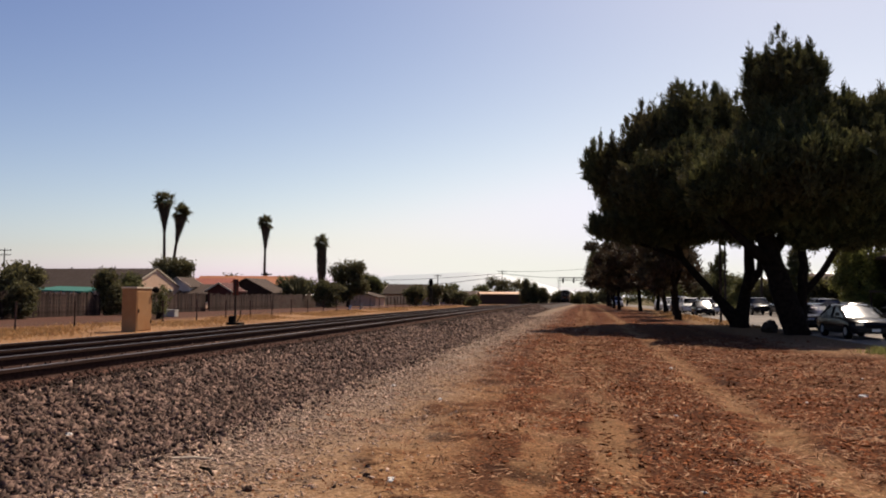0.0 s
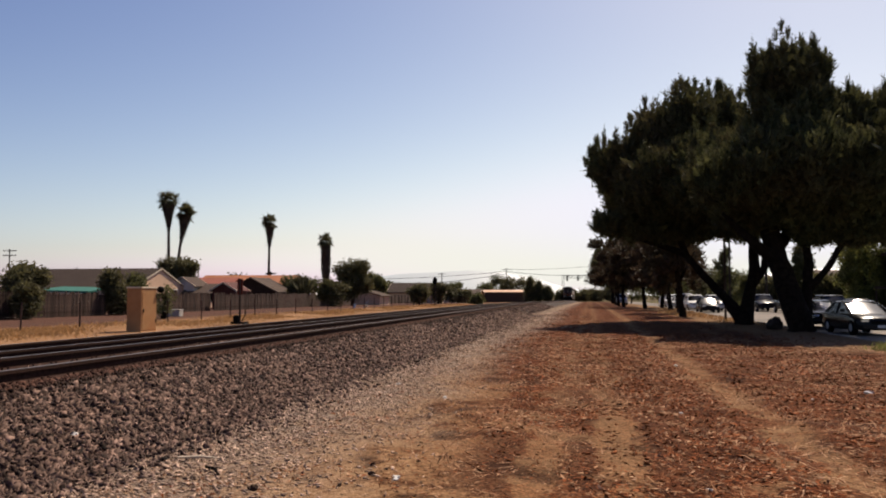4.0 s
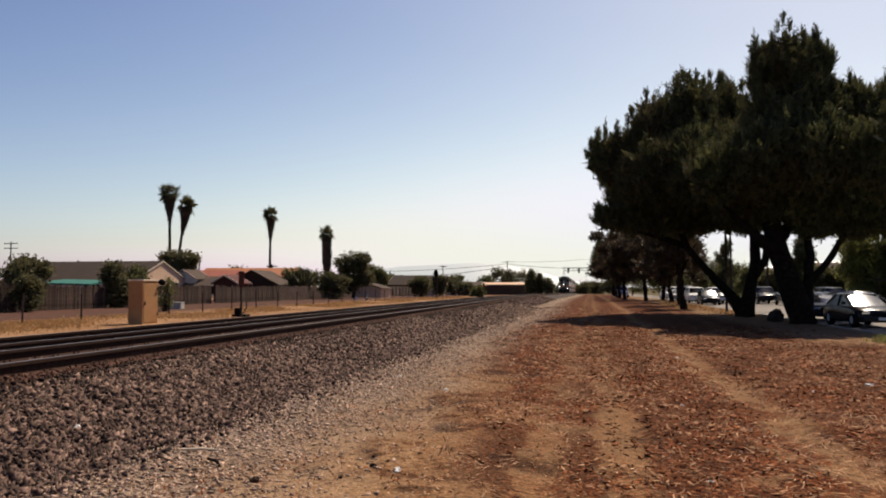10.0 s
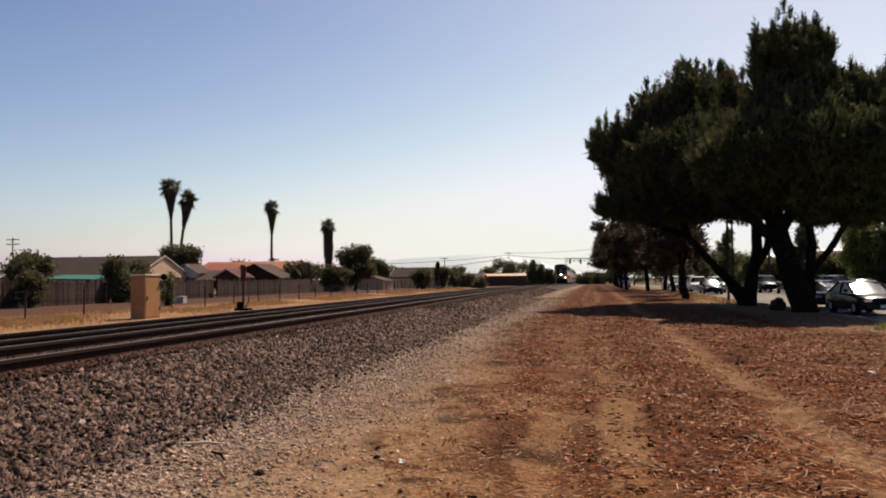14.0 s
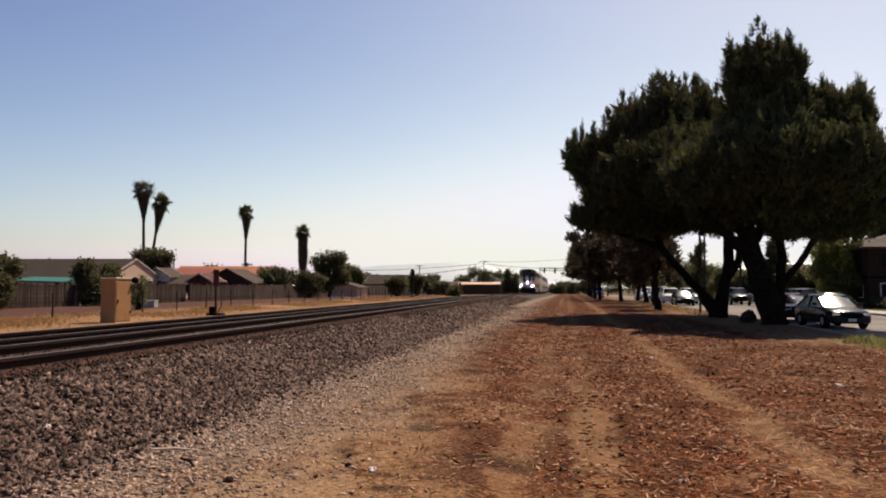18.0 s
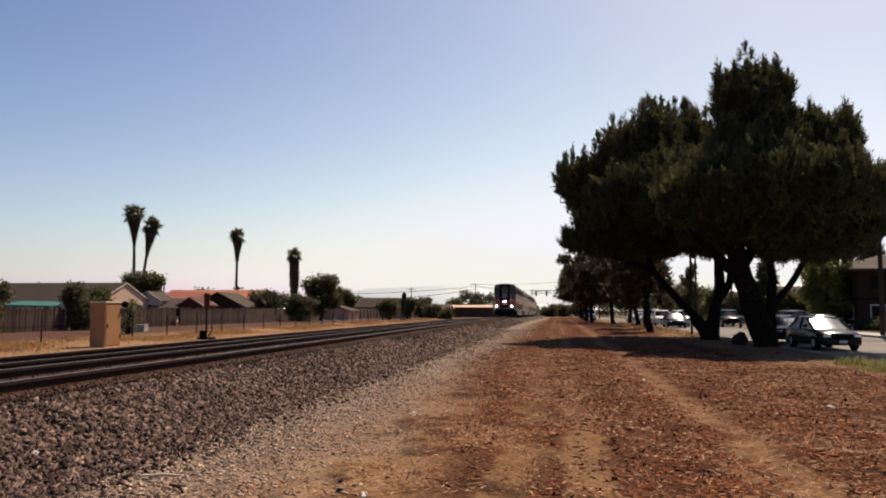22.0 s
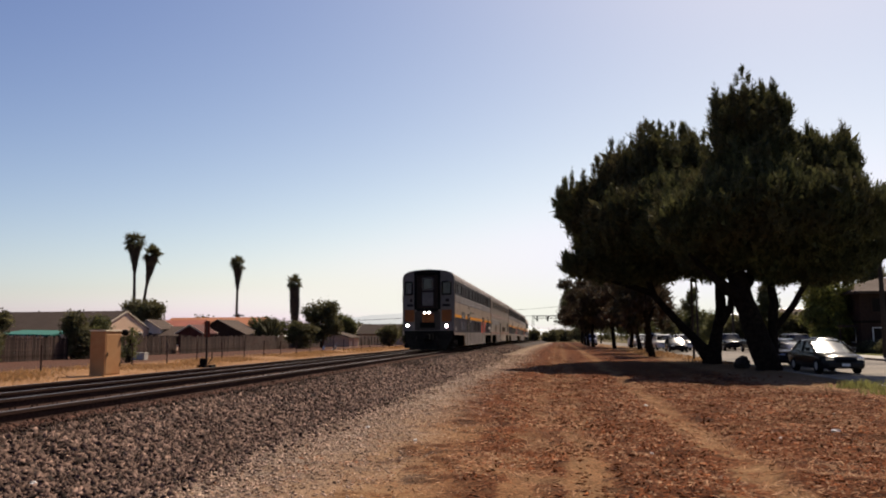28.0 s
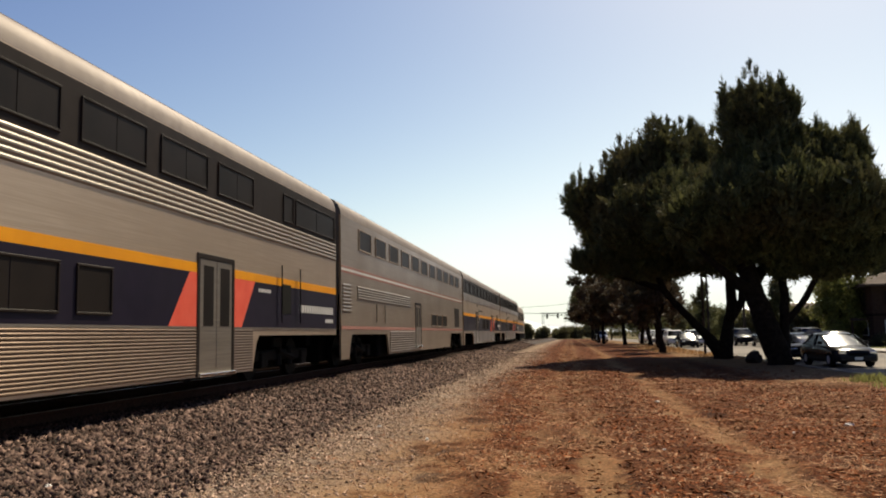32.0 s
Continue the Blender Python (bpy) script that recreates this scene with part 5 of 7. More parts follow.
# ---- trees ----
def lobed_points(lobes, n, seed, shell=0.55):
    """Random places in ellipsoids (x, y, z, rx, ry, rz, weight), mostly towards their skins, with outward directions."""
    g = np.random.default_rng(seed)
    wt = np.array([l[6] * (l[3] * l[4] + l[4] * l[5] + l[3] * l[5]) for l in lobes])
    idx = g.choice(len(lobes), n, p=wt / wt.sum())
    lo = np.array(lobes)[idx]
    d = g.normal(size=(n, 3))
    d /= np.linalg.norm(d, axis=1)[:, None]
    r = shell + (1 - shell) * g.uniform(0, 1, n) ** 0.6
    wobble = 1 + 0.16 * np.sin(d[:, 0] * 7 + idx) * np.sin(d[:, 2] * 6 + 2 * idx) + g.normal(0, 0.05, n)
    return lo[:, :3] + d * lo[:, 3:6] * (r * wobble)[:, None], d, g


def grown(lobes, d):
    return [(x, y, z, max(a + d, 0.06), max(b + d, 0.06), max(c + d, 0.06), w) for x, y, z, a, b, c, w in lobes]


def needle_tufts(lobes, n, per, length, width, seed, shell=0.5, upward=0.8, spread=0.55):
    """Pine foliage: tufts of narrow blades that point up and outwards."""
    p, d, g = lobed_points(lobes, n, seed, shell)
    axis = d * 0.6 + np.array([0, 0, upward]) + g.normal(0, 0.25, (n, 3))
    axis /= np.linalg.norm(axis, axis=1)[:, None]
    ax = np.repeat(axis, per, 0) + g.normal(0, spread, (n * per, 3))
    ax /= np.linalg.norm(ax, axis=1)[:, None]
    ln = np.repeat(length * g.uniform(0.6, 1.4, n), per) * g.uniform(0.6, 1.2, n * per)
    # needles stand all along a short upright shoot
    base = np.repeat(p, per, 0) + np.repeat(axis, per, 0) * (g.uniform(-0.7, 0.7, n * per) * length * 1.5)[:, None] + g.normal(0, length * 0.16, (n * per, 3))
    side = np.cross(ax, g.normal(size=(n * per, 3)))
    side /= np.linalg.norm(side, axis=1)[:, None]
    w = (width * g.uniform(0.6, 1.4, n * per))[:, None]
    return np.stack([base - side * w, base + side * w, base + ax * ln[:, None]], 1)


def leaf_clumps(lobes, n, per, size, seed, shell=0.5):
    """Broad leaves: small random triangles gathered in clumps."""
    p, d, g = lobed_points(lobes, n, seed, shell)
    c = np.repeat(p, per, 0) + g.normal(0, size * 1.6, (n * per, 3))
    a, b = g.normal(size=(n * per, 3)), g.normal(size=(n * per, 3))
    a /= np.linalg.norm(a, axis=1)[:, None]
    b -= a * (a * b).sum(1)[:, None]
    b /= np.linalg.norm(b, axis=1)[:, None]
    s = (size * g.uniform(0.5, 1.3, n * per))[:, None]
    return np.stack([c - a * s, c + a * s * 0.9, c + b * s * 1.5], 1)


def limb(pts, radii, n=9, wob=0.12, seed=0):
    """A crooked tapered limb through the given points."""
    r = random.Random(seed)
    out, rad = [], []
    for i in range(len(pts) - 1):
        a, b = Vector(pts[i]), Vector(pts[i + 1])
        for k in range(3):
            f = k / 3
            w = wob * (b - a).length * 0.15
            out.append(a.lerp(b, f) + (Vector((r.uniform(-w, w), r.uniform(-w, w), 0)) if (i or k) else Vector()))
            rad.append((radii[i] * (1 - f) + radii[i + 1] * f) * r.uniform(0.94, 1.06))
    out.append(Vector(pts[-1]))
    rad.append(radii[-1])
    return Geo().tube(out, rad, n)


def candles(lobes, n, seed, r=0.10, h=0.34):
    """Small upright shoots on the upper skins of the lobes."""
    g = np.random.default_rng(seed)
    out = []
    while len(out) < n:
        l = lobes[g.integers(len(lobes))]
        d = g.normal(size=3)
        d /= np.linalg.norm(d)
        if d[2] < 0.05:
            continue
        k = h * g.uniform(0.6, 1.5)
        out.append((l[0] + d[0] * l[3] * 1.06, l[1] + d[1] * l[4] * 1.06, l[2] + d[2] * l[5] * 1.02 + k * 0.7, r, r, k, 1))
    return out


def build_big_pines():
    # the tall one
    t1 = thing("pine_tree", pose(8.9, 37.52, -0.19) @ Matrix.Scale(1.12, 4), "large dark pine with a thick leaning trunk and spiky top", "tree", "pines by the street")
    part("trunk", limb([(0.26, 0, -0.2), (0.2, 0, 0.35), (-0.16, 0, 1.6), (-0.6, 0, 2.9), (-0.9, 0.1, 4.4), (-0.5, 0.3, 7.0), (-0.1, 0.3, 9.5), (-0.15, 0.2, 11.8)],
                       [0.66, 0.5, 0.44, 0.41, 0.35, 0.25, 0.15, 0.04], 12, 0.1, 1), M_BARK, t1, "", True)
    part("limb", limb([(0.35, 0.1, 0.5), (0.5, 0.2, 1.5), (0.58, 0.2, 2.9), (0.5, 0.3, 4.2), (1.3, 0.4, 7.0)], [0.3, 0.2, 0.17, 0.15, 0.07], 10, 0.15, 2), M_BARK, t1, "", True)
    part("limb", limb([(0.5, 0.2, 1.7), (1.2, 0.1, 2.6), (1.8, 0.0, 3.6), (2.8, 0, 5.0)], [0.15, 0.13, 0.11, 0.05], 8, 0.2, 3), M_BARK, t1, "", True)
    part("limb", limb([(-0.5, 0, 2.9), (-1.6, -0.6, 3.6), (-2.8, -0.9, 4.8)], [0.3, 0.2, 0.07], 8, 0.2, 4), M_BARK, t1, "", True)
    part("limb", limb([(-0.6, 0.1, 3.4), (0.2, 1.2, 4.4), (1.0, 2.4, 5.6)], [0.26, 0.2, 0.07], 8, 0.2, 5), M_BARK, t1, "", True)
    part("limb", limb([(0.8, 0.3, 4.6), (2.8, 0.2, 5.6), (5.3, 0.0, 6.3)], [0.17, 0.12, 0.03], 7, 0.2, 6), M_BARK, t1, "", True)
    # lobes set far back and far forward are added to widen the cast shadow
    lobes = [(-0.15, 0.2, 9.9, 1.2, 1.5, 1.05, 1), (-0.95, 0.2, 10.5, 0.36, 0.5, 0.5, 1.2), (0.55, 0.2, 10.7, 0.36, 0.5, 0.5, 1.2), (1.0, 0.2, 10.3, 0.36, 0.5, 0.5, 1.2),
             (0.2, 0, 8.3, 1.6, 2.0, 1.5, 1), (1.5, 0.2, 8.4, 1.05, 1.4, 1.0, 1), (2.4, 0.2, 8.5, 0.75, 1.0, 0.75, 1), (3.4, 0, 8.2, 0.42, 0.6, 0.9, 1.1),
             (2.9, 0, 6.9, 1.1, 1.5, 1.1, 1), (1.5, 0, 6.4, 1.9, 2.3, 1.4, 1), (-0.6, -0.2, 6.6, 1.9, 2.3, 1.7, 1)] + \
        [(-2.0, 0.2, 6.3, 1.3, 1.9, 1.5, 1), (3.2, 0, 5.5, 1.0, 1.5, 0.8, 1), (4.0, 0, 5.4, 0.4, 0.7, 0.6, 0.9), (1.6, -0.8, 4.9, 1.7, 1.5, 0.6, 1),
             (-0.4, -0.9, 5.0, 1.7, 1.5, 0.7, 1), (5.25, 0, 6.5, 0.36, 0.4, 0.28, 1), (4.7, 0, 6.0, 0.42, 0.4, 0.24, 0.9), (4.35, 0, 4.8, 0.25, 0.4, 0.45, 0.8),
             (2.6, -0.3, 4.5, 1.5, 1.4, 0.35, 1), (0.2, 2.6, 6.6, 2.6, 1.8, 1.5, 1), (-2.6, 2.4, 6.6, 1.8, 1.8, 1.4, 1)] + \
        [(2.2, -2.0, 6.2, 1.6, 1.4, 1.2, 1), (0.0, -2.2, 6.6, 1.6, 1.3, 1.3, 1), (3.9, 0, 4.6, 0.7, 0.9, 0.35, 1), (0.9, 0.6, 4.6, 1.4, 1.4, 0.4, 1),
             (0.8, 0.2, 4.0, 0.8, 0.9, 0.28, 1), (2.2, 0, 4.0, 0.8, 0.9, 0.28, 1), (3.3, 0, 4.1, 0.7, 0.8, 0.3, 1), (-1.6, 0.4, 4.9, 1.3, 1.5, 0.6, 1),
         (1.9, 4.2, 7.3, 1.4, 1.7, 1.3, 1), (3.6, 8.0, 7.0, 1.4, 1.6, 1.0, 1)] + \
        [(2.9, -2.0, 5.9, 1.2, 1.2, 0.8, 1), (1.5, -3.0, 6.0, 1.3, 1.2, 0.9, 1), (-0.2, -3.2, 6.1, 1.3, 1.2, 1.0, 1), (-1.8, -3.0, 6.0, 1.2, 1.2, 0.9, 1), (-3.0, -2.4, 5.7, 1.1, 1.2, 0.8, 1)]
    lobes = grown(lobes, 0.2)
    tri_object("crown", needle_tufts(lobes, 35000, 9, 0.25, 0.024, 31, 0.35, 1.1, 0.42), M_NEEDLE, t1, "dense dark olive-green needle clusters")
    # wide unseen needles, added to stop sun leaking through the crown
    tri_object("inner_foliage", needle_tufts(grown(lobes, -0.3), 12000, 8, 0.4, 0.12, 38, 0.0), M_NEEDLE, t1)["kind"] = "stuff"
    spire = [(-0.2, 0.2, 12.45, 0.09, 0.1, 0.25, 1), (-0.42, 0.2, 12.0, 0.1, 0.1, 0.25, 0.9), (0.02, 0.2, 12.05, 0.1, 0.1, 0.22, 0.8), (-0.62, 0.2, 11.55, 0.12, 0.12, 0.28, 0.9),
             (0.25, 0.2, 11.6, 0.12, 0.12, 0.3, 0.9), (-0.2, 0.2, 11.6, 0.1, 0.1, 0.45, 0.8), (3.5, 0, 9.4, 0.13, 0.2, 0.7, 1.5), (0.7, 0.2, 11.3, 0.1, 0.15, 0.35, 1), (-0.98, 0.2, 11.2, 0.1, 0.12, 0.3, 1)]
    tri_object("new_growth", needle_tufts(spire + candles(lobes, 420, 36, 0.11, 0.36), 11000, 8, 0.16, 0.02, 32, 0.05, 2.2, 0.38), M_NEEDLE, t1)["kind"] = "stuff"

    # the spreading one behind it
    t2 = thing("pine_tree", pose(8.12, 45.36, -0.19) @ Matrix.Scale(1.12, 4), "broad dark pine with a forked trunk and low spreading limbs", "tree", "pines by the street")
    part("trunk", limb([(0, 0, -0.2), (0.05, 0, 0.4), (0.25, 0, 1.3), (0.6, 0.1, 2.9), (0.55, 0.2, 4.5), (-0.3, 0.3, 7.0), (-1.0, 0.2, 9.5)], [0.6, 0.46, 0.3, 0.25, 0.22, 0.17, 0.06], 11, 0.12, 7),
         M_BARK, t2, "", True)
    part("limb", limb([(-0.15, 0, 0.5), (-0.6, 0, 1.2), (-1.25, -0.1, 1.9), (-2.0, -0.2, 2.75), (-2.6, -0.2, 3.5), (-3.1, -0.2, 4.8), (-3.4, -0.2, 6.4)], [0.34, 0.25, 0.21, 0.18, 0.16, 0.13, 0.05], 10, 0.12, 8),
         M_BARK, t2, "", True)
    part("limb", limb([(0.35, 0, 2.0), (1.0, -0.2, 2.9), (1.1, -0.3, 4.2)], [0.26, 0.18, 0.1], 8, 0.15, 9), M_BARK, t2, "", True)
    part("limb", limb([(-2.7, -0.2, 3.6), (-4.4, -0.3, 4.2), (-6.6, -0.4, 4.9)], [0.17, 0.13, 0.04], 7, 0.15, 10), M_BARK, t2, "", True)
    # the rear, right and forward lobes are added to throw more shade
    lobes = [(-2.2, 0, 8.9, 1.95, 2.3, 2.65, 1), (-4.0, 0, 8.75, 1.3, 1.8, 1.9, 1), (-0.6, 0.2, 9.1, 1.3, 1.9, 1.9, 1), (-6.3, -0.2, 7.8, 0.8, 1.0, 0.9, 1),
             (-5.2, -0.2, 7.8, 1.05, 1.4, 1.25, 1), (-3.6, 0, 6.4, 1.9, 2.2, 1.3, 1), (-1.2, 0, 6.4, 1.9, 2.4, 1.6, 1), (-6.0, -0.2, 4.9, 0.9, 1.2, 0.22, 1),
             (-4.4, -0.3, 4.9, 1.5, 1.6, 0.6, 1), (0.9, 0.2, 6.2, 1.3, 2.0, 1.5, 1), (-2.4, 0, 4.8, 1.5, 1.6, 0.5, 0.9)] + \
        [(0.2, 0, 4.9, 1.5, 1.7, 0.5, 1), (-2.6, -2.6, 6.8, 2.0, 1.6, 1.5, 1), (-4.4, -2.2, 6.4, 1.5, 1.4, 1.0, 1),
             (-2.4, 2.4, 7.4, 2.4, 1.8, 1.8, 1), (-4.6, 2.0, 6.6, 1.8, 1.5, 1.0, 1), (-2.6, 4.6, 6.6, 2.4, 1.8, 1.5, 1), (0.3, 4.6, 6.2, 1.8, 1.7, 1.3, 1),
             (-2.0, 7.0, 6.2, 2.2, 1.8, 1.4, 1), (-4.6, 4.4, 6.0, 1.4, 1.6, 1.0, 1),
         (2.6, 0.4, 6.6, 1.6, 1.7, 1.4, 1), (4.2, 0.8, 6.4, 1.4, 1.6, 1.2, 1), (3.0, 3.6, 6.6, 1.9, 1.9, 1.3, 1), (1.8, 6.6, 6.4, 1.9, 1.8, 1.3, 1),
         (-2.0, -3.8, 7.2, 1.5, 1.3, 1.3, 1), (-4.0, -3.4, 6.7, 1.3, 1.3, 1.0, 1), (0.2, -3.6, 7.0, 1.5, 1.3, 1.1, 1)]
    lobes = grown(lobes, 0.22)
    tri_object("crown", needle_tufts(lobes, 38000, 9, 0.25, 0.025, 33, 0.35, 1.1, 0.42), M_NEEDLE, t2, "dense dark olive-green needle clusters")
    # unseen broad needles inside, added to keep the sun from passing
    tri_object("inner_foliage", needle_tufts(grown(lobes, -0.3), 12000, 8, 0.4, 0.12, 39, 0.0), M_NEEDLE, t2)["kind"] = "stuff"
    spire = [(-0.9, 0, 11.7, 0.2, 0.2, 0.45, 2), (-0.5, 0, 11.3, 0.15, 0.2, 0.35, 1.5)]
    tri_object("new_growth", needle_tufts(spire + candles(lobes, 420, 37, 0.11, 0.34), 11000, 8, 0.16, 0.02, 34, 0.05, 2.2, 0.38), M_NEEDLE, t2)["kind"] = "stuff"
    # stump beside the trunk
    g = Geo().ball((0, 0, 0.15), (0.36, 0.34, 0.36), 10, 6)
    r = random.Random(4)
    g.v = [(x + r.uniform(-0.07, 0.07), y + r.uniform(-0.07, 0.07), z + r.uniform(-0.06, 0.06)) for x, y, z in g.v]
    st = part("tree_stump", g, M_POST)
    st.matrix_basis = pose(8.5, 39.6, 0.06)
    tagged(st, "dark weathered tree stump between the pines", "stump")


def row_pine(x, y, h, spread, seed, mat, label, group="trees along the street", lean=0.0):
    r = random.Random(seed)
    t = thing("street_tree", pose(x, y, 0), label, "tree", group)
    part("trunk", limb([(0, 0, -0.2), (lean * 0.3, 0, h * 0.2), (lean, 0, h * 0.5), (lean * 1.2, 0, h * 0.9)], [0.28, 0.2, 0.15, 0.05], 8, 0.25, seed), M_BARK, t, "", True)
    for k in range(3):
        a = r.uniform(0, 6.28)
        part("limb", limb([(lean * 0.5, 0, h * (0.25 + 0.07 * k)), (lean + spread * 0.3 * math.cos(a), spread * 0.3 * math.sin(a), h * 0.5),
                           (lean + spread * 0.7 * math.cos(a), spread * 0.7 * math.sin(a), h * 0.7)], [0.16, 0.11, 0.03], 6, 0.3, seed + k), M_BARK, t, "", True)
    lobes = []
    for k in range(24):
        a, q = r.uniform(0, 6.28), r.uniform(0.1, 0.85)
        z = h * r.uniform(0.32, 0.9)
        lobes.append((lean + spread * q * math.cos(a), spread * q * math.sin(a), z, spread * r.uniform(0.16, 0.36), spread * r.uniform(0.16, 0.36), h * r.uniform(0.05, 0.12), 1))
    tri_object("crown", needle_tufts(lobes, int(450 + 125 * spread * spread), 8, 0.36, 0.078, seed, 0.25, 0.5, 0.7), mat, t)


def leafy_tree(name, x, y, z0, lobes, n, size, seed, mat, label, category="tree", trunk_h=1.5, group="", per=7):
    """A broadleaf tree or shrub; lobes are relative to its foot."""
    t = thing(name, pose(x, y, z0), label, category, group)
    top = max(l[2] for l in lobes)
    part("trunk", limb([(0, 0, -0.2), (0.05, 0, trunk_h), (0.1, 0.05, top)], [0.16 + 0.02 * top, 0.12 + 0.015 * top, 0.03], 7, 0.3, seed), M_BARK, t, "", True)
    for k, l in enumerate(lobes[:4]):
        part("limb", limb([(0.03, 0, trunk_h * 0.7), (l[0] * 0.5, l[1] * 0.5, (trunk_h + l[2]) / 2), (l[0], l[1], l[2])], [0.09 + 0.01 * top, 0.07, 0.02], 6, 0.3, seed + k), M_BARK, t, "", True)
    tri_object("crown", leaf_clumps(lobes, int(n * 1.35), per, size * 0.88, seed), mat, t)
    return t


def blob_lobes(w, h, seed, z0=0.25, k=8, depth=0.8):
    """Lobes that fill a crown w wide and h high."""
    r = random.Random(seed)
    out = [(0, 0, h * (0.5 + z0 / 2), w * 0.33, w * 0.33 * depth, h * (0.42 - z0 * 0.3), 1)]
    for _ in range(k):
        a, q = r.uniform(0, 6.28), r.uniform(0.5, 1.0)
        z = h * r.uniform(z0 + 0.12, 0.85)
        f = 1.0 - 0.35 * abs(z / h - 0.55)
        out.append((w * 0.34 * q * math.cos(a) * f, w * 0.34 * q * math.sin(a) * depth * f, z, w * r.uniform(0.13, 0.22), w * r.uniform(0.13, 0.22), h * r.uniform(0.10, 0.16), 1))
    return out


def palm(x, y, z0, h, crown, skirt, lean, seed, label, full=1.0):
    """Fan palm: thin trunk, hanging skirt of dead fronds, round head of fan leaves."""
    t = thing("fan_palm", pose(x, y, z0), label, "palm tree", "palms behind the houses")
    g = np.random.default_rng(seed)
    pts = [(lean * (k / 6) ** 1.5, 0, h * k / 6) for k in range(7)]
    part("trunk", Geo().tube([(0, 0, -0.3)] + pts[1:], [0.34, 0.27, 0.24, 0.22, 0.2, 0.2, 0.2], 9), M_PALMTRUNK, t, "", True)
    top = np.array([lean, 0, h])
    dirn = np.array([lean * 1.5 / h, 0, 1.0])
    # skirt: narrow at its foot, wider under the head
    n = 1700
    f = g.uniform(0, 1, n) ** 1.3
    a = g.uniform(0, 6.283, n)
    rad = 0.2 + (crown * 0.28 - 0.2) * (1 - f ** full) ** 1.1
    c = top - dirn * (f * skirt)[:, None] + np.stack([rad * np.cos(a), rad * np.sin(a), np.zeros(n)], 1) * g.uniform(0.6, 1.05, n)[:, None]
    down = np.stack([-0.15 * np.cos(a), -0.15 * np.sin(a), -np.ones(n)], 1) + g.normal(0, 0.16, (n, 3))
    side = np.stack([-np.sin(a), np.cos(a), np.zeros(n)], 1) * 0.10
    tri_object("dead_frond_skirt", np.stack([c - side, c + side, c + down * g.uniform(0.5, 1.0, n)[:, None]], 1), M_PALMSKIRT, t, "hanging brown dead fronds")
    # fans on stalks, upright to drooping
    tris = []
    for k in range(60):
        az, el = g.uniform(0, 6.283), g.uniform(-0.8, 1.55)
        d = np.array([math.cos(az) * math.cos(el), math.sin(az) * math.cos(el), math.sin(el)])
        s = np.cross(d, [0.02, 0, 1.0])
        s /= np.linalg.norm(s) + 1e-6
        up = np.cross(s, d)
        ro = g.uniform(-0.9, 0.9)
        s, up = s * math.cos(ro) + up * math.sin(ro), up * math.cos(ro) - s * math.sin(ro)
        hub = top + np.array([0, 0, 0.3]) + d * crown * g.uniform(0.10, 0.34)
        tris.append([top - s * 0.04, top + s * 0.04, hub])
        for j in range(15):
            b = (j / 14 - 0.5) * 3.0
            dd = d * math.cos(b) + s * math.sin(b) + np.array([0, 0, -0.2 + g.normal(0, 0.08)])
            ln = crown * 0.33 * (1 - 0.3 * abs(b) / 1.5) * g.uniform(0.8, 1.15)
            w = (s * math.cos(b) - d * math.sin(b)) * 0.07 + up * g.normal(0, 0.03)
            tris.append([hub - w, hub + w, hub + dd * ln])
    tri_object("fan_leaves", np.array(tris), M_PALMLEAF, t, "green fan leaves")


build_big_pines()
ROW = [(7.7, 72, 7.0, 2.7, 1, -0.6), (8.4, 87, 7.6, 4.0, 1, -0.8), (6.6, 99, 7.4, 4.2, 1, -0.6), (4.6, 112, 8.0, 4.4, 1, -0.2), (4.6, 132, 9.0, 4.6, 1, -0.2), (5.0, 158, 9.6, 5.0, 0, 0),
       (5.4, 190, 10.5, 5.4, 0, 0), (6.0, 225, 11, 6.0, 0, 0), (6.7, 61, 5.6, 1.8, 1, -0.4), (9.0, 104, 7.5, 3.6, 0, 0.3)]
for i, (x, y, h, s, red, ln) in enumerate(ROW):
    row_pine(x, y, h * 1.22, s * 1.08, 60 + i, M_DRYLEAF if red else M_NEEDLE, "dark reddish-brown street tree with thin trunk" if red else "dark green pine farther along the street", lean=ln)


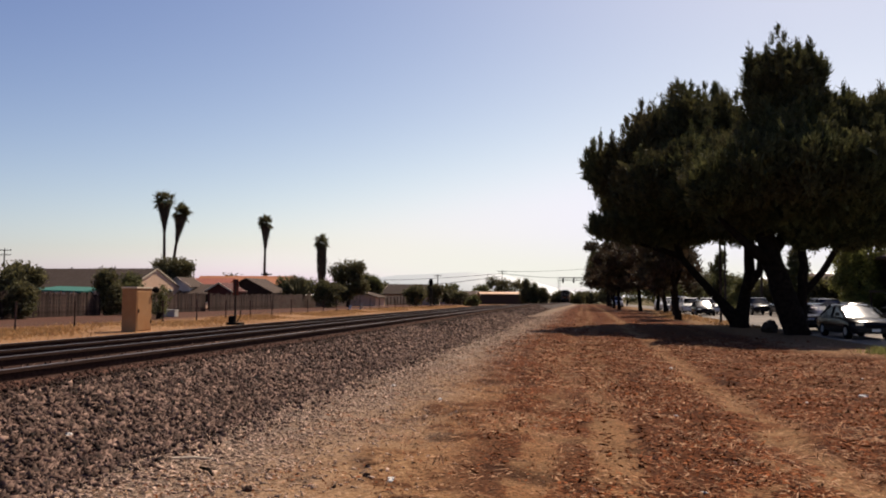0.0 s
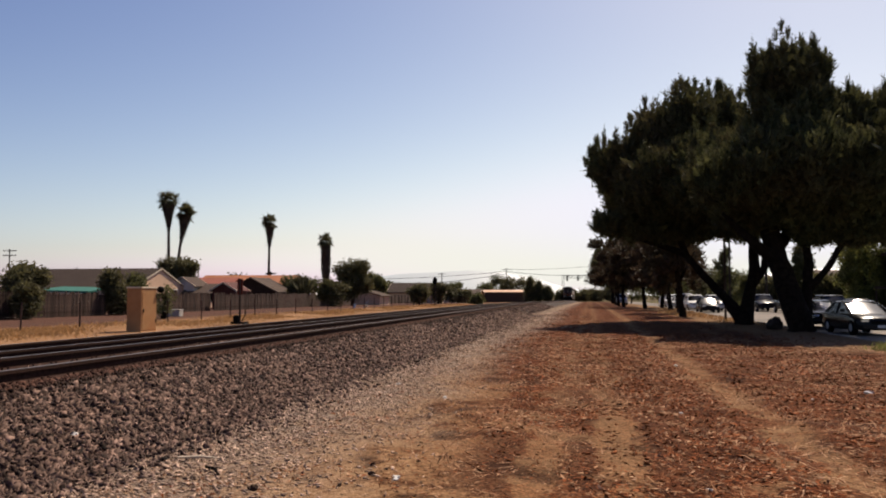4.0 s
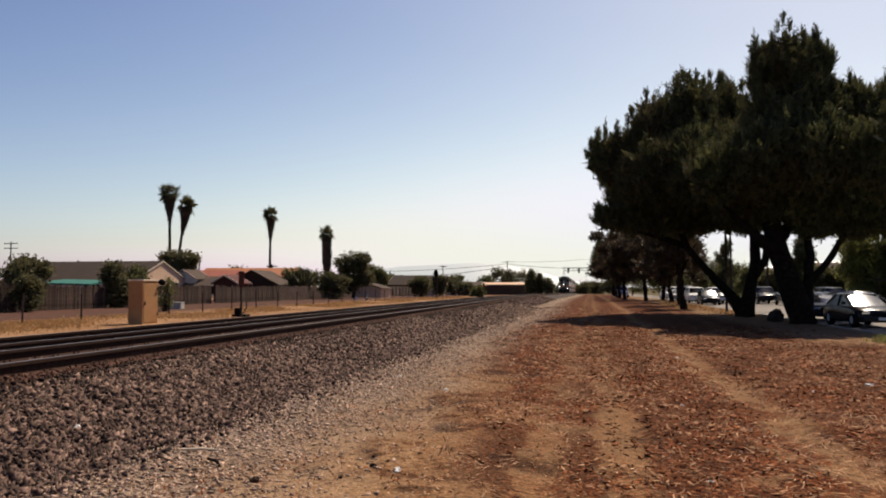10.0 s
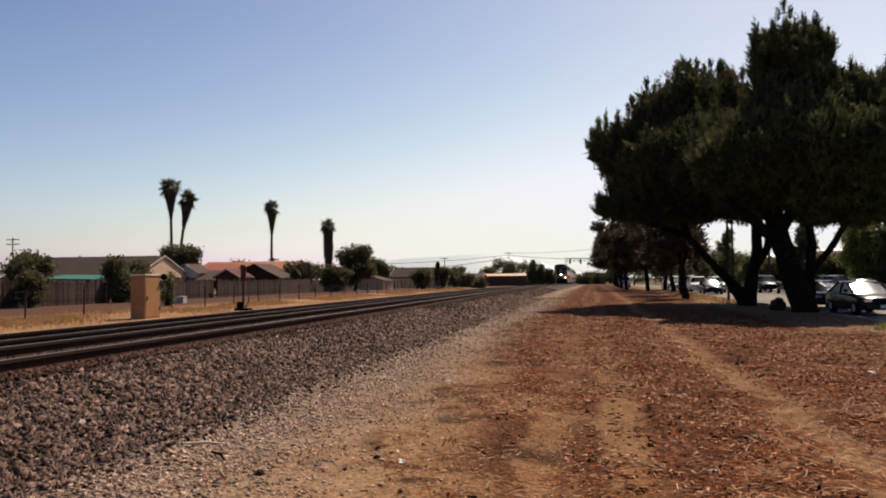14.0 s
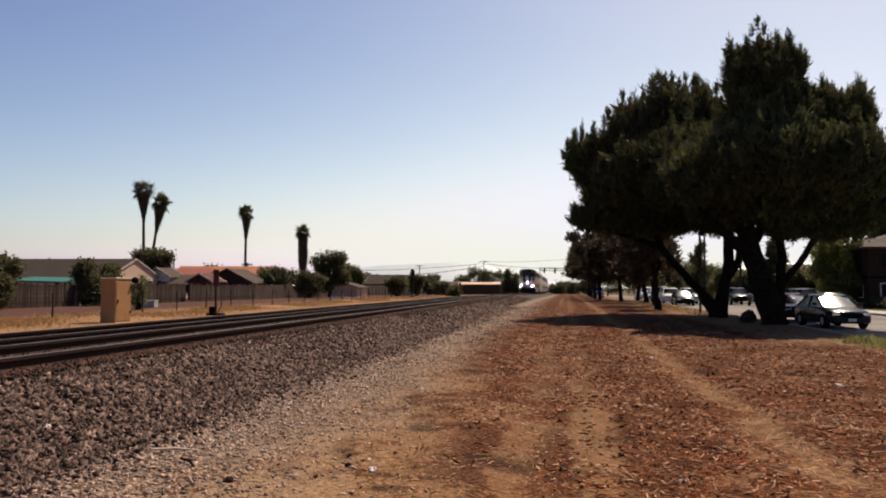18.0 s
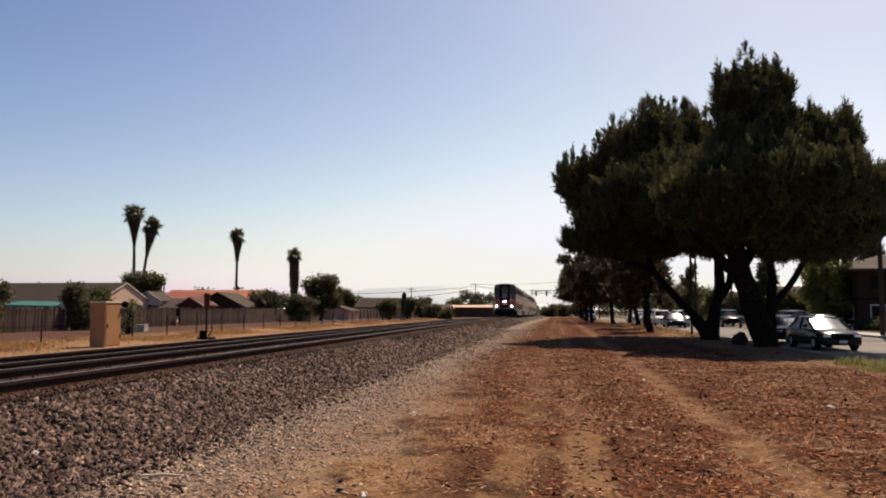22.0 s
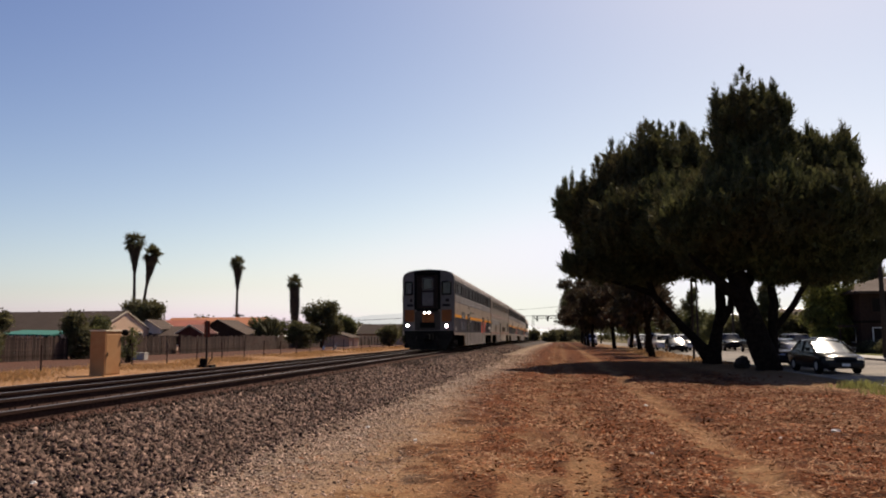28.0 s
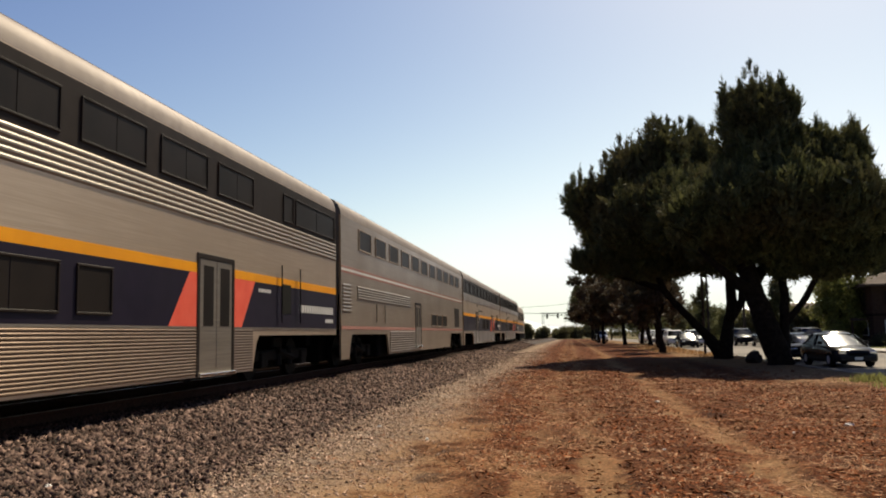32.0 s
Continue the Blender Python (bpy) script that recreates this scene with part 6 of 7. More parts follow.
# ---- parked vehicles ----
def vehicle(kind, x, y, rz, mat, label, z=-0.1, plate=False):
    """A parked vehicle, nose towards -y in its own space. kind: sedan, suv, pickup or van."""
    L, W, H = {"sedan": (4.6, 1.78, 1.45), "suv": (4.7, 1.86, 1.75), "pickup": (5.3, 1.95, 1.8), "van": (5.0, 1.95, 1.95)}[kind]
    c = thing({"sedan": "parked_car", "suv": "parked_suv", "pickup": "parked_pickup", "van": "parked_van"}[kind], pose(x, y, z, 0, 0, rz), label, "car", "parked vehicles")
    hw = W / 2
    # lower body: stations along the length (y, half width, sill, shoulder)
    st = [(0.0, 0.80, 0.30, 0.62), (0.12, 0.92, 0.24, 0.70), (0.6, 0.98, 0.22, 0.80), (1.25, 1.0, 0.22, 0.90), (2.4, 1.0, 0.22, 0.93), (3.6, 1.0, 0.22, 0.95), (L - 0.5, 0.98, 0.24, 0.96),
          (L - 0.1, 0.93, 0.28, 0.92), (L, 0.86, 0.34, 0.80)]
    lift = {"sedan": 0.0, "suv": 0.16, "pickup": 0.2, "van": 0.12}[kind]
    rings = []
    for yy, k, lo, hi in st:
        w = hw * k
        lo, hi = lo + lift * 0.6, hi + lift
        rings.append([(-w * 0.94, yy, lo), (-w, yy, lo + 0.12), (-w, yy, hi - 0.14), (-w * 0.95, yy, hi - 0.03), (-w * 0.8, yy, hi + 0.02), (0, yy, hi + 0.05),
                      (w * 0.8, yy, hi + 0.02), (w * 0.95, yy, hi - 0.03), (w, yy, hi - 0.14), (w, yy, lo + 0.12), (w * 0.94, yy, lo)])
    part("body", Geo().loft(rings), mat, c, "", True)
    # cabin: glass greenhouse and a roof skin on pillars
    cab = {"sedan": [(1.0, 0.90), (2.11, 1.40), (2.45, 1.45), (3.2, 1.43), (4.1, 0.98)], "suv": [(1.15, 0.92), (1.75, 1.48), (2.1, 1.56), (4.2, 1.54), (4.6, 1.0)],
           "pickup": [(1.5, 0.95), (2.1, 1.5), (2.4, 1.58), (3.3, 1.56), (3.5, 0.96)], "van": [(0.6, 0.9), (1.4, 1.66), (1.8, 1.78), (4.6, 1.77), (4.9, 1.0)]}[kind]
    sh = lift if kind != "van" else 0.1
    base = 0.9 + lift

    def cabin(shrink, z_off):
        rr = []
        for i, (yy, zz) in enumerate(cab):
            t = max(0.0, zz + sh * 0.9 - base)
            wb = hw * 0.93 * shrink
            wt = hw * (0.93 - 0.22 * t / 0.55 * 0.75) * shrink
            rr.append([(-wb, yy, base - 0.06), (-wt, yy, base + t + z_off - 0.05), (-wt * 0.85, yy, base + t + z_off), (wt * 0.85, yy, base + t + z_off), (wt, yy, base + t + z_off - 0.05), (wb, yy, base - 0.06)])
        return rr
    def glass_rings():
        """Cabin glass with the front and rear screens bowed outwards."""
        rr = []
        last = len(cab) - 1
        for i, r in enumerate(cabin(0.985, -0.012)):
            bow = {0: 0.14, 1: 0.12, last - 1: -0.08, last: -0.12}.get(i, 0.0)
            wt = abs(r[1][0])
            across = [(f * wt * 0.85, r[2][1] + bow * f * f, r[2][2]) for f in (-1, -0.75, -0.5, -0.25, 0, 0.25, 0.5, 0.75, 1)]
            rr.append([r[0], (r[1][0], r[1][1] + bow, r[1][2])] + across + [(r[4][0], r[4][1] + bow, r[4][2]), r[5]])
        return rr
    part("greenhouse", Geo().loft(glass_rings()), M_CARGLASS, c, "dark car windows")
    rr = cabin(1.0, 0.0)
    top = Geo().loft([r[1:5] for r in rr[1:4]], False, False)
    part("roof", top, mat, c, "", True)
    for s in (0, 1):
        for i in ((0, 1), (3, 4)):
            a, b = rr[i[0]], rr[i[1]]
            k = 1 if s == 0 else 4
            part("pillar", Geo().tube([Vector(a[k]), Vector(b[k])], 0.045, 6), mat, c)
        g = Geo()
        k0, k1 = (0, 1) if s == 0 else (5, 4)
        g.tube([Vector(rr[2][k0]) + Vector((0, 0.25, 0)), Vector(rr[2][k1]) + Vector((0, 0.15, 0))], 0.05, 6)
        part("pillar", g, mat, c)
    for s in (-1, 1):
        for yy in (0.85, L - 0.95):
            r = 0.32 if kind == "sedan" else 0.37
            wh = part("wheel", Geo().tube([(s * (hw - 0.2), yy, r), (s * (hw - 0.03), yy, r), (s * (hw + 0.005), yy, r)], [r, r, r * 0.9], 18), M_BLACK, c, "black tyre")
            part("rim", Geo().tube([(s * (hw - 0.01), yy, r), (s * (hw + 0.012), yy, r)], [r * 0.62, r * 0.5], 14), M_CARSILVER, wh)
        part("headlight", Geo().box(s * hw * 0.5, s * hw * 0.86, -0.01, 0.12, 0.56 + lift, 0.70 + lift, 0.03), M_CHROME, c, "clear headlight")
        part("tail_light", Geo().box(s * hw * 0.6, s * hw * 0.88, L - 0.08, L + 0.01, 0.66 + lift, 0.82 + lift, 0.03), M_REDSIGN, c, "red tail light")
        part("mirror", Geo().box(s * (hw - 0.02), s * (hw + 0.17), 1.45, 1.6, 0.96 + lift, 1.10 + lift, 0.03), mat, c)
        part("door_handle", Geo().box(s * (hw - 0.02), s * (hw + 0.025), 2.55, 2.75, 0.76 + lift, 0.79 + lift, 0.008), M_CHROME, c)
    part("grille", Geo().box(-hw * 0.45, hw * 0.45, -0.025, 0.05, 0.50 + lift, 0.62 + lift, 0.01), M_BLACK, c)
    part("bumper", Geo().box(-hw * 0.82, hw * 0.82, -0.06, 0.1, 0.28 + lift * 0.6, 0.46 + lift * 0.7, 0.03), mat, c)
    if plate:
        part("number_plate", Geo().box(-0.16, 0.16, -0.075, -0.058, 0.34, 0.45, 0.004), M_WHITE, c, "plain plate")
    if kind == "pickup":
        part("bed", Geo().box(-hw * 0.84, hw * 0.84, 3.6, L - 0.12, 1.12 + 0.02, 1.155 + 0.02), M_BLACK, c, "open load bed")
    return c


vehicle("sedan", 11.75, 35.6, 3, M_CARDARK, "graphite sedan parked at the kerb, sun glinting on its windscreen", plate=True)
vehicle("sedan", 11.6, 42.3, 0, M_CARBLACK, "black sedan parked behind the graphite one")
vehicle("suv", 11.0, 86.5, 0, M_CARWHITE, "white utility car parked along the street")
vehicle("suv", 13.2, 85.0, 4, M_CARWHITE, "white utility car standing beside a parked one")
vehicle("pickup", 17.4, 84.0, 0, M_CARDARK, "dark pickup parked across the street")
vehicle("van", 11.1, 96.0, 0, M_CARSILVER, "silver van parked along the street")
vehicle("sedan", 11.2, 78.5, 0, M_CARBLACK, "black sedan parked along the street")
vehicle("pickup", 18.4, 77.0, 0, M_CARDARK, "dark grey pickup parked across the street")
vehicle("suv", 18.4, 64.0, 0, M_CARDARK, "dark grey utility car parked across the street")
vehicle("sedan", 18.4, 57.5, 0, M_CARBLACK, "black sedan parked across the street")
vehicle("sedan", 18.3, 72.0, 0, M_CARRED, "dark red sedan parked across the street")
vehicle("pickup", 11.0, 111.0, 0, M_CARWHITE, "white pickup parked along the street")
vehicle("sedan", 11.0, 104.0, 0, M_CARSILVER, "silver sedan parked far along the street")
vehicle("suv", 18.4, 92.0, 0, M_CARWHITE, "white utility car parked across the street")
vehicle("sedan", 10.9, 118.0, 0, M_CARWHITE, "white sedan parked far along the street")
vehicle("pickup", 5.9, 150.0, 0, M_CARSILVER, "grey pickup standing under the far trees", z=0.0)


# ---- relay box, signal, fences ----
def build_relay_box():
    b = thing("relay_cabinet", pose(-18.80, 31.34, 0), "tan steel trackside relay cabinet with a pale cap", "cabinet")
    part("body", Geo().box(-0.33, 0.33, -0.61, 0.61, -0.1, 1.86, 0.015), M_TANBOX, b)
    part("cap", Geo().box(-0.36, 0.36, -0.64, 0.64, 1.862, 1.93, 0.012), M_PALETOP, b, "pale overhanging cap")
    part("door_panel", Geo().box(0.331, 0.342, -0.53, 0.53, 0.12, 1.74, 0.005), M_TANBOX, b, "flush cabinet door")
    part("latch", Geo().box(0.342, 0.37, -0.48, -0.42, 0.85, 1.0, 0.008), M_GREASE, b)
    for z in (0.4, 1.45):
        part("hinge", Geo().tube([(0.35, 0.53, z), (0.35, 0.53, z + 0.14)], 0.02, 6), M_GREASE, b)
    part("plinth", Geo().box(-0.40, 0.40, -0.68, 0.68, -0.2, 0.05, 0.015), M_TANBOX, b, "low base plinth")
    arm = part("lamp_arm", Geo().tube([(0.2, 0.6, 1.80), (0.3, 0.74, 1.82)], 0.03, 7), M_BLACK, b)
    part("lamp_head", Geo().ball((0.36, 0.84, 1.82), (0.16, 0.16, 0.14), 10, 6), M_BLACK, arm, "round black lamp head")


def build_switch_stand():
    s = thing("switch_stand", pose(-18.3, 40.0, 0), "dark trackside stand with a rust-red target plate", "signal")
    part("post", Geo().tube([(0, 0, 0), (0, 0, 2.45)], 0.055, 8), M_POST, s)
    part("target", Geo().box(-0.15, 0.15, -0.03, 0.03, 1.6, 2.45, 0.012), M_REDSIGN, s, "rust-red rectangular target")
    part("base", Geo().box(-0.4, 0.4, -0.3, 0.3, -0.05, 0.16, 0.02), M_BLACK, s)
    part("motor", Geo().box(-0.3, -0.02, -0.2, 0.2, 0.16, 0.5, 0.03), M_BLACK, s)
    part("lever", Geo().tube([(0.1, 0, 0.2), (0.3, 0, 0.5), (0.3, 0, 0.8)], 0.03, 6), M_BLACK, s)


def build_signal_mast():
    s = thing("signal_mast", pose(-22.6, 117.0, 0), "grey railway signal mast with a black rounded head", "signal")
    part("mast", Geo().tube([(0, 0, -0.2), (0, 0, 3.4)], 0.08, 8), M_POST, s)
    part("base", Geo().box(-0.3, 0.3, -0.3, 0.3, -0.1, 0.3, 0.03), M_GREASE, s)
    hd = part("signal_head", Geo().loft([[(0.34 * math.cos(a), y, 3.68 + 0.54 * math.sin(a)) for a in [k * math.pi / 8 for k in range(16)]] for y in (-0.14, -0.08)]), M_BLACK, s, "black rounded backing plate")
    for z in (3.42, 3.9):
        part("hood", Geo().tube([(0, -0.14, z), (0, -0.42, z - 0.02)], [0.13, 0.12], 10), M_BLACK, hd)
    part("ladder_rail", Geo().tube([(0.2, 0.12, 0), (0.2, 0.12, 3.2)], 0.02, 5), M_POST, s)


def build_wire_fence():
    post = Geo().tube([(0, 0, -0.1), (0, 0, 1.24)], 0.038, 7).mesh("fence_post", M_FENCE)
    f = thing("wire_fence", pose(0, 0, 0), "wire fence on dark posts along the far side of the line", "fence")
    r = random.Random(8)
    ys = [24.6] + [28.4 + 3.75 * k for k in range(36)]
    for y in ys:
        part("post", post, None, f, at=pose(-22.3 + 0.004 * (y - 28), y, 0.05, r.uniform(-2, 2), r.uniform(-2, 2), 0))
    for z in (0.35, 0.65, 0.95, 1.2):
        part("wire", Geo().tube([(-22.3 + 0.004 * (y - 28), y, 0.05 + z) for y in (24.6, 60, 100, ys[-1])], 0.0018, 4), M_WIRE, f)


def build_board_fence():
    f = thing("board_fence", pose(0, 0, 0), "weathered brown board fence behind the houses' yards", "fence")
    boards = [Geo().box(-0.012, 0.012, -0.072, 0.072, -0.05, h, 0.004).mesh("board", M_FENCE) for h in (1.42, 1.48, 1.54, 1.36)]
    r = random.Random(9)
    y, k = 33.0, 0
    rest = Geo()
    while y < 150:
        x = -31.0 + (0.35 if 62 < y < 84 else 0.0) - (0.02 * (y - 100) if y > 100 else 0)
        gap = 47.2 < y < 48.4
        if not gap:
            if y < 76:
                part("board", boards[r.randrange(4)], None, f, at=pose(x + r.uniform(-0.015, 0.015), y, 0.25, r.uniform(-1.5, 1.5), 0, r.uniform(-3, 3)))
            else:
                rest.box(x - 0.012, x + 0.012, y - 0.072, y + 0.072, 0.2, 0.25 + r.choice((1.4, 1.46, 1.52)))
        y += 0.152
        k += 1
    tagged(part("distant_fence_run", rest, M_FENCE, f), "far boards of the fence", kind="stuff")
    for y in np.arange(33, 150, 2.4):
        part("fence_post", Geo().box(-31.14, -31.03, y - 0.05, y + 0.05, 0.15, 1.6, 0.008), M_POST, f)


# ---- houses ----
def house(x, y, rz, wx, wy, eave, ridge, wall, roof, label, gable_trim=True, openings=(), ridge_axis="x", over=0.45):
    """Single-storey house, walls round its own origin, gable roof. openings: (side, along, z0, w, h, kind)."""
    h = thing("house", pose(x, y, 0.28, 0, 0, rz), label, "house", "houses beyond the fence")
    a, b = wx / 2, wy / 2
    if ridge_axis == "x":
        prof = [(-b, 0), (b, 0), (b, eave), (0, ridge - 0.12), (-b, eave)]
        g = Geo().prism(prof, 0, -a, a)
    else:
        prof = [(-a, 0), (a, 0), (a, eave), (0, ridge - 0.12), (-a, eave)]
        g = Geo().prism(prof, 1, -b, b)
    part("wall", g, wall, h)
    half = b if ridge_axis == "x" else a
    length = a if ridge_axis == "x" else b
    drop = (ridge - eave) / half
    for s in (-1, 1):
        e = half + over
        poly = [(0, ridge), (s * e, ridge - drop * e), (s * e, ridge - drop * e - 0.12), (0, ridge - 0.14)]
        g = Geo().prism(poly, 0 if ridge_axis == "x" else 1, -length - over, length + over)
        part("roof_slope", g, roof, h)
    if gable_trim:
        for end in (-1, 1):
            for s in (-1, 1):
                e = half + over
                t = end * (length + over)
                poly = [(0, ridge + 0.01), (s * e, ridge - drop * e + 0.01), (s * e, ridge - drop * e - 0.13), (0, ridge - 0.13)]
                part("barge_board", Geo().prism(poly, 0 if ridge_axis == "x" else 1, t, t + end * 0.05), M_PALETOP, h, "pale barge board")
    for side, along, z0, w, hh, kind in openings:
        d = {"+x": a, "-x": -a, "+y": b, "-y": -b}[side]
        s = 1 if d > 0 else -1
        mt = M_GLASS if kind == "window" else M_MAROON
        fr = Geo()
        if side[1] == "x":
            fr.box(d, d + s * 0.05, along - w / 2 - 0.08, along + w / 2 + 0.08, z0 - 0.08, z0 + hh + 0.08, 0.01)
            pn = Geo().box(d + s * 0.051, d + s * 0.06, along - w / 2, along + w / 2, z0, z0 + hh)
        else:
            fr.box(along - w / 2 - 0.08, along + w / 2 + 0.08, d, d + s * 0.05, z0 - 0.08, z0 + hh + 0.08, 0.01)
            pn = Geo().box(along - w / 2, along + w / 2, d + s * 0.051, d + s * 0.06, z0, z0 + hh)
        o = part(kind, fr, M_WHITE, h)
        part("pane" if kind == "window" else "leaf", pn, mt, o)
    return h


def build_left_side():
    h1 = house(-49.0, 73.4, 0, 14.0, 11.2, 1.85, 3.95, M_STUCCO, M_SHINGLE, "long beige house with a brown shingle roof and gable end", True,
               (("+x", -2.2, 0.8, 1.4, 1.0, "window"), ("+x", 2.4, 0.8, 1.2, 1.0, "window"), ("-y", 3.0, 0.7, 1.6, 1.1, "window"), ("-y", -3.5, 0.7, 1.6, 1.1, "window")), "x", 0.07)
    part("roof_vent", Geo().tube([(-3, 0.9, 3.4), (-3, 0.9, 4.1)], 0.08, 8), M_GREASE, h1)
    part("roof_vent", Geo().tube([(2, 0.7, 3.4), (2, 0.7, 4.15)], 0.06, 8), M_GREASE, h1)
    aw = thing("patio_awning", pose(-43.5, 62.0, 0.28), "teal patio awning on thin posts", "awning")
    part("canopy", Geo().add([(-2.6, -2, 1.72), (2.6, -2, 1.60), (2.6, 2, 1.95), (-2.6, 2, 2.05), (-2.6, -2, 1.58), (2.6, -2, 1.46), (2.6, 2, 1.85), (-2.6, 2, 1.95)],
                             [(0, 1, 2, 3), (4, 7, 6, 5), (0, 4, 5, 1), (1, 5, 6, 2), (2, 6, 7, 3), (3, 7, 4, 0)]), M_TEAL, aw, "teal fabric canopy")
    for px in (-2.4, 0, 2.4):
        part("post", Geo().tube([(px, -1.9, 0), (px, -1.9, 1.5)], 0.05, 7), M_WHITE, aw)
    house(-40.3, 80.5, 0, 3.2, 6.0, 1.6, 2.5, M_STUCCO, M_SHINGLE2, "low beige house with a grey-brown roof", False, (("+x", -1, 0.6, 1.2, 0.9, "window"), ("-y", 1.5, 0.6, 1.2, 0.9, "window")))
    house(-47.6, 108.0, 6, 13.0, 9.0, 2.1, 4.1, M_STUCCO, M_ORANGE, "house with a bright orange tile roof", False, (("+x", 0, 0.8, 1.4, 1.0, "window"), ("-y", 4, 0.8, 1.4, 1.0, "window"), ("-y", -2, 0.8, 1.4, 1.0, "window")))
    house(-33.3, 70.6, 0, 2.3, 2.6, 1.85, 2.5, M_MAROON, M_MAROON, "small dark maroon garden shed with pale roof edges", True, (), "y", 0.25)
    house(-42.1, 79.4, 0, 2.6, 3.0, 2.4, 3.2, M_WHITE, M_SHINGLE2, "white gabled dormer house behind the long roof", True, (("-y", 0.0, 0.9, 0.9, 0.9, "window"),), "y", 0.3)
    house(-37.8, 88.0, 0, 6.0, 5.0, 1.8, 3.3, M_STUCCO2, M_SHINGLE2, "brown gabled house in front of the orange roof", False, (), "y", 0.35)
    house(-52.0, 106.0, 0, 6.0, 7.0, 2.2, 3.75, M_STUCCO, M_PINKROOF, "house wing with a faded red tile roof", False, (), "x", 0.35)
    vehicle("suv", -33.5, 111.0, 4, M_CARWHITE, "white utility car standing in a yard behind the fence", z=0.24)
    b = thing("storage_bin", pose(-26.1, 47.2, 0.2, 0, 0, 8), "pale plastic storage box before the board fence", "box")
    part("tub", Geo().box(-0.5, 0.5, -0.35, 0.35, 0, 0.42, 0.03), M_CONC, b)
    part("lid", Geo().box(-0.53, 0.53, -0.38, 0.38, 0.422, 0.47, 0.015), M_CONC, b, "grey lid")
    for k, (x, y, ln, rz, tilt) in enumerate(((-24.1, 84.5, 1.1, 20, 55), (-24.4, 85.6, 0.8, -30, 30), (-24.8, 82.8, 0.6, 60, 70), (-24.2, 86.8, 0.7, 10, 15))):
        ob = part("board_scrap", Geo().box(-ln / 2, ln / 2, -0.16, 0.16, -0.02, 0.02, 0.004), M_WHITE)
        ob.matrix_basis = pose(x, y, 0.05 + ln / 2 * math.sin(radians(tilt)), 0, -tilt, rz)
        tagged(ob, "discarded white board leaning in dry grass", "board", "scraps of boards")
    bl = thing("agave_plant", pose(-31.9, 86.0, 0.25), "tall spiky agave behind the fence", "plant")
    for k in range(11):
        a, el = k * 2.4, 0.75 + 0.07 * k
        tip = Vector((math.cos(a) * math.cos(el), math.sin(a) * math.cos(el), math.sin(el))) * 2.6
        part("blade", Geo().tube([(0, 0, 0.9), tuple(tip * 0.5 + Vector((0, 0, 0.9))), tuple(tip + Vector((0, 0, 0.9)))], [0.12, 0.16, 0.01], 5), M_LEAFDARK, bl)
    part("stem", Geo().tube([(0, 0, -0.2), (0, 0, 1.0)], [0.25, 0.2], 8), M_BARK, bl)
    house(-38.5, 98.0, 0, 5.0, 5.0, 1.7, 2.7, M_STUCCO, M_SHINGLE2, "brown-roofed house beside the orange roof", False, (("+x", 0, 0.7, 1.2, 0.9, "window"),))
    house(-32.5, 150.0, 0, 9.0, 8.0, 2.1, 3.6, M_STUCCO, M_SHINGLE, "far beige house with a brown gable roof", True, (("+x", 1.5, 0.8, 1.2, 1.0, "window"), ("-y", 2.5, 0.8, 1.2, 1.0, "window")))
    house(-37.5, 100.5, 0, 5.0, 4.0, 1.2, 2.0, M_WHITE, M_WHITE, "low white lean-to shelter", False, (), "y", 0.3)
    house(-29.5, 106.0, 0, 4.0, 5.0, 1.3, 1.9, M_STUCCO, M_SHINGLE2, "low grey-brown carport roof", False, (), "y", 0.3)
    house(-46.0, 190.0, 0, 18.0, 10.0, 2.6, 4.0, M_STUCCO, M_SHINGLE2, "far low house with a grey roof", True)
    # far sheds up the line
    house(-22.0, 205.0, 0, 15.0, 8.0, 2.15, 2.55, M_SHINGLE2, M_STUCCO, "far long shed with a pale roof", True, (), "x", 0.3)
    house(-30.0, 185.0, 0, 10.0, 8.0, 1.8, 2.6, M_STUCCO, M_SHINGLE2, "far low tan-roofed building", True)
    house(-26.0, 250.0, 0, 18.0, 8.0, 2.2, 2.8, M_MAROON, M_SHINGLE, "far dark long shed beside the line", False)

    big = "tree"
    leafy_tree("garden_tree", -35.2, 45.0, 0.25, blob_lobes(3.8, 3.5, 1, 0.1), 800, 0.12, 71, M_LEAFDARK, "dark round garden tree behind the board fence", big, 1.0)
    leafy_tree("garden_shrub", -31.0, 47.9, 0.2, [(0.2, 0, 1.7, 0.6, 0.6, 1.3, 1), (-0.25, 0, 2.3, 0.45, 0.5, 0.7, 1), (0.6, 0, 1.2, 0.6, 0.6, 0.9, 1), (0.1, 0.1, 0.7, 0.5, 0.5, 0.6, 1)], 700, 0.10, 72, M_LEAFDARK,
               "dark upright shrub in a gap of the fence", "shrub", 0.6)
    leafy_tree("garden_shrub", -30.2, 49.5, 0.2, blob_lobes(2.6, 3.0, 3, 0.05), 650, 0.10, 73, M_LEAF, "green shrub beside the fence", "shrub", 0.6)
    leafy_tree("garden_tree", -55.4, 101.0, 0.3, blob_lobes(8.0, 6.6, 4, 0.15), 1700, 0.16, 74, M_LEAFDARK, "broad green tree behind the gabled house", big, 1.5)
    leafy_tree("garden_tree", -28.7, 95.0, 0.25, blob_lobes(5.2, 6.0, 5, 0.1, 10), 1200, 0.14, 75, M_LEAFDARK, "dense dark round tree beside the fence", big, 1.2)
    leafy_tree("garden_shrub", -28.6, 87.0, 0.25, blob_lobes(4.2, 3.1, 6, 0.02), 900, 0.12, 76, M_LEAFDARK, "dark spreading hedge at the fence", "shrub", 0.7)
